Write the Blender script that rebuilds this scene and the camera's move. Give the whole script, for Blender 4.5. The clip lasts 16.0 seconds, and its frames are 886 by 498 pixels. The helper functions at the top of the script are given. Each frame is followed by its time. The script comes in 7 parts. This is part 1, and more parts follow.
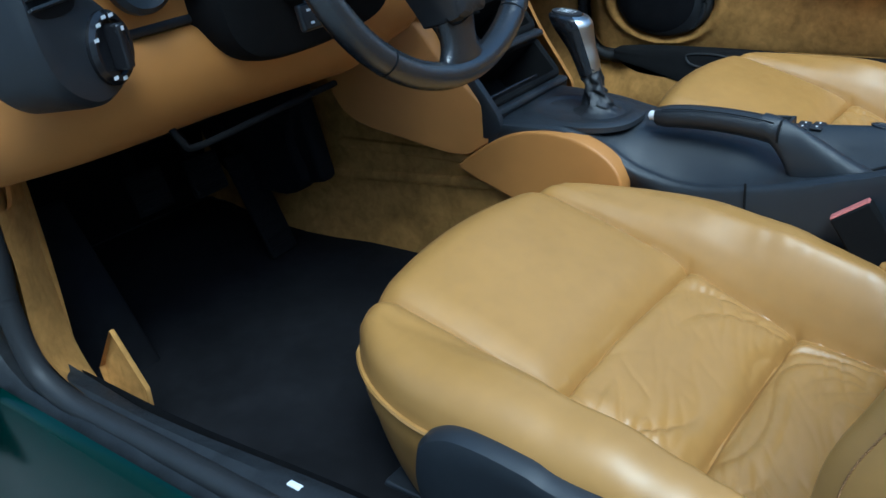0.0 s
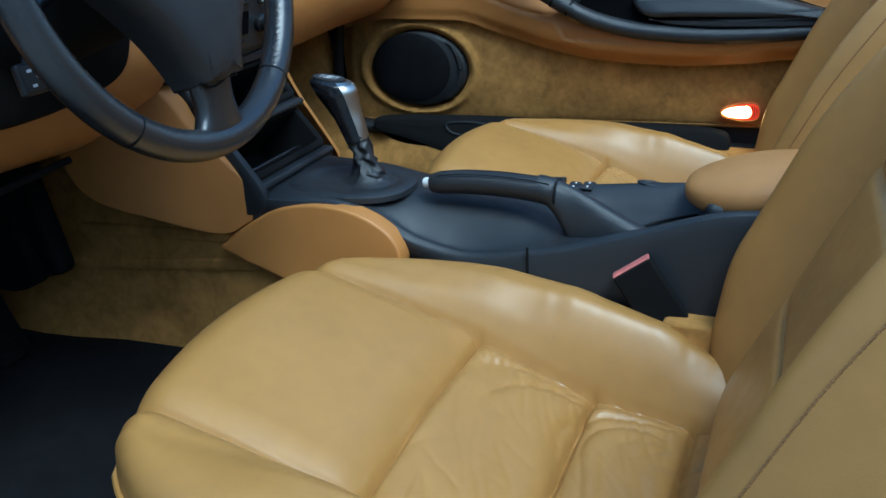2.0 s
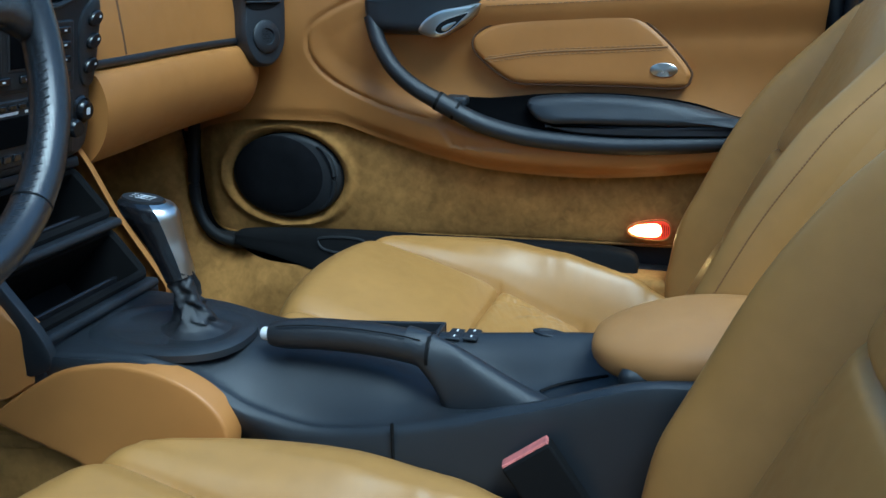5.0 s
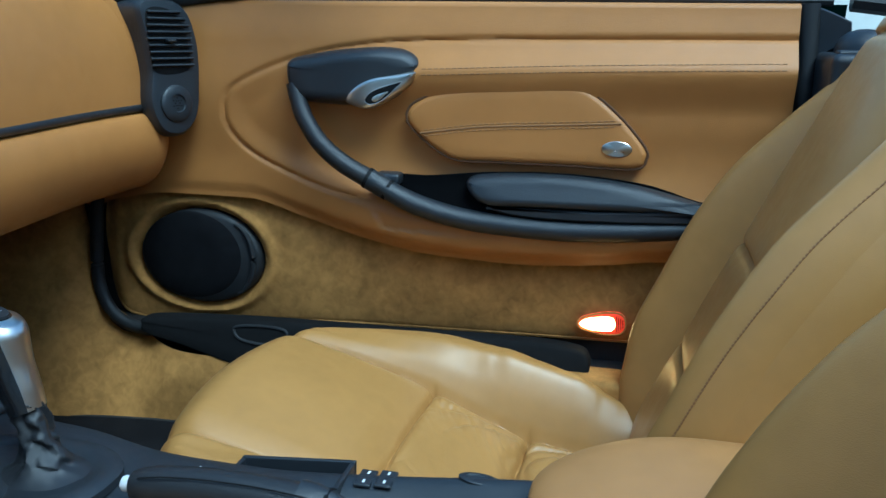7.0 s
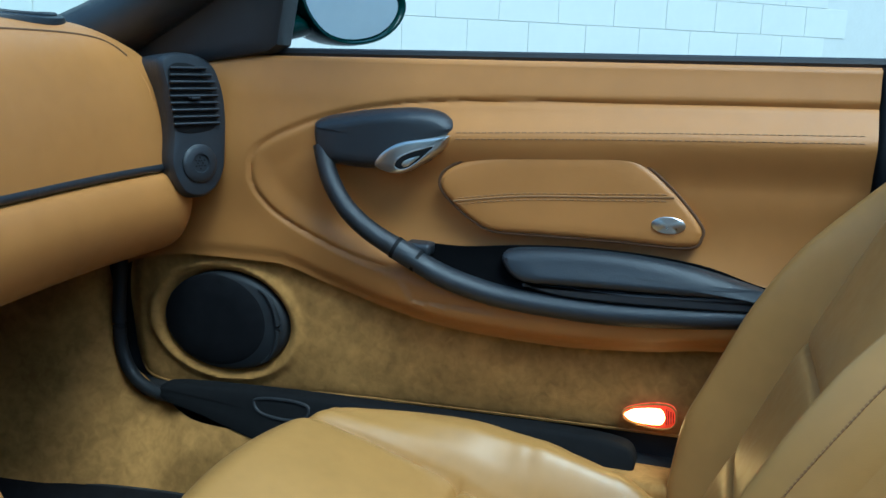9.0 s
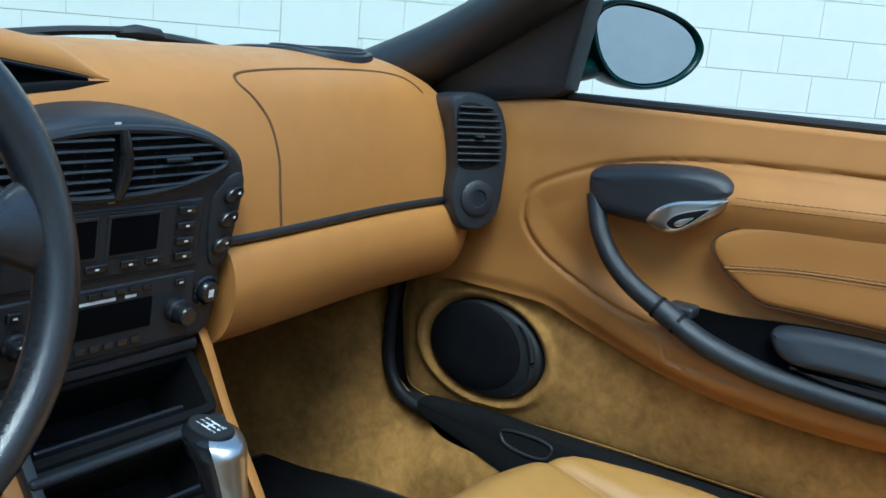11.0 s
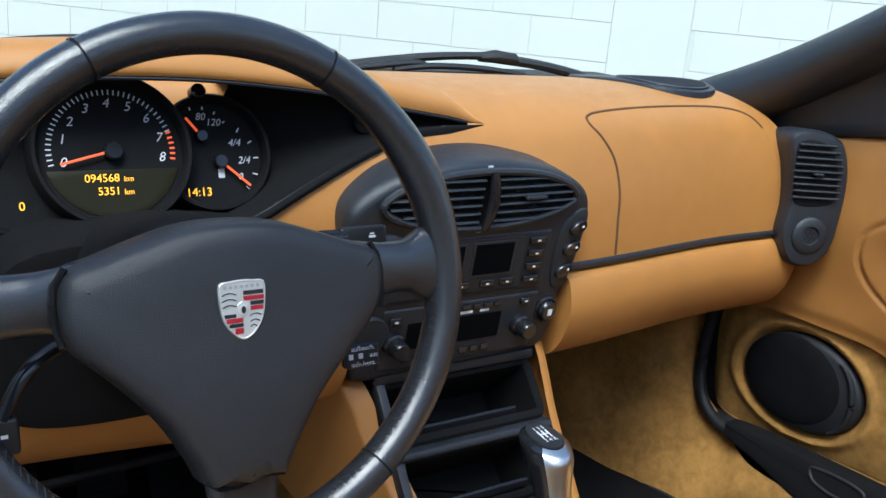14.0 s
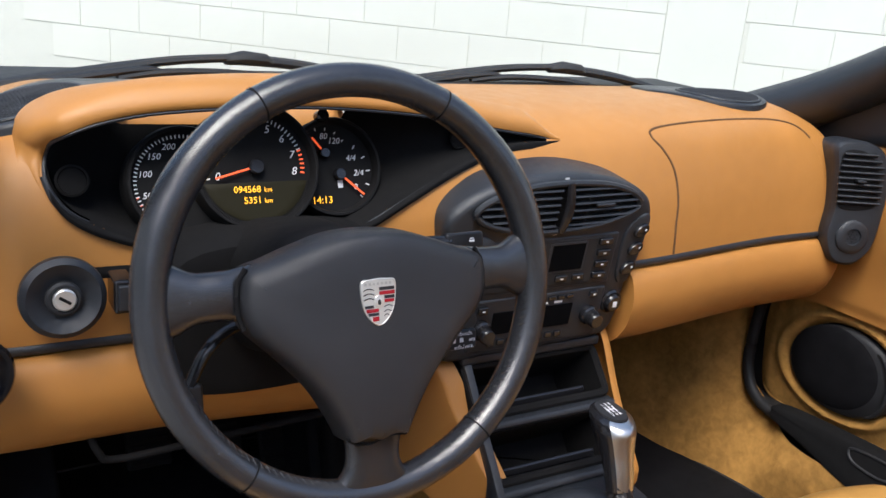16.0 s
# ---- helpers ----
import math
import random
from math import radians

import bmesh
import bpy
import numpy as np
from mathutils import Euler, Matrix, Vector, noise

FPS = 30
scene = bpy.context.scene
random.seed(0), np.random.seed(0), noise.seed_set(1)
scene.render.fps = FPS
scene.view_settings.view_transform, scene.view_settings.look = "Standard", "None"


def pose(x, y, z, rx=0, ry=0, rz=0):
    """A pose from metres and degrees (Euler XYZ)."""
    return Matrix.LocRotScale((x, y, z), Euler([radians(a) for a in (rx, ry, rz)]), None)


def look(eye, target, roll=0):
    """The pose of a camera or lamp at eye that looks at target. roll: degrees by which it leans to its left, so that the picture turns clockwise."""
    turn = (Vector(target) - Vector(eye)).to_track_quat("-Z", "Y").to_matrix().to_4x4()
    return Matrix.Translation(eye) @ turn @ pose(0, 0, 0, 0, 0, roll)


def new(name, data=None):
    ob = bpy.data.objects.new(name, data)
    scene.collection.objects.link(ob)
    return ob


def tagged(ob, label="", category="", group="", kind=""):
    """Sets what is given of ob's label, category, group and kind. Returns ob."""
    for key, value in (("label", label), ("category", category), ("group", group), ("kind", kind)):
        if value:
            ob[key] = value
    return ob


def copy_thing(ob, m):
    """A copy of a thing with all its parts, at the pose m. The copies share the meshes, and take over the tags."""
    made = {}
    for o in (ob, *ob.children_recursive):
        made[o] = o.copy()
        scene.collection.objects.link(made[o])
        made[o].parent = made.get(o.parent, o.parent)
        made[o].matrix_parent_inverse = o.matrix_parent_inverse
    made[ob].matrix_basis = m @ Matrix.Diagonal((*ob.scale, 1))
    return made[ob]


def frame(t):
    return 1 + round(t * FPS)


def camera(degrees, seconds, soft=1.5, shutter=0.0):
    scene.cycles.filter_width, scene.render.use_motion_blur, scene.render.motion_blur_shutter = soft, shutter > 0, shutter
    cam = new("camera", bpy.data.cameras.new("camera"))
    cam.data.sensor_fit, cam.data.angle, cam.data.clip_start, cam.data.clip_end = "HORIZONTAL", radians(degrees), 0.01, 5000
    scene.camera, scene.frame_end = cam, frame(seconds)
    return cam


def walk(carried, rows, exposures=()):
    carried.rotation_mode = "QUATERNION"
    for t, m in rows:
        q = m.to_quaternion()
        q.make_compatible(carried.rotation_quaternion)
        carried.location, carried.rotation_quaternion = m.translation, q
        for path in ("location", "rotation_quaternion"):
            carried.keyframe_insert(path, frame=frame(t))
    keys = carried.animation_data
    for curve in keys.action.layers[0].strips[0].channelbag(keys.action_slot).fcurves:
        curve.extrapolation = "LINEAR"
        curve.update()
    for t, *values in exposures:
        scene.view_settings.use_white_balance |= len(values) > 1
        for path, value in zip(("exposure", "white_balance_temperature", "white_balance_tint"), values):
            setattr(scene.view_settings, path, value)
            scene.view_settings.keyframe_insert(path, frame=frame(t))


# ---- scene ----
cam = camera(52.3, 16.0)
PATH = [
    (0, (-1.063, -0.364, 0.843), (0.336, 0.753, -0.05), -4.6),
    (0.5, (-1.036, -0.356, 0.828), (0.444, 0.666, -0.047), -4.3),
    (1, (-1.021, -0.339, 0.815), (0.549, 0.568, -0.03), -3.4),
    (1.5, (-1.011, -0.318, 0.811), (0.636, 0.474, -0.002), -2.4),
    (2, (-0.997, -0.302, 0.807), (0.719, 0.383, 0.041), -1.7),
    (2.5, (-0.969, -0.297, 0.802), (0.79, 0.321, 0.078), -1.5),
    (3, (-0.925, -0.291, 0.801), (0.861, 0.284, 0.107), -1.2),
    (3.5, (-0.879, -0.283, 0.798), (0.923, 0.269, 0.13), -1.0),
    (4, (-0.832, -0.27, 0.794), (0.986, 0.262, 0.152), -0.5),
    (4.2, (-0.814, -0.273, 0.786), (1.009, 0.27, 0.167), -0.3),
    (6.3, (-0.631, -0.259, 0.8), (1.248, 0.188, 0.278), 1.0),
    (6.5, (-0.615, -0.261, 0.804), (1.267, 0.181, 0.291), 1.1),
    (7, (-0.573, -0.266, 0.807), (1.32, 0.165, 0.326), 1.4),
    (7.5, (-0.536, -0.264, 0.817), (1.365, 0.152, 0.353), 1.5),
    (8, (-0.502, -0.263, 0.818), (1.403, 0.157, 0.381), 1.8),
    (8.2, (-0.49, -0.267, 0.822), (1.414, 0.171, 0.39), 1.7),
    (10.3, (-0.416, -0.318, 0.888), (1.278, 0.654, 0.456), 4.1),
    (10.5, (-0.422, -0.317, 0.898), (1.239, 0.704, 0.456), 4.5),
    (11, (-0.433, -0.306, 0.907), (1.143, 0.837, 0.452), 4.9),
    (11.5, (-0.443, -0.302, 0.92), (1.042, 0.95, 0.442), 5.1),
    (12, (-0.454, -0.303, 0.931), (0.931, 1.054, 0.438), 5.2),
    (12.5, (-0.463, -0.309, 0.944), (0.828, 1.131, 0.435), 5.2),
    (13, (-0.477, -0.314, 0.957), (0.73, 1.191, 0.432), 5.3),
    (13.5, (-0.493, -0.324, 0.97), (0.646, 1.228, 0.427), 5.4),
    (14, (-0.515, -0.336, 0.981), (0.571, 1.249, 0.424), 5.3),
    (14.5, (-0.537, -0.351, 0.997), (0.51, 1.251, 0.417), 5.4),
    (15, (-0.567, -0.374, 1.013), (0.453, 1.24, 0.419), 5.3),
    (15.5, (-0.6, -0.399, 1.024), (0.406, 1.224, 0.428), 5.2),
    (16, (-0.63, -0.428, 1.037), (0.365, 1.2, 0.437), 5.1),
]
EXPOSURES = [(0.0, 0.58, 4720, -9), (2.0, 0.46, 4690, -10), (4.0, 0.49, 4650, -11), (7.5, 0.57, 4450, -15), (11.0, 0.73, 4980, -10), (13.0, 0.93, 5500, -1), (14.5, 0.97, 5720, 4), (16.0, 1.03, 6350, 11)]
walk(cam, [(t, look(eye, target, roll)) for t, eye, target, roll in PATH], EXPOSURES)

# ---- light ----
world = bpy.data.worlds.new("sky")
scene.world = world
world.use_nodes = True
wn = world.node_tree
sky = wn.nodes.new("ShaderNodeTexSky")
sky.sky_type, sky.sun_disc = "NISHITA", False
sky.sun_elevation, sky.sun_rotation = radians(59.7), radians(221.5)
sky.air_density, sky.dust_density = 1.0, 2.0
wn.nodes["Background"].inputs[1].default_value = 0.15
wn.links.new(sky.outputs[0], wn.nodes["Background"].inputs[0])
sun = new("sun", bpy.data.lights.new("sun", "SUN"))
sun.data.energy, sun.data.angle, sun.data.color = 2.2, radians(28), (1.0, 0.96, 0.90)
sun.matrix_world = look((0, 0, 8), (3.1, 3.5, 0))


# ---- materials ----
def material(name, base, rough=0.5, metal=0.0, noise_scale=40.0, vary=0.12, bump=0.0, bump_scale=400.0, coat=0.0,
             big=6.0, sheen=0.0, cells=False, emit=None, strength=0.0, spec=0.5, rough_vary=0.12, swirl=0.0):
    """A procedural surface with variation at two sizes, and grain."""
    m = bpy.data.materials.new(name)
    m.use_nodes = True
    nt, b = m.node_tree, m.node_tree.nodes["Principled BSDF"]
    co = nt.nodes.new("ShaderNodeTexCoord")

    def tex(scale, detail=4.0):
        t = nt.nodes.new("ShaderNodeTexNoise")
        t.inputs["Scale"].default_value, t.inputs["Detail"].default_value = scale, detail
        t.inputs["Distortion"].default_value = swirl
        nt.links.new(co.outputs["Object"], t.inputs["Vector"])
        return t.outputs["Fac"]

    def maths(op, a, c):
        n = nt.nodes.new("ShaderNodeMath")
        n.operation = op
        for i, v in enumerate((a, c)):
            if isinstance(v, (int, float)):
                n.inputs[i].default_value = v
            else:
                nt.links.new(v, n.inputs[i])
        return n.outputs[0]

    b.inputs["Roughness"].default_value, b.inputs["Metallic"].default_value = rough, metal
    b.inputs["Specular IOR Level"].default_value = spec
    b.inputs["Coat Weight"].default_value = coat
    if sheen:
        b.inputs["Sheen Weight"].default_value, b.inputs["Sheen Roughness"].default_value = sheen, 0.4
        b.inputs["Sheen Tint"].default_value = (*[min(1, 2.2 * c) for c in base], 1)
    mixed = maths("ADD", maths("MULTIPLY", tex(big, 3.0), 0.6), maths("MULTIPLY", tex(noise_scale), 0.4))
    ramp = nt.nodes.new("ShaderNodeMapRange")
    ramp.inputs["From Min"].default_value, ramp.inputs["From Max"].default_value = 0.3, 0.7
    ramp.inputs["To Min"].default_value, ramp.inputs["To Max"].default_value = 1 - vary, 1 + vary
    nt.links.new(mixed, ramp.inputs["Value"])
    tint = nt.nodes.new("ShaderNodeVectorMath")
    tint.operation = "SCALE"
    tint.inputs[0].default_value = base
    nt.links.new(ramp.outputs[0], tint.inputs["Scale"])
    nt.links.new(tint.outputs[0], b.inputs["Base Color"])
    if rough_vary:
        nt.links.new(maths("ADD", maths("MULTIPLY", tex(noise_scale * 1.7), rough_vary * 2), rough - rough_vary), b.inputs["Roughness"])
    if bump:
        bp = nt.nodes.new("ShaderNodeBump")
        bp.inputs["Strength"].default_value, bp.inputs["Distance"].default_value = bump, 0.001
        if cells:
            v = nt.nodes.new("ShaderNodeTexVoronoi")
            v.inputs["Scale"].default_value = bump_scale
            nt.links.new(co.outputs["Object"], v.inputs["Vector"])
            nt.links.new(v.outputs["Distance"], bp.inputs["Height"])
        else:
            nt.links.new(tex(bump_scale, 3.0), bp.inputs["Height"])
        nt.links.new(bp.outputs[0], b.inputs["Normal"])
    if emit:
        b.inputs["Emission Color"].default_value, b.inputs["Emission Strength"].default_value = (*emit, 1), strength
    return m


LEATHER = material("tan_dash_leather", (0.42, 0.187, 0.045), 0.42, spec=0.45, vary=0.08, bump=0.22, bump_scale=1500, cells=True, noise_scale=30)
SEAT = material("tan_seat_leather", (0.380, 0.203, 0.053), 0.39, spec=0.6, vary=0.10, rough_vary=0.09, bump=0.10, bump_scale=1300, cells=True, noise_scale=45, big=9)
ARM = material("tan_armrest_leather", (0.400, 0.200, 0.062), 0.42, spec=0.5, vary=0.10, rough_vary=0.08, bump=0.14, bump_scale=1400, cells=True, noise_scale=40)
STITCH = material("brown_thread", (0.27, 0.14, 0.05), 0.8, vary=0.1)
CARPET = material("tan_carpet", (0.41, 0.218, 0.060), 0.95, vary=0.42, bump=1.0, bump_scale=1000, noise_scale=75, big=15, sheen=0.25, spec=0.1, swirl=0.5)
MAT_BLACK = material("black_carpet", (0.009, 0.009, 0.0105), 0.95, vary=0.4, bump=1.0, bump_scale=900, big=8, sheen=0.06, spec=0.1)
BLACK = material("black_soft_plastic", (0.020, 0.023, 0.028), 0.40, vary=0.12, bump=0.25, bump_scale=1700, cells=True)
BLACK_L = material("black_leather", (0.019, 0.020, 0.023), 0.38, vary=0.2, bump=0.30, bump_scale=1500, cells=True)
WHEEL_L = material("worn_black_wheel_leather", (0.018, 0.019, 0.022), 0.20, spec=0.9, vary=0.25, bump=0.20, bump_scale=1000, cells=True, rough_vary=0.15)
# near-black: shade put into the colour of recesses and slots; also plain black parts
DARK = material("recess_shade_and_black_parts", (0.0050, 0.0050, 0.0056), 0.75, spec=0.2, vary=0.2)
GLOSS = material("gloss_black_plastic", (0.012, 0.012, 0.014), 0.18, vary=0.1, rough_vary=0.05)
RUBBER = material("black_rubber", (0.014, 0.015, 0.017), 0.6, vary=0.2, bump=0.2, bump_scale=300)
SILVER = material("satin_silver", (0.62, 0.61, 0.58), 0.30, 1.0, vary=0.06, rough_vary=0.06)
PAINT = material("dark_green_paint", (0.002, 0.016, 0.013), 0.14, vary=0.3, noise_scale=900, coat=0.0, spec=0.16, rough_vary=0.03)
WALL_M = material("white_painted_block", (0.66, 0.665, 0.60), 0.75, vary=0.03, bump=0.4, bump_scale=60, noise_scale=14, big=1.2)
JOINT = material("grey_mortar_joint", (0.615, 0.62, 0.56), 0.9, vary=0.04)
CONCRETE = material("concrete_ground", (0.20, 0.195, 0.185), 0.85, vary=0.15, bump=0.5, bump_scale=90, big=0.7, noise_scale=8)
SILL = material("scuffed_black_sill", (0.015, 0.017, 0.020), 0.55, spec=0.3, vary=0.5, bump=0.15, bump_scale=700, big=16, noise_scale=60, swirl=2.0, rough_vary=0.2)
MATTE = material("matte_black_soft_trim", (0.0065, 0.0065, 0.007), 0.85, spec=0.15, vary=0.15, bump=0.1, bump_scale=1500)
WHITE = material("white_print", (0.75, 0.76, 0.78), 0.5, vary=0.03)
RED_BTN = material("worn_red_plastic", (0.55, 0.17, 0.15), 0.6, vary=0.35, noise_scale=160, big=60)
NEEDLE = material("orange_red_needle", (0.80, 0.10, 0.03), 0.5, vary=0.03, emit=(0.9, 0.12, 0.03), strength=0.35)
CREST_RED = material("dark_red_enamel", (0.30, 0.012, 0.02), 0.25, vary=0.05)
AMBER = material("amber_display", (0.8, 0.4, 0.02), 0.5, vary=0.02, emit=(1.0, 0.42, 0.02), strength=0.75)
LCD = material("olive_display", (0.010, 0.009, 0.003), 0.55, spec=0.2, vary=0.1, emit=(0.30, 0.20, 0.02), strength=0.007)
LAMP_W = material("lit_lamp_lens", (0.9, 0.7, 0.4), 0.3, vary=0.02, emit=(1.0, 0.55, 0.16), strength=9.0)
LAMP_R = material("lit_red_reflector", (0.8, 0.05, 0.02), 0.3, vary=0.02, emit=(1.0, 0.05, 0.01), strength=0.40)
LABEL_K = material("black_label", (0.015, 0.015, 0.017), 0.35, vary=0.05)
GAP = material("dark_leather_gap", (0.10, 0.045, 0.015), 0.8, vary=0.15)
# gloss-free black: the door pocket's shade as a colour, and the unlit displays
DISPLAY_SHADE_K = material("pocket_shade_display_black", (0.003, 0.003, 0.0035), 0.95, spec=0.05, vary=0.3)
ENAMEL = material("polished_badge_metal", (0.80, 0.79, 0.75), 0.32, 0.7, vary=0.06, rough_vary=0.05)
MIRROR = material("mirror_glass", (0.92, 0.94, 0.94), 0.02, 1.0, vary=0.0, rough_vary=0.0)


def clear_glass():
    m = bpy.data.materials.new("clear_glass")
    m.use_nodes = True
    nt = m.node_tree
    out = nt.nodes["Material Output"]
    nt.nodes.remove(nt.nodes["Principled BSDF"])
    a, g, mix, fr = (nt.nodes.new("ShaderNode" + k) for k in ("BsdfTransparent", "BsdfGlossy", "MixShader", "Fresnel"))
    a.inputs[0].default_value = (0.93, 0.97, 0.96, 1)
    g.inputs["Color"].default_value, g.inputs["Roughness"].default_value = (0.16, 0.19, 0.20, 1), 0.01
    fr.inputs[0].default_value = 1.05
    nt.links.new(fr.outputs[0], mix.inputs[0])
    nt.links.new(a.outputs[0], mix.inputs[1])
    nt.links.new(g.outputs[0], mix.inputs[2])
    nt.links.new(mix.outputs[0], out.inputs[0])
    return m


GLASS = clear_glass()


# ---- shape helpers ----
def thing(name, at, label, category, group="", kind=""):
    ob = new(name)
    ob.location = at
    ob.empty_display_size = 0.05
    return tagged(ob, label, category, group, kind)


def part(name, shape, mat, parent=None, label="", angle=38, kind=""):
    """Links a bmesh or (verts, faces), in world places, as one mesh object under parent."""
    me = bpy.data.meshes.new(name)
    flat_normals = None
    if isinstance(shape, tuple):
        me.from_pydata([tuple(v) for v in shape[0]], [], shape[1])
    else:
        bmesh.ops.recalc_face_normals(shape, faces=shape.faces)
        if len(shape.verts) > 8:        # large faces keep their own normal, the bevels turn between them
            flat_normals = [sum((f.normal * f.calc_area() for f in v.link_faces), Vector()).normalized() for v in shape.verts]
        shape.to_mesh(me)
        shape.free()
    me.polygons.foreach_set("use_smooth", [True] * len(me.polygons))
    if flat_normals:
        me.normals_split_custom_set_from_vertices(flat_normals)
    else:
        me.set_sharp_from_angle(angle=radians(angle))
    me.materials.append(mat)
    ob = new(name, me)
    if parent is not None:
        base = parent.location.copy()
        if parent.parent is not None:
            base += parent.parent.location
        me.transform(Matrix.Translation(-base))
        ob.parent = parent
    me.update()
    return tagged(ob, label, kind=kind)


def spline(pts, n=8, closed=False):
    """Catmull-Rom through the points, n steps a span."""
    p = [Vector(q) for q in pts]
    k, out = len(p), []
    for i in range(k if closed else k - 1):
        a, b, c, d = (p[(i + j) % k] if closed else p[min(max(i + j, 0), k - 1)] for j in (-1, 0, 1, 2))
        for s in range(n):
            t = s / n
            out.append(0.5 * (2 * b + (c - a) * t + (2 * a - 5 * b + 4 * c - d) * t * t + (3 * b - a - 3 * c + d) * t ** 3))
    return out if closed else out + [p[-1]]


def line_table(table, x):
    """A smooth curve through (x, value) pairs that does not swing past them."""
    if x <= table[0][0]:
        return table[0][1]
    if x >= table[-1][0]:
        return table[-1][1]
    k = next(i for i in range(len(table) - 1) if x <= table[i + 1][0])
    (x0, y0), (x1, y1) = table[k], table[k + 1]
    h, d = x1 - x0, (y1 - y0) / (x1 - x0)

    def slope(i):
        if i <= 0 or i >= len(table) - 1:
            return d
        a = (table[i][1] - table[i - 1][1]) / (table[i][0] - table[i - 1][0])
        b = (table[i + 1][1] - table[i][1]) / (table[i + 1][0] - table[i][0])
        return 2 * a * b / (a + b) if a * b > 0 else 0.0
    m0, m1, t = slope(k), slope(k + 1), (x - x0) / h
    return float((2 * t ** 3 - 3 * t * t + 1) * y0 + (t ** 3 - 2 * t * t + t) * h * m0 + (3 * t * t - 2 * t ** 3) * y1 + (t ** 3 - t * t) * h * m1)


def step(a, b, x):
    s = min(1.0, max(0.0, (x - a) / (b - a)))
    return s * s * (3 - 2 * s)


def grid(rows, wrap_u=False, wrap_v=False):
    """Verts and faces from rows of points; wrap_u closes each row, wrap_v joins last row to first."""
    nv, nu = len(rows), len(rows[0])
    verts = [v for r in rows for v in r]
    faces = []
    for j in range(nv if wrap_v else nv - 1):
        for i in range(nu if wrap_u else nu - 1):
            a, b = j * nu + i, j * nu + (i + 1) % nu
            c, d = ((j + 1) % nv) * nu + (i + 1) % nu, ((j + 1) % nv) * nu + i
            faces.append((a, b, c, d))
    return verts, faces


def loft(rings, caps=True):
    """Closed rings joined in turn, with end caps."""
    verts, faces = grid(rings, wrap_u=True)
    n = len(rings[0])
    if caps:
        faces += [tuple(range(n))[::-1], tuple(range(len(verts) - n, len(verts)))]
    return verts, faces


def sweep(pts, radius, n=12, closed=False, flat=1.0, up=(0, 0, 1), caps=True):
    """A tube along points; radius a number or a list; flat scales the section's second axis."""
    p = [Vector(q) for q in pts]
    k, rings = len(p), []
    for i in range(k):
        t = (p[(i + 1) % k] - p[i - 1]) if closed else (p[min(i + 1, k - 1)] - p[max(i - 1, 0)])
        t.normalize()
        s = t.cross(Vector(up))
        if s.length < 1e-4:
            s = t.cross(Vector((1, 0, 0)))
        s.normalize()
        w = s.cross(t)
        r = float(radius[i] if isinstance(radius, (list, tuple)) else radius)
        rings.append([p[i] + r * (math.cos(2 * math.pi * j / n) * s + flat * math.sin(2 * math.pi * j / n) * w) for j in range(n)])
    if closed:
        return grid(rings, wrap_u=True, wrap_v=True)
    return loft(rings, caps)


def rbox(lo, hi, bevel=0.004, seg=2, taper=None):
    """A box from corner to corner with rounded edges."""
    bm = bmesh.new()
    lo, hi = Vector(lo), Vector(hi)
    bmesh.ops.create_cube(bm, size=1)
    for v in bm.verts:
        v.co = Vector(((lo + hi)[i] / 2 + v.co[i] * (hi - lo)[i] for i in range(3)))
        if taper:
            v.co = Vector(taper(v.co))
    if bevel:
        bmesh.ops.bevel(bm, geom=list(bm.edges), offset=bevel, segments=seg, profile=0.5, affect="EDGES")
    return bm


def moved(shape, m):
    if isinstance(shape, tuple):
        return [m @ Vector(v) for v in shape[0]], shape[1]
    bmesh.ops.transform(shape, matrix=m, verts=shape.verts)
    return shape


def lathe(profile, n=32, m=None, sx=1.0, sy=1.0):
    """Turns (radius, height) pairs about z; m places it."""
    rings = [[Vector((r * sx * math.cos(2 * math.pi * j / n), r * sy * math.sin(2 * math.pi * j / n), h)) for j in range(n)] for r, h in profile]
    shape = loft(rings)
    return moved(shape, m) if m is not None else shape


def inset2(poly, d):
    """The outline (anticlockwise) moved inwards by d along its corner normals."""
    k, out = len(poly), []
    for i in range(k):
        a, b, c = poly[i - 1], poly[i], poly[(i + 1) % k]
        n1, n2 = Vector((-(b - a).y, (b - a).x)), Vector((-(c - b).y, (c - b).x))
        n1.normalize(), n2.normalize()
        n = n1 + n2
        n = n / max(0.4, n.length) * min(1.25, 2 / max(0.8, n.length)) if n.length > 1e-6 else n1
        out.append(b + n.normalized() * d)
    return out


def pad(outline, place, profile, back=None):
    """A plate with an outline in (u, v), rounded by (inset, height) steps, set in space by place(u, v, h); filled inside by rings to its middle."""
    poly = [Vector(p) for p in outline]
    if sum(a.x * b.y - b.x * a.y for a, b in zip(poly, poly[1:] + poly[:1])) < 0:
        poly.reverse()
    rings = []
    if back is not None:
        rings.append([place(p.x, p.y, back) for p in poly])
    for d, h in profile:
        rings.append([place(p.x, p.y, h) for p in (inset2(poly, d) if d else poly)])
    last, h = inset2(poly, profile[-1][0]), profile[-1][1]
    mid = sum(last, Vector((0, 0))) / len(last)
    for s in (0.75, 0.5, 0.25):
        rings.append([place(*(mid + (p - mid) * s), h) for p in last])
    verts, faces = grid(rings, wrap_u=True)
    n = len(poly)
    verts.append(place(mid.x, mid.y, h))
    base = len(verts) - 1 - n
    faces += [(base + i, base + (i + 1) % n, len(verts) - 1) for i in range(n)]
    return verts, faces


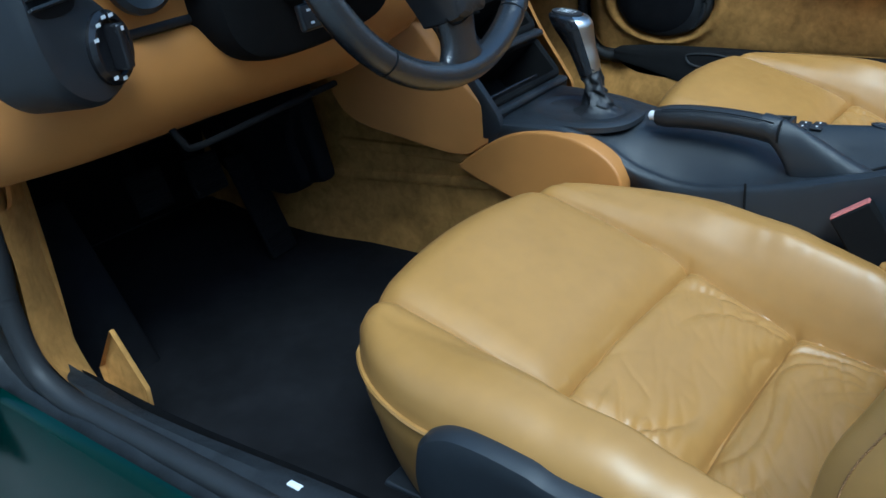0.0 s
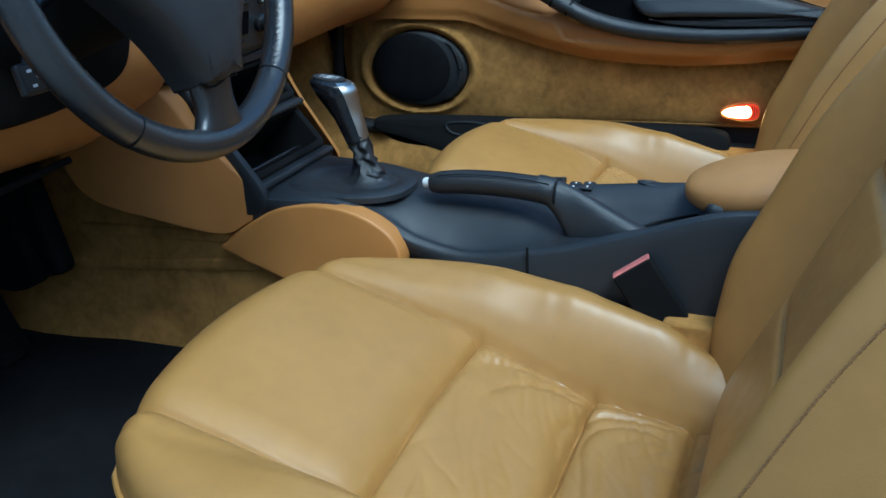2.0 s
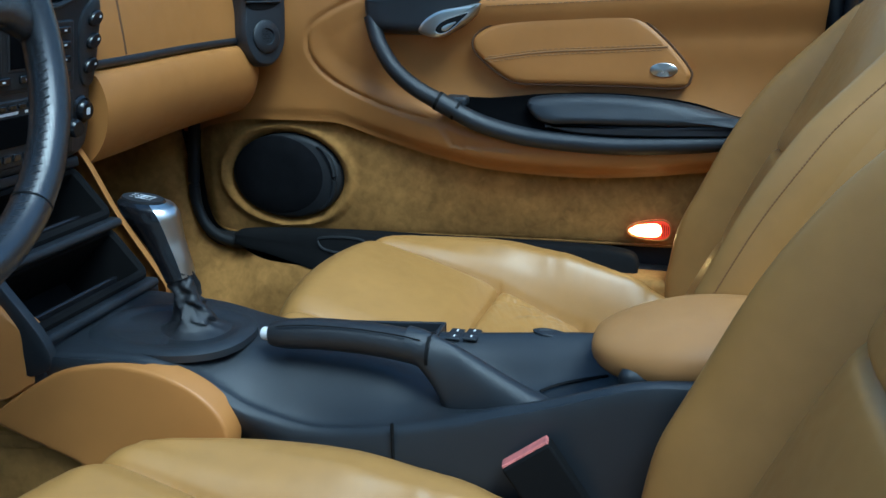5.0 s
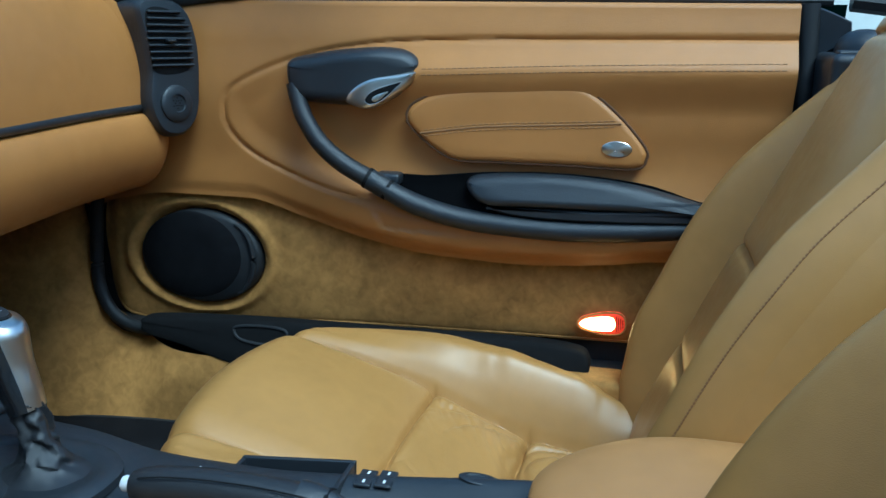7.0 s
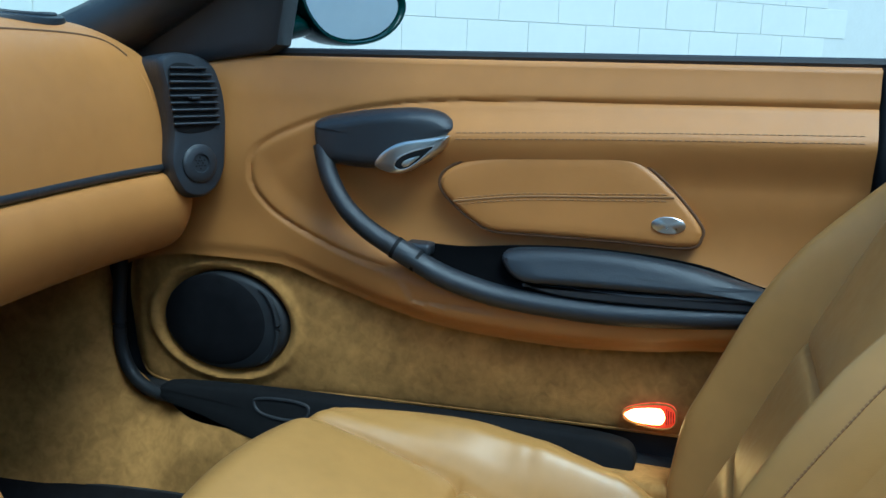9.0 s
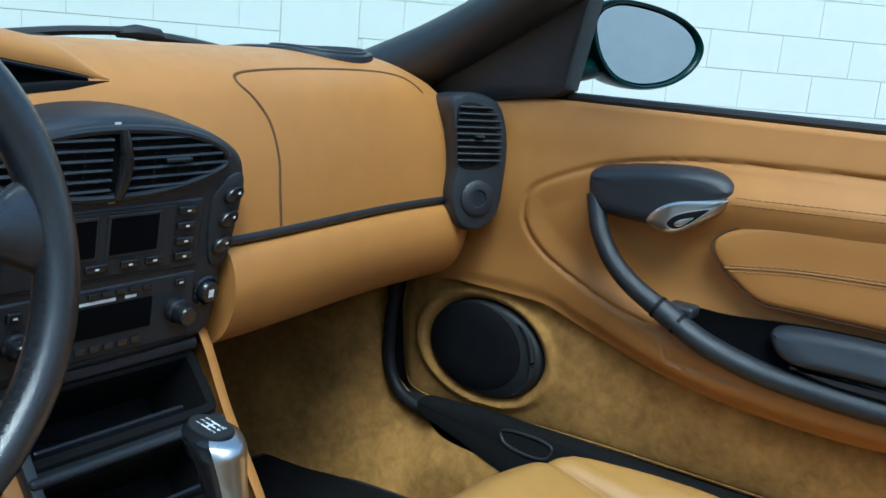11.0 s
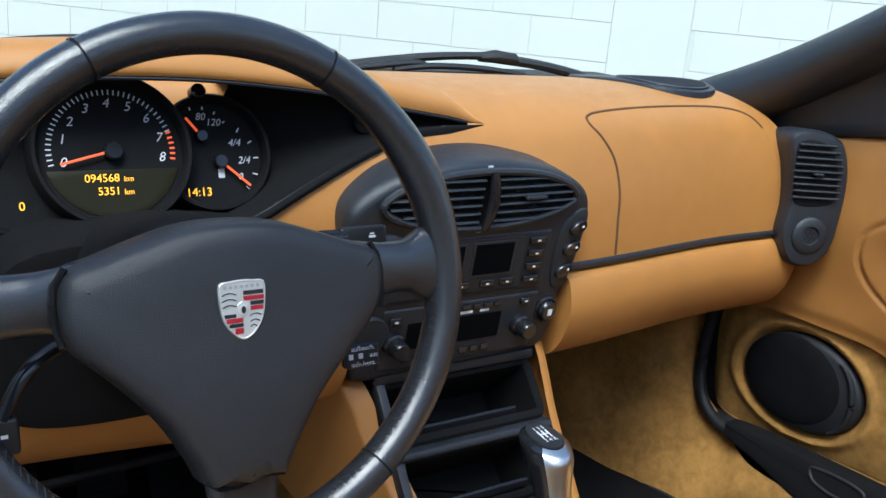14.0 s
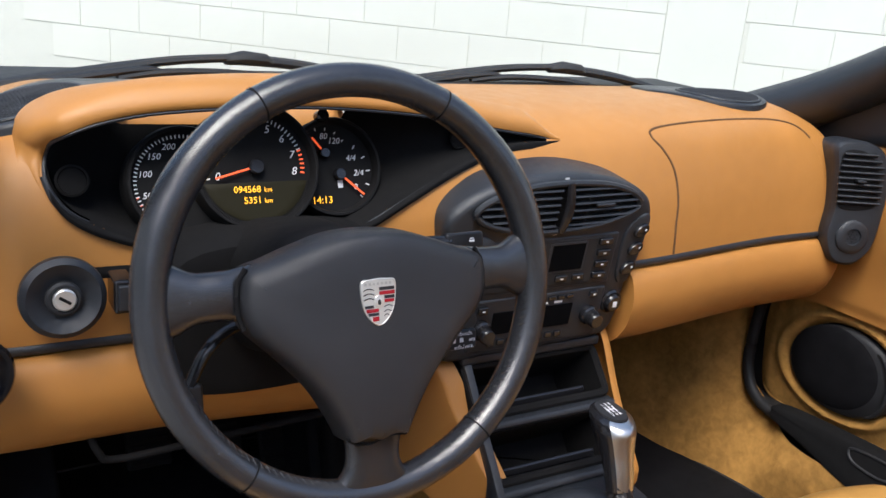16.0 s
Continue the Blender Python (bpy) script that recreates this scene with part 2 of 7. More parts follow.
def text(name, words, size, m, mat, parent, label="", align="CENTER", extrude=0.0001, shear=0.0):
    cu = bpy.data.curves.new(name, "FONT")
    cu.body, cu.size, cu.align_x, cu.align_y, cu.extrude, cu.shear, cu.resolution_u = words, size, align, "CENTER", extrude, shear, 3
    tmp = bpy.data.objects.new(name, cu)
    scene.collection.objects.link(tmp)
    me = bpy.data.meshes.new_from_object(tmp.evaluated_get(bpy.context.evaluated_depsgraph_get()))
    bpy.data.objects.remove(tmp)
    me.transform(m)
    vs, fs = [v.co.copy() for v in me.vertices], [tuple(p.vertices) for p in me.polygons]
    bpy.data.meshes.remove(me)
    return part(name, (vs, fs), mat, parent, label)


def basis(o, u, v):
    """A matrix with origin o, first axis u, second axis v made square to it."""
    u, v = Vector(u).normalized(), Vector(v)
    w = u.cross(v).normalized()
    v = w.cross(u)
    return Matrix(((u.x, v.x, w.x, o[0]), (u.y, v.y, w.y, o[1]), (u.z, v.z, w.z, o[2]), (0, 0, 0, 1)))


# ---- the yard round the car ----
ground = part("ground", grid([[Vector((x, y, 0)) for x in np.linspace(-60, 60, 9)] for y in np.linspace(-60, 60, 9)]), CONCRETE, kind="structure")
tagged(ground, "grey concrete ground under the parked car", "ground")

# A white block wall that runs askew to the car.
WALL_AT, WALL_D = Vector((3.418, 3.825, 0)), Vector((0.70, -0.714, 0)).normalized()
wall_m = basis(WALL_AT, WALL_D, (0, 0, 1))
wall = part("wall_block", moved(rbox((-12, -0.0, -0.34), (16, 4.3, -0.005), 0), wall_m), JOINT, kind="structure")
tagged(wall, "white painted block wall behind the car", "wall")
pil = part("wall_pilaster", moved(rbox((0.0, 0, -0.01), (0.465, 4.3, 0.012), 0.004, 1), wall_m), WALL_M, kind="structure")
tagged(pil, "smooth white painted pilaster strip on the block wall", "wall")


# Plain cream walls that block low sky: the left is unseen and added, the rear shows in the door mirror.
CREAM = material("cream_plaster", (0.86, 0.82, 0.74), 0.85, vary=0.06, bump=0.3, bump_scale=40, big=0.8, noise_scale=6)
for name, lo, hi in (("sky_block_left", (-6.3, -8.0, 0.0), (-6.0, 7.0, 4.6)), ("wall_rear", (-6.0, -8.3, 0.0), (9.0, -8.0, 4.6))):
    tagged(part(name, rbox(lo, hi, 0.02, 1), CREAM, kind="structure"), "plain cream plastered wall that blocks the low sky", "wall")


# ---- the car's floor, sills and body ----
floor = part("floor", rbox((-0.665, -0.75, 0.10), (0.66, 1.05, 0.185), 0.004), CARPET, kind="structure")
tagged(floor, "tan carpeted cabin floor", "floor")


# ---- dashboard ----
CX = 0.03          # the car's middle
# Section of the dash, from the windscreen down: a height-wise run of (y, z).
UPPER = [(0.90, 0.845), (0.80, 0.858), (0.70, 0.868), (0.60, 0.875), (0.535, 0.872), (0.490, 0.860), (0.462, 0.840),
         (0.444, 0.808), (0.431, 0.765), (0.424, 0.720), (0.421, 0.687)]
LOWER = [(0.430, 0.678), (0.414, 0.672), (0.405, 0.655), (0.402, 0.630), (0.410, 0.600), (0.428, 0.575), (0.455, 0.562), (0.50, 0.560), (0.60, 0.585)]


def dash_shift(x):
    """How far the dash bows away from the seats at x: least in the middle, more at the sides, back again at its ends."""
    d = abs(x - CX)
    return -0.016 + 0.036 * step(0.10, 0.50, d) + 0.16 * max(0.0, (d - 0.58) / 0.12) ** 2


def dash_point(x, y, z):
    d = abs(x - CX)
    roll = step(0.50, 0.70, d)
    z -= 0.031 * step(0.10, 0.24, -x) * (1 - step(0.69, 0.80, z))
    end = 0.14 * max(0.0, (d - 0.58) / 0.12) ** 2 * (1 - step(0.66, 0.72, z)) if x < 0 else 0.0      # the driver's knee roll runs straight on
    return Vector((x, y + (dash_shift(x) - end) * (1 - step(0.55, 0.75, y)), z - 0.050 * roll * step(0.74, 0.86, z)))


DASH_U = spline([(y, z, 0) for y, z in UPPER], 7)
DASH_L = spline([(y, z, 0) for y, z in LOWER], 6)
DASH_F = spline([(y, z, 0) for y, z in UPPER], 14)
XS = list(np.linspace(-0.69, 0.70, 464))
EYE_TOP = [(-0.5275, 0.815), (-0.5235, 0.838), (-0.5165, 0.852), (-0.487, 0.867), (-0.447, 0.877), (-0.40, 0.8825), (-0.33, 0.886), (-0.24, 0.885), (-0.13, 0.8755), (-0.037, 0.859), (0.020, 0.850), (0.060, 0.843)]
EYE_LOW = [(-0.5275, 0.815), (-0.520, 0.794), (-0.505, 0.777), (-0.473, 0.760), (-0.42, 0.744), (-0.33, 0.735), (-0.25, 0.743), (-0.2125, 0.757), (-0.159, 0.786), (-0.117, 0.807), (-0.074, 0.824), (-0.028, 0.836), (0.060, 0.842)]


def in_eye(x, z):
    top = line_table(EYE_TOP, x) + 0.010 - 0.012 * step(-0.16, -0.08, x)
    return -0.527 < x < 0.046 and line_table(EYE_LOW, x) + 0.002 < z and (-0.46 < x < -0.195 or z < top)


dash = thing("dashboard", (CX, 0.5, 0.56), "tan leather-covered dashboard with black vents and trim strip", "dashboard")
rows = [[dash_point(x, p.x, p.y) for x in XS] for p in DASH_F]
vs, fs = grid(rows)
keep = []
for f in fs:
    c = sum((vs[i] for i in f), Vector()) / 4
    if in_eye(c.x, c.z) and c.y < (0.575 if -0.455 < c.x < -0.20 else 0.522):
        continue
    keep.append(f)
part("dash_top", (vs, keep), LEATHER, dash, "smooth tan leather dash pad")
for a, b in ((-0.69, -0.118), (0.166, 0.70)):
    xs = list(np.linspace(a, b, 110))
    inner = b if a < 0 else a
    prof = [[dash_point(x, p.x, p.y) for x in xs] for p in DASH_L]
    part("lower_panel", grid(prof), LEATHER, dash, "tan leather knee roll")
    part("panel_end", grid([[dash_point(inner, p.x, p.y) for p in DASH_L], [dash_point(inner, max(p.x, 0.50), p.y) for p in DASH_L]]), LEATHER, dash)
# thin near-black sheet across the underside of the dash
part("under_cover", rbox((-0.58, 0.54, 0.574), (0.62, 0.96, 0.585), 0.003), DARK, dash, "near-black sheet under the dash")
for a, b in ((-0.600, -0.13), (0.165, 0.605)):
    part("trim_strip", sweep([dash_point(x, 0.424, 0.6835) for x in np.linspace(a, b, 40)], 0.0060, 10), BLACK, dash, "black trim strip")

# Glovebox: a groove in the leather, drawn by a dark seam that follows the dash face.
def on_dash(x, s):
    """A place on the upper dash skin; s counts down the section from the windscreen."""
    i = min(len(DASH_U) - 2, max(0, int(s)))
    q = DASH_U[i].lerp(DASH_U[i + 1], s - i)
    return dash_point(x, q.x, q.y)


GLOVE = [(0.250, 69), (0.250, 62), (0.252, 56), (0.246, 50), (0.230, 45), (0.216, 41.5), (0.220, 39), (0.250, 37.6), (0.32, 36.6), (0.42, 36.4), (0.50, 37.2), (0.545, 40), (0.572, 45), (0.585, 51), (0.590, 57)]
seam_g = [on_dash(p.x, p.y) for p in spline([(x, s, 0) for x, s in GLOVE], 8)]
part("glovebox_seam", sweep([p + Vector((0, 0.0005, -0.0005)) for p in seam_g[:95]], 0.0021, 8), GAP, dash, "dark gap round the glovebox lid")
part("glovebox_seam", sweep([p + Vector((0, 0.0012, -0.0012)) for p in seam_g[94:]], 0.0022, 8), LEATHER, dash, "soft leather fold of the glovebox lid")


# Speaker grilles on the dash top, one at each end: a round mesh in a leaf-shaped frame.
def dash_z(x, y):
    z = float(np.interp(y, [p.x for p in reversed(DASH_U[:36])], [p.y for p in reversed(DASH_U[:36])]))
    return dash_point(x, y, z).z


def dash_speaker(cx, cy, ix, iy):
    sp = thing("dash_speaker", (cx, cy, dash_z(cx, cy)), "black oval speaker grille set in the dash top", "speaker", "dash speakers")
    way = Vector((ix - cx, iy - cy)).normalized()
    side = Vector((-way.y, way.x))
    d, size = (Vector((ix, iy)) - Vector((cx, cy))).length / 1.15, 1.15
    leaf = [(-0.064, 0.0), (-0.046, 0.048), (0.0, 0.068), (d * 0.6, 0.070), (d, 0.052), (d + 0.045, 0.024), (d + 0.058, 0.0), (d + 0.045, -0.024), (d, -0.052), (d * 0.6, -0.070), (0.0, -0.068), (-0.046, -0.048)]

    def put(u, v, h):
        q = Vector((cx, cy)) + (way * u + side * v) * size
        return Vector((q.x, q.y, dash_z(q.x, q.y) + h))
    part("bezel", pad([(p.x, p.y) for p in spline([(a, b, 0) for a, b in leaf], 5, True)], put, [(0, 0.0), (0.001, 0.003), (0.004, 0.0045)], back=-0.02), BLACK, sp)
    part("ring", sweep([put(0.056 * math.cos(a), 0.056 * math.sin(a), 0.0050) for a in np.linspace(0, 2 * math.pi, 40, endpoint=False)], 0.0024, 8, closed=True), BLACK, sp, "grey ring")
    for k in range(-11, 12):
        w = 0.053 * math.sqrt(1 - (k / 12) ** 2)
        part("mesh_bar", sweep([put(t, k * 0.0046, 0.0052) for t in (-w, 0, w)], 0.0010, 4), RUBBER, sp)
        part("mesh_bar", sweep([put(k * 0.0046, t, 0.0052) for t in (-w, 0, w)], 0.0010, 4), RUBBER, sp)


dash_speaker(0.475, 0.592, 0.466, 0.700)
dash_speaker(-0.532, 0.590, -0.430, 0.690)


# End units: vent with slats above a round demister outlet.
def end_unit(side):
    u = thing("side_vent", (CX + side * 0.60, 0.41, 0.66), "black dash end vent with slats over a round outlet", "air vent", "dash end vents")
    m = basis((CX + (0.586 if side > 0 else -0.643), 0.421 if side > 0 else 0.388, 0.742 if side > 0 else 0.715), (side * 0.87, -0.42, 0) if side > 0 else (0.87, 0.42, 0), (0, 0.10, 1))
    s = side

    def put(a, b, h):
        return m @ Vector((s * a * 0.86, b, h))
    shell = spline([(-0.045, 0.085), (0.0, 0.094), (0.046, 0.078), (0.064, 0.03), (0.061, -0.03), (0.050, -0.075), (0.018, -0.10), (-0.022, -0.094), (-0.042, -0.055), (-0.036, -0.01), (-0.040, 0.04)], 6, True)
    if side < 0:
        shell = spline([(0.030, 0.085), (0.060, 0.092), (0.095, 0.070), (0.105, 0.03), (0.105, -0.03), (0.085, -0.072), (0.035, -0.098), (-0.018, -0.094), (-0.043, -0.066), (-0.036, -0.028), (-0.004, 0.0), (0.018, 0.035)], 6, True)
    vx = 0.0 if side > 0 else 0.055
    part("shell", pad([(p[0], p[1]) for p in shell], put, [(0, 0.0), (0.001, 0.008), (0.005, 0.013), (0.010, 0.014)], back=-0.05), BLACK, u)
    hole = spline([(-0.034, 0.074), (0.004, 0.078), (0.032, 0.058), (0.042, 0.02), (0.036, -0.008), (-0.026, -0.010), (-0.032, 0.03)], 6, True)
    # no real depth: a flat near-black plate gives the duct its shade
    part("duct", pad([(p[0] + vx, p[1]) for p in hole], put, [(0, 0.0145), (0.001, 0.0150)]), DARK, u, "flat dark plate for the shade inside the vent")
    for k in range(9):
        z = -0.002 + k * 0.0092
        a = -0.033 + 0.004 * abs(k - 4) / 4
        b = 0.040 - 0.020 * max(0, (k - 4.5) / 4) ** 2
        part("slat", moved(rbox((s * a if s > 0 else s * b, -0.0016, 0.0), (s * b if s > 0 else s * a, 0.0016, 0.0052), 0.0007, 1), m @ Matrix.Translation((s * vx * 0.86, z, 0.0145)) @ Euler((radians(-25), 0, 0)).to_matrix().to_4x4()), BLACK, u)
    part("tab", moved(rbox((s * 0.002 - 0.007, -0.002, 0), (s * 0.002 + 0.007, 0.002, 0.011), 0.001, 1), m @ Matrix.Translation((s * vx * 0.86, 0.033, 0.0145))), BLACK, u)
    if side > 0:
        dial = m @ Matrix.Translation((s * 0.006, -0.054, 0.0135))
        part("outlet", lathe([(0, 0), (0.026, 0), (0.026, 0.003), (0.022, 0.006), (0.013, 0.006), (0.012, 0.003), (0, 0.003)], 28, dial), BLACK, u)
        for k in range(12):
            part("pin_hole", lathe([(0, 0), (0.0011, 0), (0.0011, 0.0008), (0, 0.0008)], 8, dial @ Matrix.Translation((0.0075 * math.cos(k * math.pi / 6) * (0.5 + 0.5 * (k % 2)), 0.0075 * math.sin(k * math.pi / 6) * (0.5 + 0.5 * (k % 2)), 0.003))), DARK, u)
    else:
        dial = m @ Matrix.Translation((0.006, -0.054, 0.0135))
        part("dial_ring", lathe([(0, 0), (0.034, 0), (0.034, 0.004), (0.030, 0.008), (0.026, 0.008), (0.025, 0.004), (0, 0.004)], 32, dial), GLOSS, u, "light switch ring")
        knob = part("switch_knob", moved(rbox((-0.006, -0.021, 0.003), (0.006, 0.021, 0.020), 0.003), dial), GLOSS, u, "upright grip of the light switch")
        part("mark", moved(rbox((-0.002, 0.014, 0.020), (0.002, 0.018, 0.0204), 0), dial), WHITE, knob)
        for ang in (75, 100, 125, 155, -120, -90):
            part("symbol", moved(rbox((-0.0035, -0.0016, 0.0), (0.0035, 0.0016, 0.0004), 0), dial @ Matrix.Translation((0.0285 * math.cos(radians(ang)), 0.0285 * math.sin(radians(ang)), 0.008))), WHITE, u)


end_unit(1)
end_unit(-1)

# Instrument hood: a leather arch that stands free over the gauges.
hood = thing("instrument_hood", (-0.25, 0.47, 0.75), "arched tan leather hood with a black lining over the gauges", "instrument hood")
low = spline([(x, z, 0) for x, z in EYE_LOW], 8)


def lip_y(x, z):
    col = [dash_point(x, p.x, p.y) for p in reversed(DASH_U[30:])]
    skin = float(np.interp(z, [p.z for p in col], [p.y for p in col]))
    return skin + (line_table([(-0.54, 0.462), (-0.45, 0.446), (-0.33, 0.440), (-0.20, 0.440), (-0.06, 0.446), (0.06, 0.450)], x) - skin) * step(0.825, 0.86, z)


# a roll that runs up the driver's end, over the gauges and down to a point; at both ends it sinks into the dash
LIP = spline([(-0.492, 0.769, 0), (-0.508, 0.780, 0), (-0.520, 0.795, 0), (-0.5275, 0.815, 0), (-0.5235, 0.838, 0), (-0.5165, 0.852, 0), (-0.487, 0.867, 0), (-0.447, 0.877, 0), (-0.40, 0.8825, 0),
              (-0.33, 0.886, 0), (-0.24, 0.885, 0), (-0.13, 0.8755, 0), (-0.037, 0.859, 0), (0.020, 0.850, 0), (0.060, 0.843, 0)], 8)
cols = []
for i, p in enumerate(LIP):
    x, zt = p.x, p.y
    d = LIP[min(i + 1, len(LIP) - 1)] - LIP[max(i - 1, 0)]
    n = Vector((-d.y, d.x)).normalized()
    yl = lip_y(x, zt)
    low_end = (1 - step(0.815, 0.850, zt)) if x < -0.45 else 0.0
    sink_l, sink_r = 1 - step(-0.515, -0.440, x), step(-0.21, -0.08, x)
    th = min(line_table([(0, 0.003), (8, 0.010), (24, 0.0145), (48, 0.0175), (72, 0.018)], i), 0.002 + 0.016 * (1 - step(0.01, 0.068, x)))
    rear_y = (0.508 + 0.062 * max(sink_l, sink_r)) * (1 - low_end) + (yl + 0.020) * low_end
    rear_o = 0.010 * (1 - sink_l) * (1 - sink_r) + sink_r * (0.868 - zt)
    mid_o = 1.5 * th * (1 - sink_r) + sink_r * (0.5 * (0.868 - zt) + 0.7 * th)
    keys = [(-0.006, rear_y - 0.016), (-0.004, yl + 0.4 * (rear_y - yl)), (-0.003, yl + 0.006), (0.3 * th, yl - 0.001), (th, yl + 0.006), (1.45 * th, yl + 0.3 * (rear_y - yl)),
            (mid_o, yl + 0.65 * (rear_y - yl)), (rear_o + 0.004, rear_y), (rear_o - 0.010 * (1 - low_end) + 0.004 * low_end, rear_y + 0.004)]
    cols.append(spline([(x + n.x * o, y, zt + n.y * o) for o, y in keys], 4))
fine = [list(r) for r in zip(*cols)]
part("hood_lining", grid(fine[:11]), MATTE, hood, "black inner lining", angle=60)
part("hood_leather", grid(fine[10:]), LEATHER, hood, "tan leather roll", angle=60)
part("lining_bead", sweep([Vector(r) for r in fine[9]], 0.0022, 6), BLACK, hood, "black edge bead")
part("hood_back_panel", grid([[dash_point(x, y, z) for x in np.linspace(-0.47, -0.185, 30)] for y, z in ((0.600, 0.875), (0.578, 0.8715), (0.565, 0.860), (0.558, 0.842), (0.556, 0.815))]), LEATHER, hood, "tan leather behind the gauges")
# black surround: from the leather edge in and up to a low wall behind the gauges
cols = []
for x in np.linspace(-0.529, 0.060, 90):
    zl, zt = line_table(EYE_LOW, x), line_table(EYE_TOP, x)
    gap = max(0.0, min(1.0, (zt - zl) / 0.13))
    yl = lip_y(x, zl)
    dep = 0.082 * gap ** 0.7
    kt = max(0.0, min(1.0, (zt - zl) / 0.012))
    wall_z = min(zt - 0.020 * gap, 0.852)
    shut = max(1 - step(-0.470, -0.445, x), step(-0.215, -0.195, x))
    wall_z += (zt + 0.004 - wall_z) * shut
    cols.append(spline([(x, yl - 0.0045 * kt - 0.001, zl - 0.005 * kt), (x, yl - 0.0025 * kt - 0.001, zl + 0.003 * kt), (x, yl + dep * 0.5, zl + 0.012 * gap), (x, yl + dep * 0.92, zl + 0.030 * gap), (x, yl + dep, zl + 0.45 * (zt - zl)), (x, yl + dep + 0.003, wall_z)], 5))
part("surround", grid(cols), MATTE, hood, "black soft-touch surround", angle=60)
part("surround_edge", sweep([Vector((p.x, lip_y(p.x, p.y) - 0.001, p.y)) for p in low if p.x < 0.0], [0.0006 + 0.0026 * (1 - step(-0.10, -0.01, p.x)) for p in low if p.x < 0.0], 8), BLACK, hood)
for x, z, r, lab in ((-0.500, 0.806, 0.016, "small round black sensor grille"), (-0.075, 0.842, 0.012, "small oval black button")):
    part("inset_grille", lathe([(0, 0), (r, 0), (r, 0.003), (r * 0.85, 0.004), (r * 0.8, 0.002), (0, 0.002)], 24, basis((x, lip_y(x, z) + 0.022, z), (1, 0, 0.1), (0, 0.3, 1))), MATTE, hood, lab)

# Gauges
cluster = thing("instrument_cluster", (-0.325, 0.49, 0.75), "black instrument cluster of overlapping round gauges with amber displays", "instrument cluster")
CM = basis((-0.319, 0.473, 0.809), (1, 0, 0), (0, 0.36, 0.93))


def gauge(cx, cy, r, h, label):
    g = part("gauge", lathe([(0, -0.03), (r, -0.03), (r, h), (r - 0.002, h + 0.004), (r - 0.005, h + 0.004), (r - 0.007, h), (r - 0.008, h - 0.006), (0, h - 0.006)], 64, CM @ Matrix.Translation((cx, cy, 0))), DARK, cluster, label)
    return g, CM @ Matrix.Translation((cx, cy, h - 0.0055))


def ticks(par, m, r0, r1, a0, a1, n, mat=WHITE, w=0.0006):
    for i in range(n):
        a = radians(a0 + (a1 - a0) * i / max(1, n - 1))
        part("tick", moved(rbox((r0, -w, 0), (r1, w, 0.0002), 0), m @ Matrix.Rotation(a, 4, "Z")), mat, par)


def numerals(par, m, r, items, size):
    for s, a in items:
        a = radians(a)
        text("numeral", s, size, m @ Matrix.Translation((r * math.cos(a), r * math.sin(a), 0.0002)), WHITE, par, shear=0.25)


def pointer(par, m, a, length, cap):
    part("needle", moved(rbox((-0.006, -0.0011, 0.004), (length, 0.0011, 0.0055), 0.0004, 1), m @ Matrix.Rotation(radians(a), 4, "Z")), NEEDLE, par, "orange-red pointer")
    part("needle_hub", lathe([(0, 0), (cap, 0), (cap, 0.006), (cap * 0.8, 0.008), (0, 0.008)], 24, m), GLOSS, par)


g, m = gauge(-0.0755, -0.006, 0.059, 0.0, "speedometer")
numerals(g, m, 0.0395, [("50", 197), ("100", 165), ("150", 135), ("200", 108)], 0.0092)
ticks(g, m, 0.0465, 0.050, 215, 60, 32)
ticks(g, m, 0.0475, 0.050, 196, 215, 3, NEEDLE)
text("display", "0", 0.0105, m @ Matrix.Translation((-0.002, -0.031, 0.0003)), AMBER, g)
g, m = gauge(0.090, 0.004, 0.056, 0.002, "fuel and temperature gauge")
sm = m @ Matrix.Translation((-0.010, 0.016, 0))
numerals(g, sm, 0.019, [("80", 85), ("120", 45)], 0.0095)
ticks(g, sm, 0.026, 0.029, 130, 30, 5)
pointer(g, sm, 128, 0.022, 0.006)
fm = m @ Matrix.Translation((0.006, -0.008, 0))
numerals(g, fm, 0.024, [("4/4", 48), ("2/4", 2), ("0", -38)], 0.0095)
ticks(g, fm, 0.034, 0.039, 55, -45, 5)
pointer(g, fm, -42, 0.036, 0.007)
text("display", "14:13", 0.0112, m @ Matrix.Translation((-0.016, -0.036, 0.0003)), AMBER, g)
part("fuel_symbol", moved(rbox((0.004, -0.023, 0), (0.010, -0.014, 0.0002), 0), m), WHITE, g)
g, m = gauge(-0.003, 0.006, 0.069, 0.014, "rev counter")
numerals(g, m, 0.0425, [("0", 192), ("1", 165), ("2", 142), ("3", 118), ("4", 93), ("5", 68), ("6", 43), ("7", 16), ("8", -8)], 0.0118)
ticks(g, m, 0.0500, 0.0545, 192, 20, 36)
ticks(g, m, 0.0500, 0.0545, 18, -8, 6, NEEDLE, 0.0009)
pointer(g, m, 194, 0.046, 0.0085)
lcd = [(0.058 * math.cos(a), 0.058 * math.sin(a)) for a in np.linspace(radians(196), radians(344), 24)]
part("display_glass", pad(lcd, lambda u, v, h: m @ Vector((u, v, h)), [(0, 0.0003), (0.0005, 0.0005)]), LCD, g, "olive backlit display")
text("display", "094568", 0.0098, m @ Matrix.Translation((-0.011, -0.0235, 0.0008)), AMBER, g)
text("display", "km", 0.007, m @ Matrix.Translation((0.0115, -0.0245, 0.0008)), AMBER, g)
text("display", "5351", 0.0098, m @ Matrix.Translation((-0.006, -0.0350, 0.0008)), AMBER, g)
text("display", "km", 0.007, m @ Matrix.Translation((0.0110, -0.0360, 0.0008)), AMBER, g)
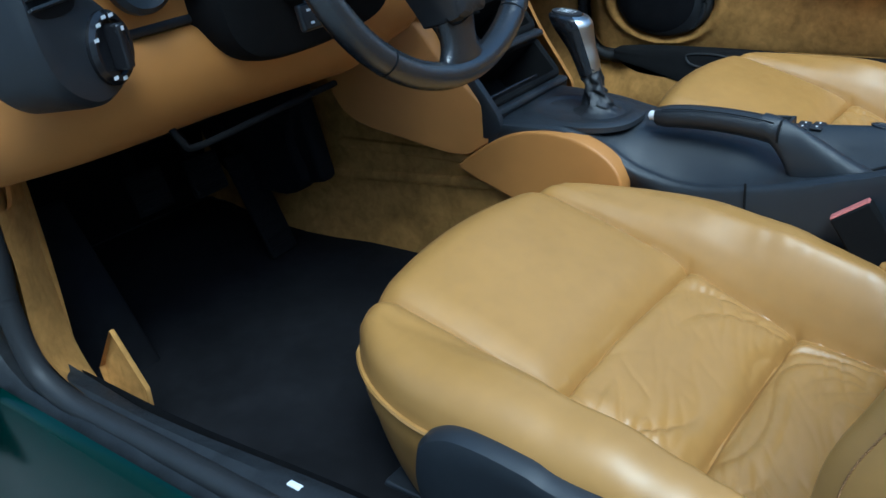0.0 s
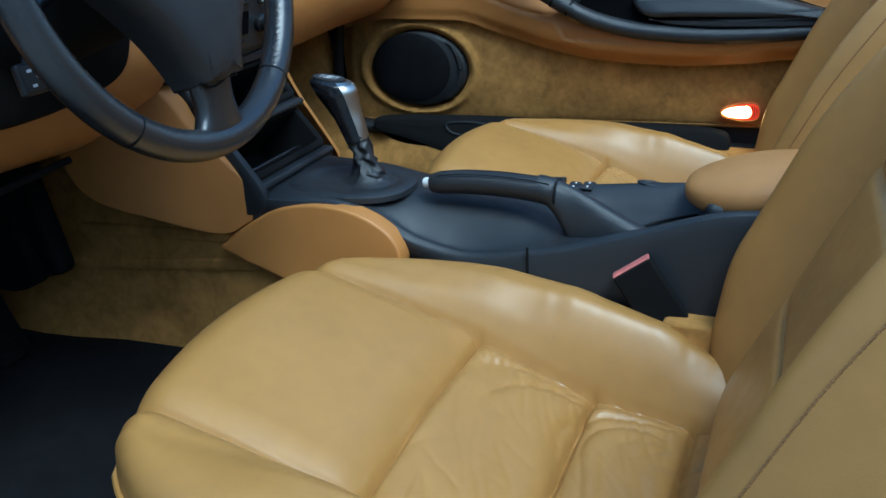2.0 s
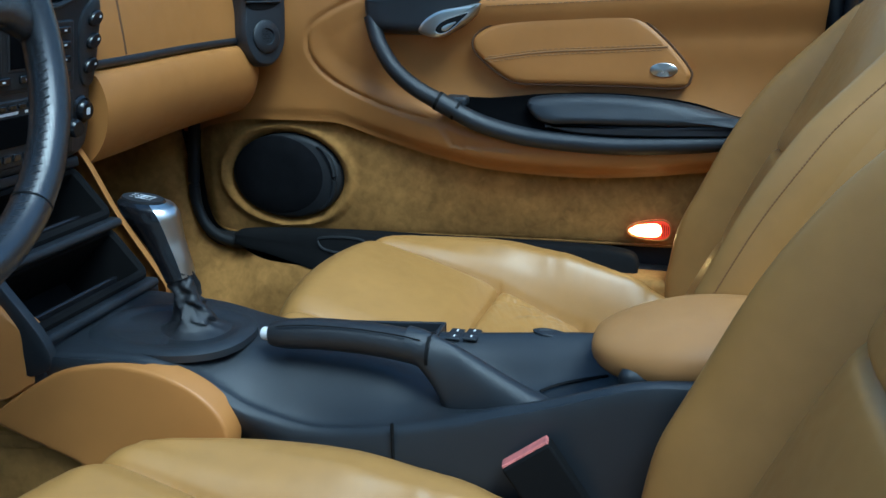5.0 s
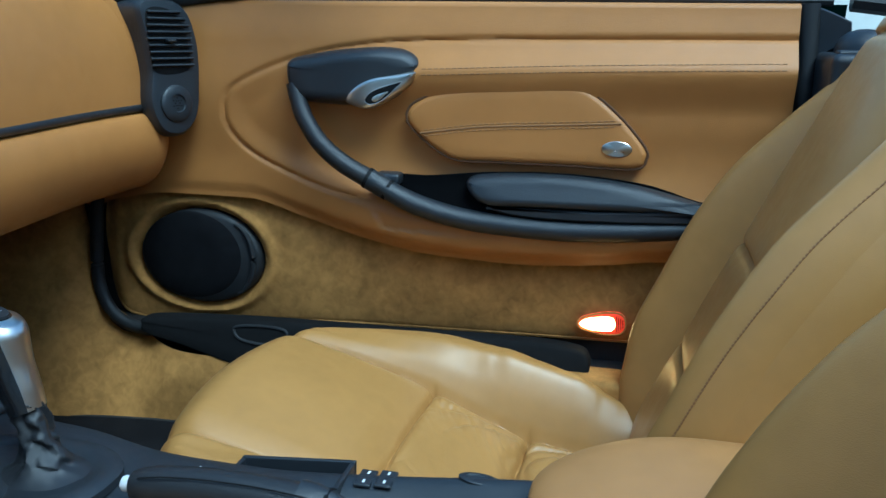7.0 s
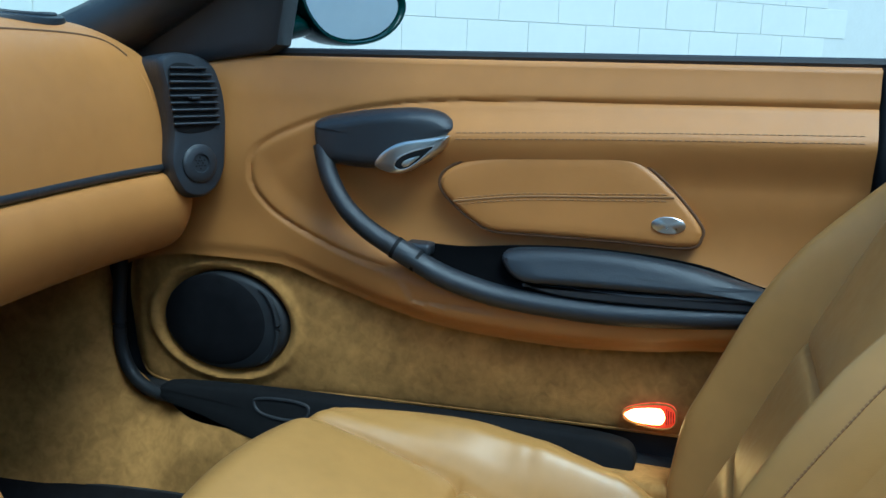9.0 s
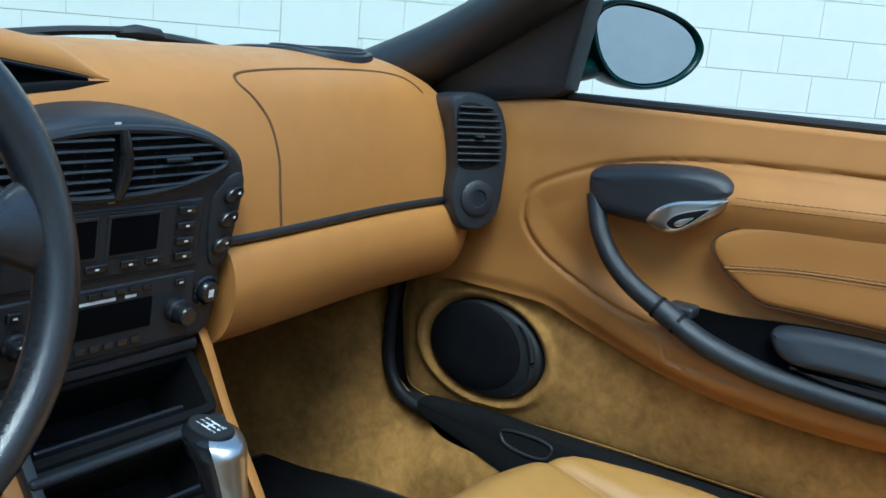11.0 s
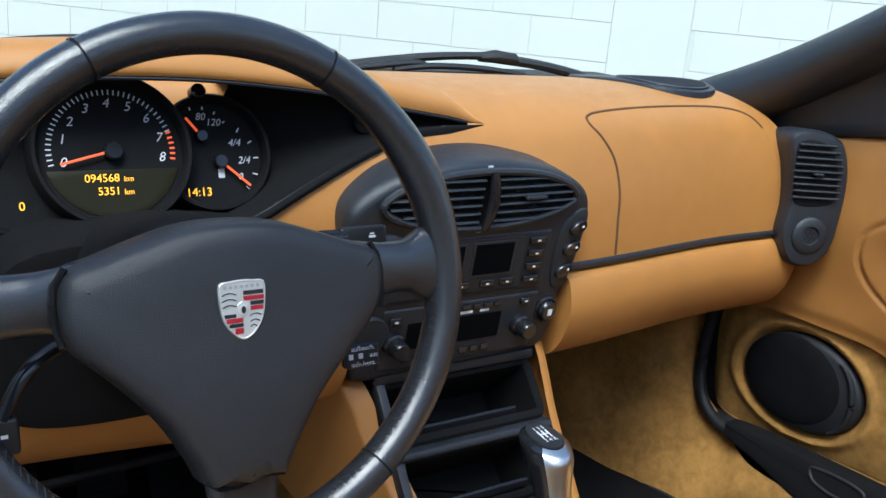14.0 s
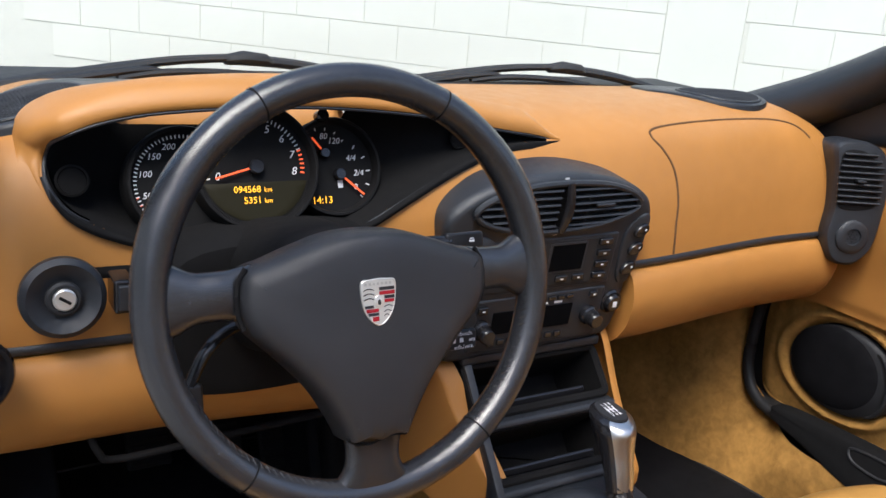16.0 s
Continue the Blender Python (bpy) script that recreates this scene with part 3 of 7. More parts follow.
part("pod_base", moved(rbox((-0.19, -0.10, -0.06), (0.17, -0.050, -0.005), 0.012, 3), CM), MATTE, cluster)
part("setting_knob", lathe([(0, 0), (0.007, 0), (0.007, 0.012), (0.005, 0.014), (0, 0.014)], 20, CM @ Matrix.Translation((0.078, 0.060, 0.0))), GLOSS, cluster)

# Ignition lock
lock = thing("ignition_lock", (-0.535, 0.41, 0.712), "black round ignition surround with a silver key slot", "ignition lock")
LM = basis((-0.521, 0.422, 0.711), (1, 0, 0), (0, 0.12, 1))
part("surround", lathe([(0, 0), (0.039, -0.002), (0.0385, 0.006), (0.033, 0.011), (0.022, 0.006), (0.018, 0.003), (0.0, 0.003)], 40, LM), BLACK, lock)
part("barrel_ring", lathe([(0, 0.003), (0.0165, 0.003), (0.0165, 0.010), (0.014, 0.012), (0.0115, 0.012), (0.011, 0.009), (0, 0.009)], 32, LM), RUBBER, lock)
cyl = part("key_barrel", lathe([(0, 0.009), (0.0105, 0.009), (0.0105, 0.014), (0.009, 0.0155), (0, 0.0155)], 28, LM), ENAMEL, lock, "brushed silver barrel")
part("key_slot", moved(rbox((-0.006, -0.0014, 0.0155), (0.006, 0.0014, 0.0162), 0), LM @ Matrix.Rotation(radians(-35), 4, "Z")), DARK, cyl)
sw = thing("rocker_switch", (-0.475, 0.42, 0.70), "small glossy black rocker switch on the dash", "switch")
part("housing", rbox((-0.478, 0.404, 0.694), (-0.459, 0.440, 0.728), 0.003), GLOSS, sw)
part("rocker", rbox((-0.475, 0.400, 0.698), (-0.462, 0.408, 0.724), 0.002), BLACK, sw)

# Door-post lining at the driver's end of the dash, and the column surround
post = [(p.x, p.y) for p in spline([(0.50, 0.68, 0), (0.68, 0.68, 0), (0.68, 0.46, 0), (0.60, 0.455, 0), (0.53, 0.49, 0), (0.49, 0.53, 0)], 6, True)]
part("post_lining", pad(post, lambda u, v, h: Vector((-0.674 + h, u, v)), [(0, 0), (0.002, 0.006), (0.008, 0.009)]), LEATHER, dash, "tan leather post lining")
ring_o = [(p.x, p.y) for p in spline([(-0.45, 0.70, 0), (-0.452, 0.645, 0), (-0.425, 0.605, 0), (-0.37, 0.590, 0), (-0.26, 0.592, 0), (-0.19, 0.610, 0), (-0.165, 0.66, 0), (-0.165, 0.72, 0), (-0.22, 0.76, 0), (-0.40, 0.76, 0)], 6, True)]
part("column_surround", pad(ring_o, lambda u, v, h: Vector((u, 0.425 - h, v)), [(0, 0), (0.002, 0.020), (0.008, 0.032), (0.016, 0.034)], back=-0.03), MATTE, dash, "black plastic surround of the steering column")

# Knee bar under the dash, seen as a thin bar.
bar = thing("knee_bar", (-0.40, 0.46, 0.535), "thin grey metal bar under the driver's dash", "bar")
part("rod", sweep(spline([(-0.500, 0.46, 0.555), (-0.490, 0.45, 0.525), (-0.470, 0.45, 0.512), (-0.37, 0.45, 0.516), (-0.24, 0.45, 0.522)], 6), 0.0042, 10), MATTE, bar)
# flat near-black plate behind the bar
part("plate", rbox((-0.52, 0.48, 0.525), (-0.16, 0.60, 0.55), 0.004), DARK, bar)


# ---- centre stack ----
SM = basis((0.022, 0.405, 0.70), (1, 0, 0), (0, -0.14, 1))      # its face, leaning at the top towards the seats


def st(a, b, h):
    """A place on the stack's face: a across, b up from z 0.70, h out of it."""
    bow = 0.003 * (a / 0.15) ** 2
    return SM @ Vector((a, b, h - bow))


stack = thing("centre_stack", (0.022, 0.41, 0.58), "black centre stack with vents, climate panel and radio", "centre console")
OUT = [(-0.150, 0.040), (-0.145, 0.075), (-0.105, 0.103), (-0.05, 0.116), (0.0, 0.120), (0.05, 0.116), (0.105, 0.103), (0.145, 0.080), (0.156, 0.050),
       (0.150, 0.010), (0.140, -0.035), (0.137, -0.085), (0.125, -0.110), (0.09, -0.118), (-0.05, -0.120), (-0.118, -0.121), (-0.128, -0.10), (-0.132, -0.04), (-0.140, 0.0)]
part("fascia", pad([(p.x, p.y) for p in spline([(a, b, 0) for a, b in OUT], 6, True)], st, [(0, -0.002), (0.001, 0.006), (0.005, 0.011), (0.010, 0.012)], back=-0.06), BLACK, stack, "black fascia", angle=60)
VENT = [(-0.118, 0.078), (-0.10, 0.094), (-0.055, 0.107), (0.0, 0.111), (0.06, 0.107), (0.105, 0.094), (0.123, 0.078), (0.108, 0.066), (0.06, 0.054), (0.0, 0.050), (-0.055, 0.053), (-0.10, 0.064)]
vent = spline([(a, b, 0) for a, b in VENT], 6, True)
# flat plate on the fascia, coloured like the shade inside the vent
duct = part("vent_shade", pad([(p.x, p.y) for p in vent], st, [(0, 0.0125), (0.001, 0.0130)]), DARK, stack, "flat dark plate for the shaded vent opening")
part("vent_rim", sweep([st(p.x, p.y, 0.0155) for p in vent], 0.0042, 8, closed=True), BLACK, stack)


def vent_span(b):
    xs = [p.x for p, q in zip(vent, vent[1:] + vent[:1]) if (p.y - b) * (q.y - b) <= 0]
    return min(xs), max(xs)


for k in range(6):
    b = 0.0570 + 0.0090 * k
    lo, hi = vent_span(b)
    for a0, a1 in ((lo + 0.004, -0.006), (0.010, hi - 0.004)):
        rows = [[st(a, b + db, hh) for a in np.linspace(a0, a1, 9)] for db, hh in ((0.0016, 0.013), (0.0022, 0.018), (0.0004, 0.0195), (-0.0010, 0.018), (-0.0008, 0.013))]
        part("slat", grid(rows), BLACK, stack)
for a in (-0.085, -0.055, -0.030, 0.040, 0.066, 0.092):
    lo, hi = 0.056, 0.104 - 0.02 * abs(a) / 0.1
    part("vane", sweep([st(a, lo + 0.004, 0.0135), st(a, hi - 0.004, 0.0135)], 0.0011, 6), RUBBER, stack)
part("vent_post", sweep([st(0.002 + 0.003 * math.sin(t * 3), 0.050 + 0.062 * t, 0.018 + 0.004 * math.sin(t * 3.14)) for t in np.linspace(0, 1, 12)], [0.0045 + 0.002 * math.sin(3.14 * t) for t in np.linspace(0, 1, 12)], 10), GLOSS, stack, "glossy post between the vents")
part("vent_tab", moved(rbox((-0.014, -0.0022, 0), (0.014, 0.0022, 0.006), 0.0015), SM @ Matrix.Translation((0.062, 0.082, 0.016))), BLACK, stack)
for b in (0.1155, 0.0445):
    part("status_lamp", moved(rbox((-0.003, -0.001, 0), (0.003, 0.001, 0.0006), 0), SM @ Matrix.Translation((0.0, b, 0.0122))), WHITE, stack)


def face_box(name, a0, b0, a1, b1, h0, h1, mat, bevel=0.002, parent=stack, label=""):
    return part(name, moved(rbox((a0, b0, h0), (a1, b1, h1), bevel), SM), mat, parent, label)


climate = face_box("climate_panel", -0.102, -0.031, 0.102, 0.040, 0.004, 0.0135, BLACK, 0.003, label="climate control panel")
face_box("panel_inset", -0.098, -0.027, 0.070, 0.036, 0.012, 0.0142, RUBBER, 0.002, climate)
for a0, a1 in ((-0.066, -0.014), (0.000, 0.050)):
    face_box("display_frame", a0 - 0.003, -0.008, a1 + 0.003, 0.033, 0.0135, 0.0152, BLACK, 0.0012, climate)
    face_box("display", a0, -0.005, a1, 0.030, 0.0140, 0.0156, DISPLAY_SHADE_K, 0.0004, climate, "dark unlit display")


def button(a, b, w, h, par, out=0.018, mark=True):
    bt = face_box("button", a - w / 2, b - h / 2, a + w / 2, b + h / 2, 0.011, out, GLOSS, 0.0018, stack)
    if mark:
        part("symbol", moved(rbox((-0.0020, -0.0008, -0.0004), (0.0020, 0.0008, 0.0004), 0), SM @ Matrix.Translation((a, b, out))), WHITE, bt)


for k in range(4):
    button(0.081, 0.030 - 0.0155 * k, 0.020, 0.0085, climate)
for a in (-0.045, -0.012, 0.022, 0.048):
    button(a, -0.016, 0.022 if a < 0 else 0.018, 0.0085, climate, 0.0175)
# radio
radio = face_box("radio", -0.098, -0.108, 0.102, -0.036, 0.004, 0.0135, BLACK, 0.003, label="cassette radio with buttons and knobs")
face_box("display", -0.068, -0.085, 0.052, -0.054, 0.013, 0.0150, DISPLAY_SHADE_K, 0.001, radio, "dark unlit display")
face_box("logo_bar", -0.030, -0.0515, 0.012, -0.0485, 0.0136, 0.0140, WHITE, 0, radio, "white brand strip")
face_box("logo_bar", 0.022, -0.0515, 0.034, -0.0485, 0.0136, 0.0140, WHITE, 0, radio)
for a in (-0.012, 0.002, 0.016, 0.030, 0.044):
    face_box("key", a - 0.005, -0.0455, a + 0.005, -0.0405, 0.012, 0.0165, GLOSS, 0.001, radio)
for k in range(8):
    face_box("preset_key", -0.070 + 0.0145 * k, -0.1000, -0.060 + 0.0145 * k, -0.0925, 0.012, 0.0165, GLOSS, 0.001, radio)
button(-0.085, -0.048, 0.013, 0.010, radio)
button(0.081, -0.044, 0.012, 0.008, radio)
for a in (-0.084, 0.080):
    kn = part("knob", lathe([(0, 0.012), (0.0130, 0.012), (0.0125, 0.020), (0.0105, 0.022), (0.0100, 0.034), (0.0085, 0.036), (0, 0.036)], 24, SM @ Matrix.Translation((a, -0.074, 0))), GLOSS, radio)
# oval buttons and lighter down the right-hand strip
strip = part("button_strip", pad([(p.x, p.y) for p in spline([(0.113, 0.038, 0), (0.135, 0.060, 0), (0.150, 0.056, 0), (0.148, 0.020, 0), (0.138, -0.03, 0), (0.120, -0.034, 0), (0.112, -0.01, 0)], 5, True)], st, [(0, 0.011), (0.001, 0.0145), (0.003, 0.0155)]), BLACK, stack)
for a, b in ((0.136, 0.040), (0.133, 0.015), (0.128, -0.012)):
    bm_ = SM @ Matrix.Translation((a, b, 0.0035)) @ Matrix.Rotation(radians(28), 4, "Z")
    ov = part("oval_button", lathe([(0, 0.004), (0.0098, 0.004), (0.0095, 0.013), (0.0082, 0.0145), (0, 0.0150)], 24, bm_, 1.25, 0.80), GLOSS, stack)
    part("symbol", moved(rbox((0.001, -0.0010, -0.0004), (0.004, 0.0010, 0.0004), 0), bm_ @ Matrix.Translation((0.002, 0, 0.0150))), WHITE, ov)
lm = SM @ Matrix.Translation((0.118, -0.062, 0.008))
lighter = part("lighter", lathe([(0, 0), (0.0165, 0), (0.0165, 0.004), (0.014, 0.006), (0.0125, 0.004), (0.0115, 0.010), (0.0095, 0.012), (0, 0.012)], 28, lm), GLOSS, stack, "cigarette lighter")
part("symbol", moved(rbox((-0.003, -0.004, 0.012), (0.003, 0.004, 0.0124), 0), lm), WHITE, lighter)
# round plug and shelf at the driver's side
part("blank_disc", lathe([(0, 0), (0.022, 0), (0.022, 0.003), (0.020, 0.005), (0, 0.005)], 28, SM @ Matrix.Translation((-0.113, -0.062, 0.0115))), BLACK, stack)
part("hazard_mount", lathe([(0, 0), (0.030, 0), (0.028, 0.010), (0.020, 0.014), (0, 0.015)], 28, SM @ Matrix.Translation((-0.112, 0.030, 0.004)), 1.1, 0.7), BLACK, stack)

# ---- storage trays below the radio ----
trays = thing("storage_tray", (0.02, 0.40, 0.43), "black double storage tray below the radio", "storage tray")


def tray(hi, lo, half, cx):
    """An open bin between a far upper and a near lower edge, each (y, z)."""
    m = basis((cx, (hi[0] + lo[0]) / 2, (hi[1] + lo[1]) / 2), (1, 0, 0), (0, hi[0] - lo[0], hi[1] - lo[1]))
    h, w = math.hypot(hi[0] - lo[0], hi[1] - lo[1]) / 2, half
    ring = []
    for d, hh in ((0, -0.03), (0, 0.0), (0.003, 0.003), (0.008, 0.003), (0.011, 0.0), (0.012, -0.03), (0.016, -0.09)):
        r = []
        for sx, sy, a0 in ((1, 1, 0), (-1, 1, 90), (-1, -1, 180), (1, -1, 270)):
            for k in range(6):
                a = radians(a0 + 90 * k / 5)
                rr = 0.014
                r.append(m @ Vector((sx * (w - rr) + (rr - d) * math.cos(a), sy * (h - rr) + (rr - d) * math.sin(a), hh)))
        ring.append(r)
    vs_, fs_ = grid(ring, wrap_u=True)
    fs_.append(tuple(range(len(vs_) - 24, len(vs_))))
    part("bin", (vs_, fs_), MATTE, trays, "open black bin")


tray((0.424, 0.572), (0.374, 0.515), 0.106, 0.034)
tray((0.376, 0.506), (0.326, 0.449), 0.098, 0.032)
for z, y, x0, x1 in ((0.509, 0.372, -0.070, 0.140), (0.443, 0.324, -0.066, 0.130)):
    part("lip", rbox((x0, y - 0.010, z - 0.006), (x1, y + 0.012, z + 0.005), 0.005, 3), BLACK, trays, "rounded front lip")
    part("drawer_rib", rbox((x0 + 0.025, y + 0.030, z - 0.002), (x1 - 0.022, y + 0.036, z + 0.010), 0.003), GLOSS, trays, "glossy rib across the bin")
part("front_panel", rbox((-0.068, 0.318, 0.385), (0.134, 0.336, 0.438), 0.004), BLACK, trays, "plain black panel below the bins")
part("side_wall", pad([(p.x, p.y) for p in spline([(0.445, 0.582, 0), (0.420, 0.578, 0), (0.366, 0.510, 0), (0.314, 0.444, 0), (0.316, 0.415, 0), (0.36, 0.405, 0), (0.45, 0.43, 0), (0.48, 0.52, 0)], 5, True)], lambda u, v, h: Vector((-0.066 - h, u, v)), [(0, 0), (0.001, 0.003), (0.003, 0.004)], back=-0.006), BLACK, trays, "black side wall of the bins")
part("top_band", rbox((-0.072, 0.414, 0.570), (0.142, 0.440, 0.584), 0.004), BLACK, trays, "black band above the bins")
# Leather side pads of the stack: a wide one by the driver's knee, a slim edge on the other side.
pd = thing("knee_pad", (-0.10, 0.36, 0.38), "tan leather pad beside the centre stack at the driver's knee", "knee pad", "stack side pads")
prof = [(0.313, 0.411), (0.311, 0.424), (0.338, 0.455), (0.364, 0.486), (0.392, 0.520), (0.415, 0.560), (0.440, 0.578), (0.52, 0.585), (0.57, 0.52), (0.54, 0.44), (0.45, 0.403), (0.375, 0.380), (0.338, 0.396)]
ol = [(p.x, p.y) for p in spline([(y, z, 0) for y, z in prof], 6, True)]
part("pad", pad(ol, lambda u, v, h: Vector((-0.050 - 0.085 * step(0.26, 0.56, u) - h, u, v)), [(0, 0.0), (0.0006, 0.003), (0.002, 0.0048), (0.005, 0.005)], back=-0.02), LEATHER, pd)
pd = thing("knee_pad", (0.15, 0.38, 0.40), "slim tan leather edge along the storage tray", "knee pad", "stack side pads")
prof = [(0.432, 0.590), (0.412, 0.582), (0.374, 0.515), (0.330, 0.452), (0.316, 0.425), (0.335, 0.400), (0.46, 0.41), (0.53, 0.50), (0.52, 0.575)]
ol = [(p.x, p.y) for p in spline([(y, z, 0) for y, z in prof], 6, True)]
part("pad", pad(ol, lambda u, v, h: Vector((0.146 + h, u, v)), [(0, 0.0), (0.001, 0.006), (0.004, 0.011), (0.010, 0.012)], back=-0.003), LEATHER, pd)


# ---- centre console ----
console = thing("centre_tunnel_console", (CX, 0.0, 0.30), "black soft plastic centre console on the tunnel", "centre console")
# top edge height along y, and the height of the side ridge behind the handbrake
CTOP = [(-0.60, 0.49), (-0.34, 0.470), (-0.263, 0.464), (-0.155, 0.430), (-0.038, 0.396), (0.05, 0.382), (0.11, 0.392), (0.17, 0.420), (0.23, 0.435), (0.30, 0.434), (0.36, 0.430)]
CLOW = [(-0.60, 0.452), (-0.30, 0.442), (-0.23, 0.424), (-0.16, 0.404), (-0.11, 0.397), (-0.06, 0.406), (0.0, 0.424), (0.06, 0.428), (0.14, 0.430), (0.23, 0.438), (0.36, 0.438)]
CMID = [(-0.60, 0.47), (-0.30, 0.458), (-0.19, 0.450), (-0.06, 0.436), (0.05, 0.429), (0.14, 0.430), (0.23, 0.438), (0.36, 0.438)]
rows = []
for y in np.linspace(-0.60, 0.37, 110):
    zt, zm = line_table(CTOP, y), line_table(CMID, y)
    w = 0.078 + 0.02 * step(0.10, 0.33, y)
    dn = 0.030 * step(0.04, 0.14, y)
    zc = line_table(CLOW, y)
    sec = [(-w - 0.012 + dn, 0.20), (-w - 0.008 + dn, 0.32), (-w, zt - 0.016), (-w + 0.006, zt - 0.003), (-w + 0.016, zt), (-w * 0.55, zt + (zc - zt) * 0.45), (-w * 0.2, zc - 0.002), (0.02, zc), (w * 0.55, zc + (zm - zc) * 0.6),
           (w - 0.016, zm - 0.002), (w - 0.004, zm - 0.008), (w + 0.002, zm - 0.03), (w + 0.008, 0.32), (w + 0.012, 0.20)]
    rows.append([Vector((CX + p.x, y, p.y)) for p in spline([(a, b, 0) for a, b in sec], 4)])
part("console_body", grid(rows), BLACK, console, "soft black console shell")
part("console_seam", sweep([Vector((CX - 0.0785 - 0.011 * t, -0.030 - 0.008 * t, 0.399 - 0.17 * t)) for t in np.linspace(0, 1, 8)], 0.0016, 6), DARK, console)
part("console_edge", sweep(spline([(0.040, -0.150, 0.4055), (0.050, -0.165, 0.4095), (0.055, -0.19, 0.4165), (0.056, -0.212, 0.4225)], 6), 0.0016, 6), DARK, console, "dark edge of a shallow hollow")
# leather cheek on the driver's side of the tunnel
cheek = thing("tunnel_trim", (-0.07, 0.28, 0.34), "tan leather trim panel on the side of the tunnel", "trim panel", "tunnel trims")
ol = [(p.x, p.y) for p in spline([(0.372, 0.369, 0), (0.31, 0.413, 0), (0.255, 0.429, 0), (0.20, 0.428, 0), (0.155, 0.413, 0), (0.126, 0.385, 0), (0.128, 0.345, 0), (0.16, 0.300, 0), (0.23, 0.300, 0), (0.30, 0.330, 0), (0.37, 0.358, 0)], 6, True)]
part("panel", pad(ol, lambda u, v, h: Vector((-0.0655 - 0.006 * (0.43 - v) / 0.1 - 0.6 * h - 0.012 * step(0.24, 0.38, u), u, v)), [(0, 0.0), (0.0008, 0.003), (0.0022, 0.0046), (0.005, 0.005)], back=-0.04), LEATHER, cheek)

# Gear lever
gear = thing("gear_lever", (0.035, 0.23, 0.44), "gear lever, silver and black knob over a black gaiter", "gear lever")
frame_rows = []
for d, h in ((0.0, -0.012), (0.0, 0.004), (0.004, 0.009), (0.012, 0.011), (0.020, 0.008), (0.024, 0.002)):
    r = []
    for k in range(48):
        a = 2 * math.pi * k / 48
        c, s = math.cos(a), math.sin(a)
        rx = 0.064 - d
        ry = (0.080 if s < 0 else 0.090) - d
        r.append(Vector((0.018 + rx * math.copysign(abs(c) ** 0.8, c), 0.222 + ry * math.copysign(abs(s) ** (1.0 if s < 0 else 0.7), s), 0.436 + 0.45 * h + 0.05 * min(0.0, rx * c))))
    frame_rows.append(r)
vs_, fs_ = grid(frame_rows, wrap_u=True)
fs_.append(tuple(range(len(vs_) - 48, len(vs_))))
part("gaiter_frame", (vs_, fs_), BLACK, gear, "black oval gaiter frame")
KB, KN_TOP = Vector((0.027, 0.206, 0.433)), Vector((0.030, 0.225, 0.502))
ring_g = []
for i in range(40):
    t = i / 39
    c = KB.lerp(KN_TOP, t)
    r = 0.036 * (1 - t) ** 8 + 0.0145 + 0.004 * math.exp(-((t - 0.28) / 0.12) ** 2)
    row_g = []
    for a in np.linspace(0, 2 * math.pi, 56, endpoint=False):
        q = Vector((math.cos(a) * 1.3, math.sin(a) * 1.3, t * 6.5 + 0.9 * math.sin(a + 1)))
        wr = (0.0045 * noise.noise(q) + 0.0030 * abs(noise.noise(q * 2.1))) * (1 - t) ** 0.4 * min(1, t * 4 + 0.1) + 0.0030 * math.sin(4 * a + 6 * t + 3 * noise.noise(q)) * math.sqrt(max(0.0, t * (1 - t))) * 1.6
        row_g.append(c + Vector(((r * 0.82 + wr) * math.cos(a), (r * 0.95 + wr) * math.sin(a), 0)))
    ring_g.append(row_g)
part("gaiter", loft(ring_g), BLACK_L, gear, "pleated black leather gaiter")
kr = []
KN = [(0.0, 0.0155, 0.0155), (0.15, 0.0165, 0.017), (0.40, 0.0180, 0.0190), (0.65, 0.0215, 0.0245), (0.82, 0.0240, 0.0290), (0.93, 0.0240, 0.0300), (0.985, 0.0215, 0.0275), (1.0, 0.0180, 0.0240)]
A, B = Vector((0.030, 0.223, 0.488)), Vector((0.035, 0.252, 0.570))
knob_ax = (B - A).normalized()
sx = Vector((1, 0, 0))
sy = knob_ax.cross(sx).normalized()
for i in range(25):
    t = i / 24
    c = A.lerp(B, t) + sy * 0.010 * t * t
    a_, b_ = line_table([(p[0], p[1]) for p in KN], t), line_table([(p[0], p[2]) for p in KN], t)
    tl = radians(26) * t ** 3
    syt = sy * math.cos(tl) + knob_ax * math.sin(tl)
    kr.append([c + sx * a_ * math.cos(q) + syt * b_ * math.sin(q) for q in np.linspace(0, 2 * math.pi, 36, endpoint=False)])
vk, fk = loft(kr)
def knob_dir(f):
    q = 2 * math.pi * ((f[0] % 36) + 0.5) / 36
    return (sx * math.cos(q) + sy * math.sin(q)).dot(Vector((0.70, -0.71, 0)))


front_f = [f for f in fk if len(f) > 4 or knob_dir(f) < -0.10]
silver_f = [f for f in fk if f not in set(front_f)]
part("knob_shell", (vk, front_f), GLOSS, gear, "glossy black knob front")
part("knob_strap", (vk, silver_f), SILVER, gear, "satin silver knob back")
TM = basis(kr[-1][0].lerp(kr[-1][18], 0.5) + knob_ax * 0.0012, sx, syt if syt.y > 0 else -syt)
cap = part("shift_plate", lathe([(0, -0.002), (0.0165, -0.002), (0.0160, 0.001), (0, 0.0014)], 32, TM, 1.0, 1.36), RUBBER, gear, "black shift pattern plate")
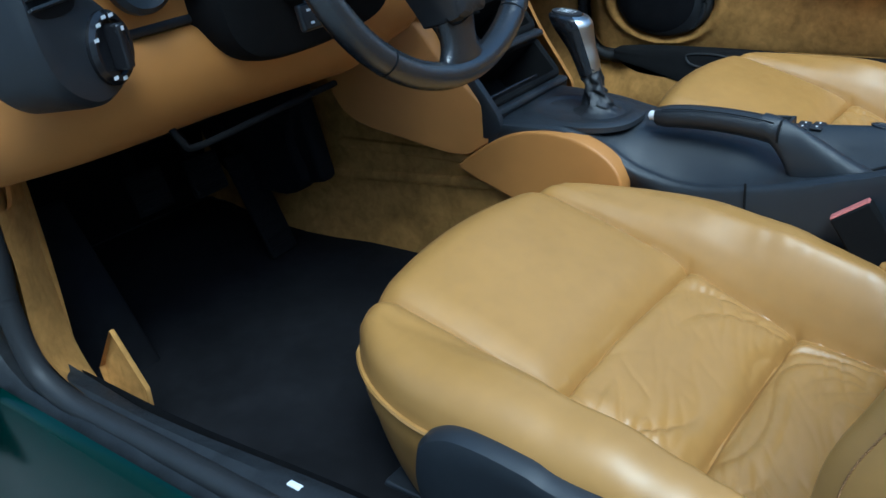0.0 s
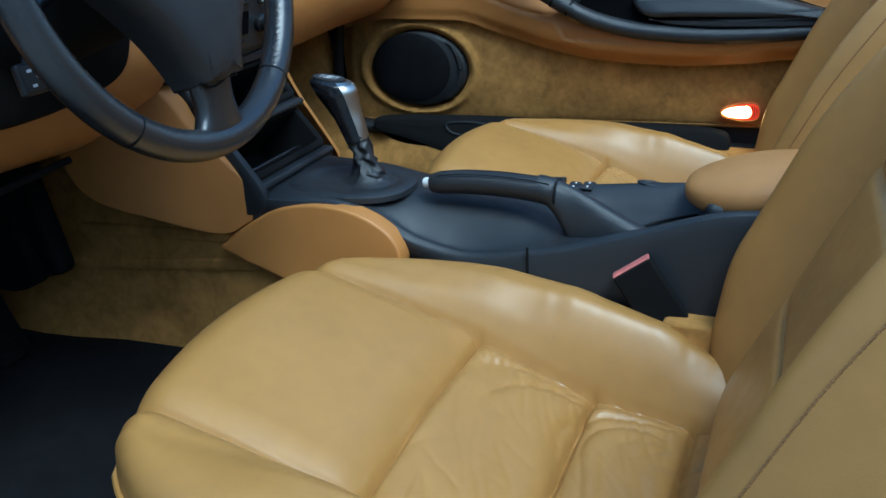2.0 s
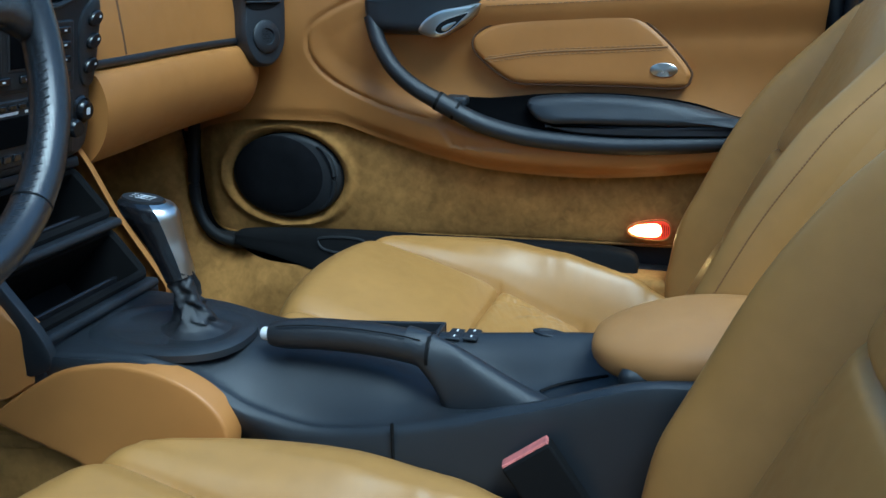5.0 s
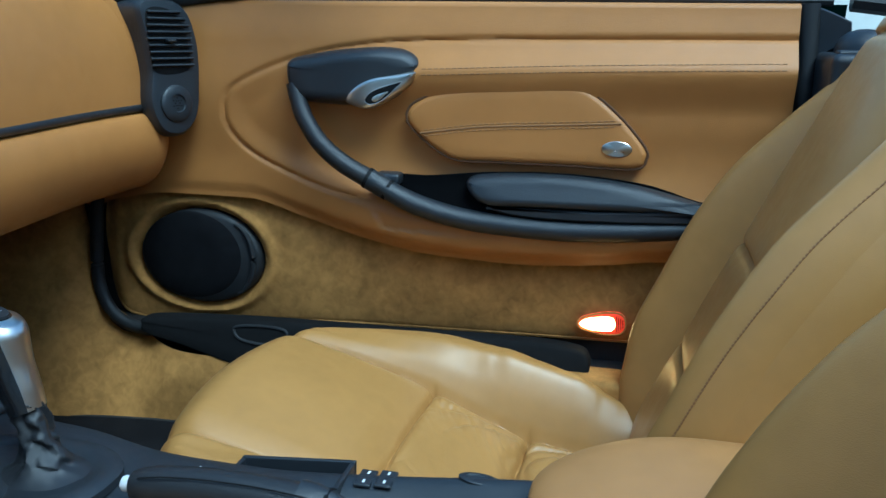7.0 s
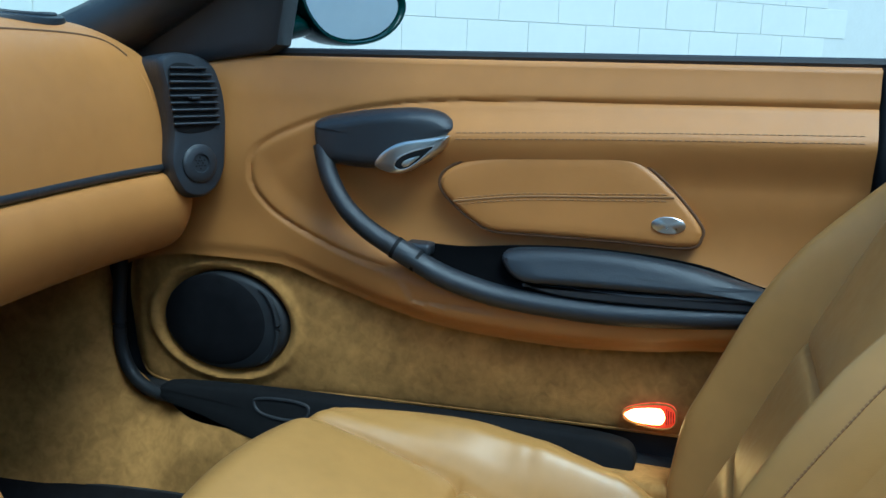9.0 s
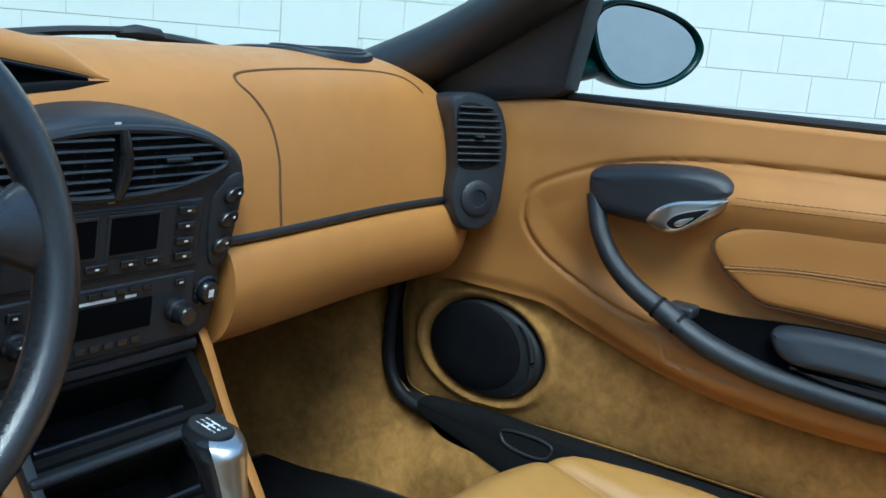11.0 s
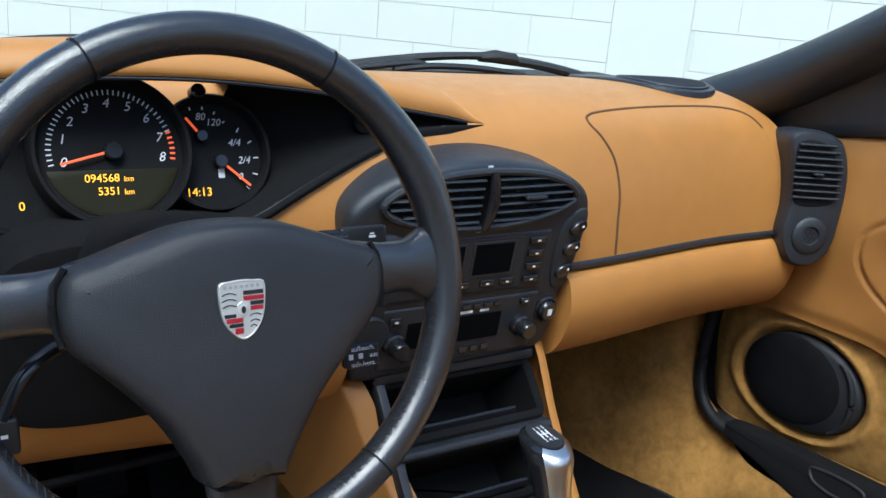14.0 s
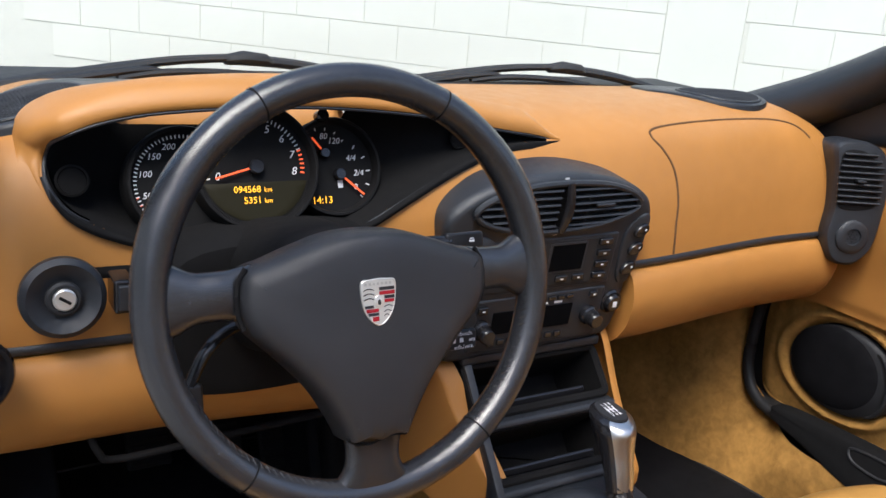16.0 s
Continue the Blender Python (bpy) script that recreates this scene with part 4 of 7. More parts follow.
for a0, b0, a1, b1 in ((-0.006, -0.006, -0.0045, 0.006), (-0.0008, -0.006, 0.0008, 0.006), (0.0045, -0.006, 0.006, 0.006), (-0.006, -0.0008, 0.006, 0.0008)):
    part("pattern_line", moved(rbox((a0, b0, 0.0013), (a1, b1, 0.0017), 0), TM), WHITE, cap)
for s, a, b in (("1", -0.0053, 0.010), ("2", -0.0053, -0.010), ("3", 0, 0.010), ("4", 0, -0.010), ("5", 0.0053, 0.010), ("R", 0.0058, -0.010)):
    text("numeral", s, 0.0065, TM @ Matrix.Translation((a, b, 0.0015)), WHITE, cap)

# Handbrake
hb = thing("handbrake", (0.0, 0.0, 0.42), "black leather handbrake lever with a white button", "handbrake")
path = spline([(0.004, 0.110, 0.449), (0.004, 0.06, 0.455), (0.004, 0.0, 0.4555), (0.003, -0.052, 0.4500), (0.001, -0.10, 0.434), (-0.002, -0.16, 0.418), (-0.004, -0.20, 0.395)], 7)
rad = [line_table([(0, 0.012), (0.08, 0.0155), (0.45, 0.017), (0.55, 0.019), (0.75, 0.018), (1, 0.014)], i / (len(path) - 1)) for i in range(len(path))]
k = 21
part("grip", sweep(path[:k + 1], rad[:k + 1], 16, flat=0.95), BLACK_L, hb, "stitched black leather grip")
lev = []
for y in np.linspace(-0.030, -0.185, 26):
    zt = line_table([(-0.190, 0.404), (-0.165, 0.4195), (-0.130, 0.4345), (-0.096, 0.4505), (-0.062, 0.4650), (-0.040, 0.4715), (-0.020, 0.4735)], y)
    zb = line_table([(-0.190, 0.380), (-0.072, 0.385), (-0.064, 0.404), (-0.052, 0.423), (-0.038, 0.437), (-0.020, 0.442)], y)
    c, hh = (zt + zb) / 2, (zt - zb) / 2
    off = -0.010 * step(0.03, 0.18, -y)
    ex = 1.0 - 0.28 * step(0.045, 0.10, -y)
    ring = []
    for q in np.linspace(0, 2 * math.pi, 28, endpoint=False):
        w = 0.0165 - 0.0035 * math.sin(q) * step(0.030, 0.055, hh * 2)
        ring.append(Vector((0.003 + off + w * math.copysign(abs(math.cos(q)) ** ex, math.cos(q)), y, c + hh * math.copysign(abs(math.sin(q)) ** ex, math.sin(q)))))
    lev.append(ring)
part("lever", loft(lev), BLACK, hb, "smooth black lever cover")
part("grip_joint", sweep([path[k] + Vector((0, 0.0015, 0)), path[k] - Vector((0, 0.0015, 0))], rad[k] + 0.0004, 16), DARK, hb)
part("button", lathe([(0, 0), (0.0065, 0), (0.0065, 0.012), (0.005, 0.014), (0, 0.014)], 20, basis((0.004, 0.107, 0.449), (-1, 0, 0), (0, 0, 1))), WHITE, hb, "white push button")
for s in (0.0035, -0.0035):
    part("stitch_row", sweep([p + Vector((s - 0.009, 0, r * 0.83)) for p, r in zip(path[2:k], rad[2:k])], 0.0007, 5), DARK, hb)

# Switches, tray and armrest on the console
tr = thing("console_coin_tray", (0.085, 0.02, 0.44), "small open black tray beside the handbrake", "tray")


def tray_bar(lo, hi):
    """A bar of the tray whose top rises to the rear with the console."""
    shape = rbox(lo, hi, 0.0015)
    for v in shape.verts:
        v.co.z -= 0.09 * (v.co.y + 0.036)
    return shape


for lo_, hi_ in (((0.113, -0.036, 0.41), (0.118, 0.072, 0.4350)), ((0.057, -0.036, 0.41), (0.062, 0.072, 0.4340)), ((0.0625, -0.036, 0.41), (0.1125, -0.031, 0.4345)), ((0.0625, 0.067, 0.41), (0.1125, 0.072, 0.4345))):
    part("wall", tray_bar(lo_, hi_), BLACK, tr)
part("well", tray_bar((0.062, -0.031, 0.405), (0.113, 0.067, 0.4235)), DARK, tr)
for x, y in ((0.056, 0.098), (0.078, 0.095), (0.086, -0.052), (0.101, -0.052), (0.086, -0.070), (0.101, -0.070)):
    s_ = thing("window_switch", (x, y, 0.443), "small glossy black console switch with a white symbol", "switch", "console switches")
    z_ = line_table(CMID, y) - (0.0036 if y < 0 else 0.002)
    part("key", rbox((x - 0.0062, y - 0.0075, z_ - 0.002), (x + 0.0062, y + 0.0075, z_ + 0.0016), 0.0014), BLACK, s_)
    part("symbol", rbox((x - 0.0024, y - 0.0014, z_ + 0.0012), (x + 0.0024, y + 0.0006, z_ + 0.0019), 0), WHITE, s_)
lid = thing("console_latch", (0.098, -0.150, 0.449), "flat round black latch set in the console", "latch")
zl_ = line_table(CMID, -0.150)
part("plate", lathe([(0, -0.001), (0.0150, -0.001), (0.0150, 0.0006), (0.0135, 0.0014), (0.0105, 0.0014), (0.0095, 0.0002), (0, 0.0002)], 28, basis((0.098, -0.150, zl_ - 0.0036), (1, 0, 0), (0, 1, 0.09)), 0.62, 1.25), BLACK, lid)
ar = []
for i in range(36):
    t = (i / 35) ** 2
    y = -0.196 - 0.44 * t
    k = math.sqrt(max(0.0, 1 - (1 - min(1, t / 0.22)) ** 2))
    w, h = 0.010 + 0.068 * k, 0.003 + 0.027 * k
    zc = 0.460 + 0.014 * step(0, 0.3, t)
    ar.append([Vector((0.050 + w * math.copysign(abs(math.cos(a)) ** 0.75, math.cos(a)), y, zc + h * math.copysign(abs(math.sin(a)) ** 0.8, math.sin(a)))) for a in np.linspace(0, 2 * math.pi, 32, endpoint=False)])
part("armrest", loft(ar), ARM, console, "padded tan leather armrest", angle=80)
part("hinge_box", rbox((-0.02, -0.62, 0.40), (0.12, -0.225, 0.464), 0.01), BLACK, console)

# Seat belt buckle
bk = thing("seat_belt_buckle", (-0.05, -0.18, 0.35), "black seat belt buckle with a worn red button", "seat belt buckle")
BM = basis((-0.062, -0.157, 0.393), (0.15, -0.80, 0.57), (0.0, 0.50, 0.86))
part("body", moved(rbox((-0.024, -0.082, -0.010), (0.024, 0.004, 0.010), 0.003), BM), MATTE, bk)
part("release_button", moved(rbox((-0.023, 0.002, -0.007), (0.023, 0.0065, 0.007), 0.0015), BM), RED_BTN, bk, "faded red release button")
part("stalk", moved(rbox((-0.012, -0.14, -0.005), (0.012, -0.08, 0.005), 0.003), BM), RUBBER, bk)


# ---- steering wheel and column ----
wheel = thing("steering_wheel", (-0.318, 0.19, 0.775), "three-spoke black leather steering wheel with worn rim", "steering wheel")
WT = radians(14.0)
WMX = basis((-0.2990, 0.2430, 0.7583), (1, 0, 0), (0, math.sin(WT), math.cos(WT)))     # third axis towards the driver


def wp(a, b, h=0.0):
    return WMX @ Vector((a, b, h))


R, RB = 0.1830, 0.0152
rim = []
for i in range(120):
    a = 2 * math.pi * i / 120
    grip = 1 + 0.10 * (math.exp(-((math.degrees(a) - 28) / 16) ** 2) + math.exp(-((math.degrees(a) - 152) / 16) ** 2))
    c = Vector((math.cos(a), math.sin(a), 0))
    rim.append([WMX @ (c * (R + RB * grip * 0.98 * math.cos(q)) + Vector((0, 0, RB * grip * 1.05 * math.sin(q)))) for q in np.linspace(0, 2 * math.pi, 20, endpoint=False)])
part("rim", grid(rim, wrap_u=True, wrap_v=True), WHEEL_L, wheel, "worn black leather rim")
for k in range(150):
    a = 2 * math.pi * k / 150
    c, tn = Vector((math.cos(a), math.sin(a), 0)), Vector((-math.sin(a), math.cos(a), 0))
    q0 = c * (R - RB * 0.72) + Vector((0, 0, 0.0106))
    q1 = c * (R - RB * 0.93) + Vector((0, 0, 0.0050))
    part("rim_stitch", sweep([WMX @ (q0 + tn * 0.0016), WMX @ (q1 - tn * 0.0016)], 0.0008, 5), WHEEL_L, wheel)
for a in (62, 118, -52, -128):
    c = Vector((math.cos(radians(a)), math.sin(radians(a)), 0))
    tn = Vector((-c.y, c.x, 0))
    part("rim_joint", grid([[WMX @ (c * (R + (RB * 1.03) * math.cos(q)) + tn * d + Vector((0, 0, RB * 1.06 * math.sin(q)))) for q in np.linspace(0, 2 * math.pi, 24)] for d in (-0.0008, 0.0008)]), DARK, wheel)
# airbag cover
half = [(0.0, 0.0550), (0.032, 0.0525), (0.062, 0.0440), (0.088, 0.0350), (0.108, 0.0285), (0.1155, 0.016), (0.1155, -0.006), (0.1060, -0.026), (0.080, -0.052), (0.055, -0.080), (0.039, -0.106), (0.031, -0.122), (0.0265, -0.1300), (0.013, -0.1285), (0.0, -0.1320)]
out = half + [(-a, b) for a, b in half[-2:0:-1]]
ol = [(p.x, p.y) for p in spline([(a, b, 0) for a, b in out], 5, True)]


def crown(u, v, h):
    k = 1 - min(1.0, (abs(u) / 0.125) ** 2 * 0.8 + (max(0, -v - 0.02) / 0.16) ** 2 * 0.7)
    return wp(u, v, h + 0.016 * k * (1 if h > 0.012 else 0))


part("airbag_cover", pad(ol, crown, [(0, 0.0), (0.0008, 0.010), (0.004, 0.0175), (0.009, 0.0205), (0.018, 0.022)], back=-0.014), BLACK_L, wheel, "black leather airbag cover", angle=70)
for s in (-1, 1):
    sec = []
    for i in range(14):
        t = i / 13
        a = s * (0.096 + 0.078 * t)
        h = 0.0205 + 0.0035 * (1 - step(0.0, 0.40, t)) + 0.012 * step(0.60, 1, t)
        dep = 0.0135 * (0.62 + 0.38 * step(0.0, 0.5, t))
        zc = 0.002 - 0.006 * t
        sec.append([wp(a, 0.008 + h * math.copysign(abs(math.cos(q)) ** 0.8, math.cos(q)), zc + dep * math.copysign(abs(math.sin(q)) ** 0.8, math.sin(q))) for q in np.linspace(0, 2 * math.pi, 24, endpoint=False)])
    part("spoke", loft(sec), WHEEL_L, wheel, "black leather spoke")
    part("cover_gap", sweep([wp(s * x, y, 0.0135) for x, y in ((0.1085, 0.030), (0.1150, 0.020), (0.1170, 0.008), (0.1165, -0.008), (0.1130, -0.020))], 0.0024, 6), DARK, wheel)
sec = []
for i in range(12):
    t = i / 11
    b = -0.124 - 0.054 * t
    w = 0.0285 - 0.004 * math.sin(3.14 * t) + 0.020 * t ** 4
    sec.append([wp(w * math.copysign(abs(math.cos(q)) ** 0.8, math.cos(q)), b, 0.0085 * (1 - t) ** 0.7 - 0.001 + 0.0125 * math.copysign(abs(math.sin(q)) ** 0.8, math.sin(q))) for q in np.linspace(0, 2 * math.pi, 24, endpoint=False)])
part("spoke", loft(sec), WHEEL_L, wheel, "black leather spoke")
part("cover_gap", sweep([wp(x, y, 0.0185) for x, y in ((-0.029, -0.125), (-0.020, -0.1315), (-0.008, -0.1325), (0.004, -0.1300), (0.013, -0.1275), (0.028, -0.1295))], 0.0014, 6), DARK, wheel)
# shield badge, in plain shapes
shield = [(p.x, p.y) for p in spline([(-0.0160, 0.0175, 0), (-0.008, 0.0192, 0), (0.0, 0.0198, 0), (0.008, 0.0192, 0), (0.0160, 0.0175, 0), (0.0166, 0.006, 0), (0.0142, -0.0075, 0), (0.0080, -0.0172, 0), (0.0, -0.0215, 0), (-0.0080, -0.0172, 0), (-0.0142, -0.0075, 0), (-0.0166, 0.006, 0)], 3, True)]
BB = Vector((-0.0030, -0.0050, 0.0372))


def bd(u, v, h):
    return wp(u + BB.x, v + BB.y, BB.z + h)


def badge_half(v):
    """Half the shield's inner width at a height."""
    return line_table([(-0.0205, 0.001), (-0.0165, 0.0070), (-0.0075, 0.0130), (0.006, 0.0152), (0.0175, 0.0148)], v)


badge = part("badge", pad(shield, bd, [(0, 0), (0.0006, 0.0020), (0.0012, 0.0024), (0.0018, 0.0016)], back=-0.004), ENAMEL, wheel, "silver shield badge with dark red and black bars")
for s_, v0, v1, mt in ((1, 0.0090, 0.0118, LABEL_K), (1, 0.0052, 0.0082, CREST_RED), (1, 0.0018, 0.0044, LABEL_K), (1, -0.0016, 0.0012, CREST_RED),
                       (-1, -0.0055, -0.0032, LABEL_K), (-1, -0.0092, -0.0062, CREST_RED), (-1, -0.0122, -0.0098, LABEL_K), (-1, -0.0168, -0.0130, CREST_RED)):
    inner = 0.0052 if -0.0065 < (v0 + v1) / 2 < 0.0060 else 0.0006
    outer = min(badge_half(v0), badge_half(v1)) - 0.0004
    u0, u1 = sorted((s_ * inner, s_ * outer))
    part("badge_bar", moved(rbox((u0 + BB.x, v0 + BB.y, BB.z + 0.0014), (u1 + BB.x, v1 + BB.y, BB.z + 0.0022), 0), WMX), mt, badge)
for s_, vs0 in ((-1, (0.0095, 0.0055, 0.0015)), (1, (-0.0055, -0.0095, -0.0130))):
    for v0 in vs0:
        o = badge_half(v0) - 0.001
        part("badge_line", sweep([wp(BB.x + s_ * (0.0045 + (o - 0.0045) * t), BB.y + v0 + 0.0014 * math.sin(3.14 * t), BB.z + 0.0018) for t in np.linspace(0, 1, 7)], 0.00045, 5), LABEL_K, badge)
part("badge_centre", lathe([(0, 0.0012), (0.0048, 0.0012), (0.0044, 0.0024), (0, 0.0028)], 20, WMX @ Matrix.Translation((BB.x, BB.y - 0.0005, BB.z)), 0.95, 1.15), ENAMEL, badge, "small raised centre shield")
part("badge_centre_mark", lathe([(0, 0.0024), (0.0021, 0.0024), (0.0018, 0.0031), (0, 0.0033)], 12, WMX @ Matrix.Translation((BB.x, BB.y - 0.0008, BB.z)), 0.8, 1.3), LABEL_K, badge)
for k in range(7):
    part("badge_letter_bar", moved(rbox((BB.x - 0.0128 + 0.0038 * k, BB.y + 0.0138, BB.z + 0.0014), (BB.x - 0.0108 + 0.0038 * k, BB.y + 0.0158, BB.z + 0.0019), 0), WMX), SILVER, badge)
text("embossed_word", "AIRBAG", 0.010, WMX @ Matrix.Translation((0.004, -0.108, 0.0262)), BLACK_L, wheel, extrude=0.0004)

column = thing("steering_column", (-0.318, 0.30, 0.72), "black steering column shroud with stalks", "steering column")
ax = (WMX.to_3x3() @ Vector((0, 0, 1))).normalized()
cm = basis(Vector((-0.2990, 0.2430, 0.7583)) - ax * 0.035, (1, 0, 0), (0, math.sin(WT), math.cos(WT)))
rings = []
for d, rx, ry, o in ((0.0, 0.052, 0.052, 0.0), (-0.02, 0.062, 0.058, -0.005), (-0.06, 0.070, 0.062, -0.01), (-0.14, 0.078, 0.070, -0.012), (-0.24, 0.085, 0.075, -0.01)):
    rings.append([cm @ Vector((rx * math.copysign(abs(math.cos(q)) ** 0.7, math.cos(q)), o + ry * math.copysign(abs(math.sin(q)) ** 0.7, math.sin(q)), d)) for q in np.linspace(0, 2 * math.pi, 32, endpoint=False)])
part("shroud", loft(rings), MATTE, column)


def stalk(points, tip, half_w, half_h, lab):
    s = part("stalk", sweep(spline(points, 6), 0.0065, 10, flat=0.8), GLOSS, column, lab)
    t = basis(tip, (1, 0, 0), (0, math.sin(WT), math.cos(WT)))
    part("pad", moved(rbox((-half_w, -half_h, -0.010), (half_w, half_h, -0.001), 0.003), t), LABEL_K, s)
    return s, t


s, t = stalk([(-0.27, 0.29, 0.70), (-0.22, 0.285, 0.69), (-0.19, 0.28, 0.684)], (-0.171, 0.268, 0.682), 0.0165, 0.0100, "wiper stalk with white lettering")
text("lettering", "aufbesch.", 0.0060, t @ Matrix.Translation((0.0, 0.0064, 0.0)), WHITE, s)
text("lettering", "aus", 0.0058, t @ Matrix.Translation((0.0098, 0.0, 0.0)), WHITE, s)
text("lettering", "aufn./verz.", 0.0055, t @ Matrix.Translation((0.0, -0.0066, 0.0)), WHITE, s)
for a in (-0.011, -0.002):
    part("symbol", moved(rbox((a - 0.0020, -0.0022, -0.001), (a + 0.0020, 0.0022, -0.0004), 0), t), WHITE, s)
s, t = stalk([(-0.36, 0.30, 0.725), (-0.405, 0.285, 0.718), (-0.428, 0.276, 0.704), (-0.443, 0.272, 0.676)], (-0.447, 0.262, 0.667), 0.014, 0.013, "indicator stalk with white symbols")
for a, b in ((-0.004, 0.006), (0.004, 0.001), (-0.003, -0.006)):
    part("symbol", moved(rbox((a - 0.0022, b - 0.0012, -0.001), (a + 0.0022, b + 0.0012, -0.0004), 0), t), WHITE, s)
s, t = stalk([(-0.27, 0.32, 0.765), (-0.215, 0.31, 0.774), (-0.175, 0.305, 0.776)], (-0.160, 0.298, 0.776), 0.022, 0.0085, "upper stalk with a white symbol")
part("symbol", moved(rbox((0.004, -0.0015, -0.001), (0.010, 0.0005, -0.0004), 0), t), WHITE, s)
part("symbol", moved(rbox((0.005, 0.0015, -0.001), (0.009, 0.0025, -0.0004), 0), t), WHITE, s)


# ---- passenger door ----
door = thing("passenger_door", (0.70, 0.10, 0.33), "closed passenger door with tan leather and carpet lining", "car door")
CARPET_TOP = [(-0.75, 0.515), (-0.40, 0.508), (-0.28, 0.500), (-0.209, 0.490), (-0.088, 0.482), (0.031, 0.486), (0.127, 0.501), (0.234, 0.529), (0.325, 0.551), (0.448, 0.550), (0.542, 0.536), (0.582, 0.518)]
CREASE = [(-0.60, 0.804), (-0.445, 0.800), (-0.224, 0.795), (0.056, 0.786), (0.173, 0.773), (0.260, 0.751), (0.333, 0.717), (0.352, 0.687), (0.346, 0.651), (0.308, 0.615), (0.236, 0.585), (0.174, 0.568), (0.126, 0.562)]
crease = [Vector((p.x, p.y)) for p in spline([(y, z, 0) for y, z in CREASE], 10)]
CR = np.array([(p.x, p.y) for p in crease])
PODP = np.array([(p.x, p.y) for p in crease] + [(0.10, 0.52), (-0.80, 0.52), (-0.80, 0.812)])


def inside(px, py, poly):
    c, j = False, len(poly) - 1
    for i in range(len(poly)):
        (xi, yi), (xj, yj) = poly[i], poly[j]
        if (yi > py) != (yj > py) and px < (xj - xi) * (py - yi) / (yj - yi) + xi:
            c = not c
        j = i
    return c


CA, CB = CR[:-1], CR[1:] - CR[:-1]
CL = (CB ** 2).sum(1)


def crease_gap(y, z):
    """Distance from the crease line."""
    t = np.clip(((np.array((y, z)) - CA) * CB).sum(1) / CL, 0, 1)
    q = CA + t[:, None] * CB
    return float(np.min(np.hypot(q[:, 0] - y, q[:, 1] - z)))


def door_x(y, z):
    """How far out from the car's middle the lining lies."""
    x = 0.672 + 0.012 * step(0.78, 0.85, z) - 0.010 * step(0.60, 0.70, 0.70 - abs(z - 0.70))
    d = crease_gap(y, z)
    ins = inside(y, z, PODP)
    zs = line_table([(-0.45, 0.771), (-0.152, 0.759), (0.053, 0.748), (0.30, 0.735)], y)      # the stitched shoulder
    sh = 1 - step(0.02, 0.22, y)
    if ins:
        up = step(0.0, 0.045, d) * step(zs - 0.07, zs + 0.0, z) * sh
        x -= 0.022 * up
        x += 0.006 * step(0.0, 0.04, d) * (1 - up) * step(-0.1, 0.15, y)
    x += 0.0045 * math.exp(-(d / 0.0030) ** 2)
    # armrest ledge under the pull
    zl = line_table(CARPET_TOP, y)
    ledge = step(-0.02, 0.035, z - zl) * (1 - step(0.045, 0.085, z - zl)) * (1 - step(0.02, 0.34, y))
    x -= 0.022 * ledge
    x -= 0.012 * step(0.0, 0.02, z - zl) * (1 - step(0.05, 0.16, z - zl)) * (1 - 0.75 * step(0.10, 0.32, y))
    return x


us = np.concatenate([np.linspace(-0.75, -0.46, 30, endpoint=False), np.linspace(-0.46, 0.60, 250)])
us_in = [u for u in us if u >= -0.441]
rows = []
NV = 96
for j in range(NV + 1):
    t = j / NV
    row = []
    for y in us_in:
        zb = line_table(CARPET_TOP, min(y, 0.575)) - 0.004
        zt = 0.832 + 0.009 * (0.33 - y) / 0.8
        if y > 0.33:
            zt -= 0.02 * step(0.33, 0.55, y)
        z = zb + (zt - zb) * t
        row.append(Vector((door_x(y, z), y, z)))
    rows.append(row)
top_row = [v + Vector((0.006, 0, 0.004)) for v in rows[-1]]
rows += [top_row, [v + Vector((0.030, 0, 0.003)) for v in rows[-1]], [v + Vector((0.034, 0, -0.06)) for v in rows[-1]]]
part("lining", grid(rows), LEATHER, door, "tan leather door lining", angle=60)
part("rear_edge", grid([[rows[j][0] + Vector((dx, -0.0, 0)) for j in range(0, NV + 1, 6)] for dx in (0, 0.04)]), BLACK, door)

# carpeted lower panel
rows = []
for j in range(51):
    t = j / 50
    row = []
    for y in np.linspace(-0.46, 0.580, 240):
        zt = line_table(CARPET_TOP, y) + 0.002
        zb = line_table([(-0.46, 0.378), (-0.27, 0.372), (0.17, 0.358), (0.361, 0.346), (0.50, 0.334), (0.540, 0.339), (0.562, 0.356), (0.575, 0.385), (0.580, 0.425)], y)
        z = zb + (zt - zb) * t
        bulge = math.sin(math.pi * min(1, max(0, t))) ** 0.6
        d = math.hypot((y - 0.409) / 0.120, (z - 0.446) / 0.087)
        cup = -0.007 * math.exp(-((d - 1.02) / 0.07) ** 2) + 0.02 * (1 - step(0.80, 0.95, d))
        row.append(Vector((0.690 - 0.010 * bulge + cup + 0.010 * step(0.55, 0.580, y), y, z)))
    rows.append(row)
part("carpet_panel", grid(rows), CARPET, door, "tan carpet on the lower door")
part("carpet_edge", sweep([v + Vector((-0.001, 0, 0.0)) for v in rows[-1]], 0.0035, 8), CARPET, door)
part("carpet_edge", sweep([v + Vector((0.002, 0, 0.0)) for v in rows[0]], 0.004, 8), CARPET, door)
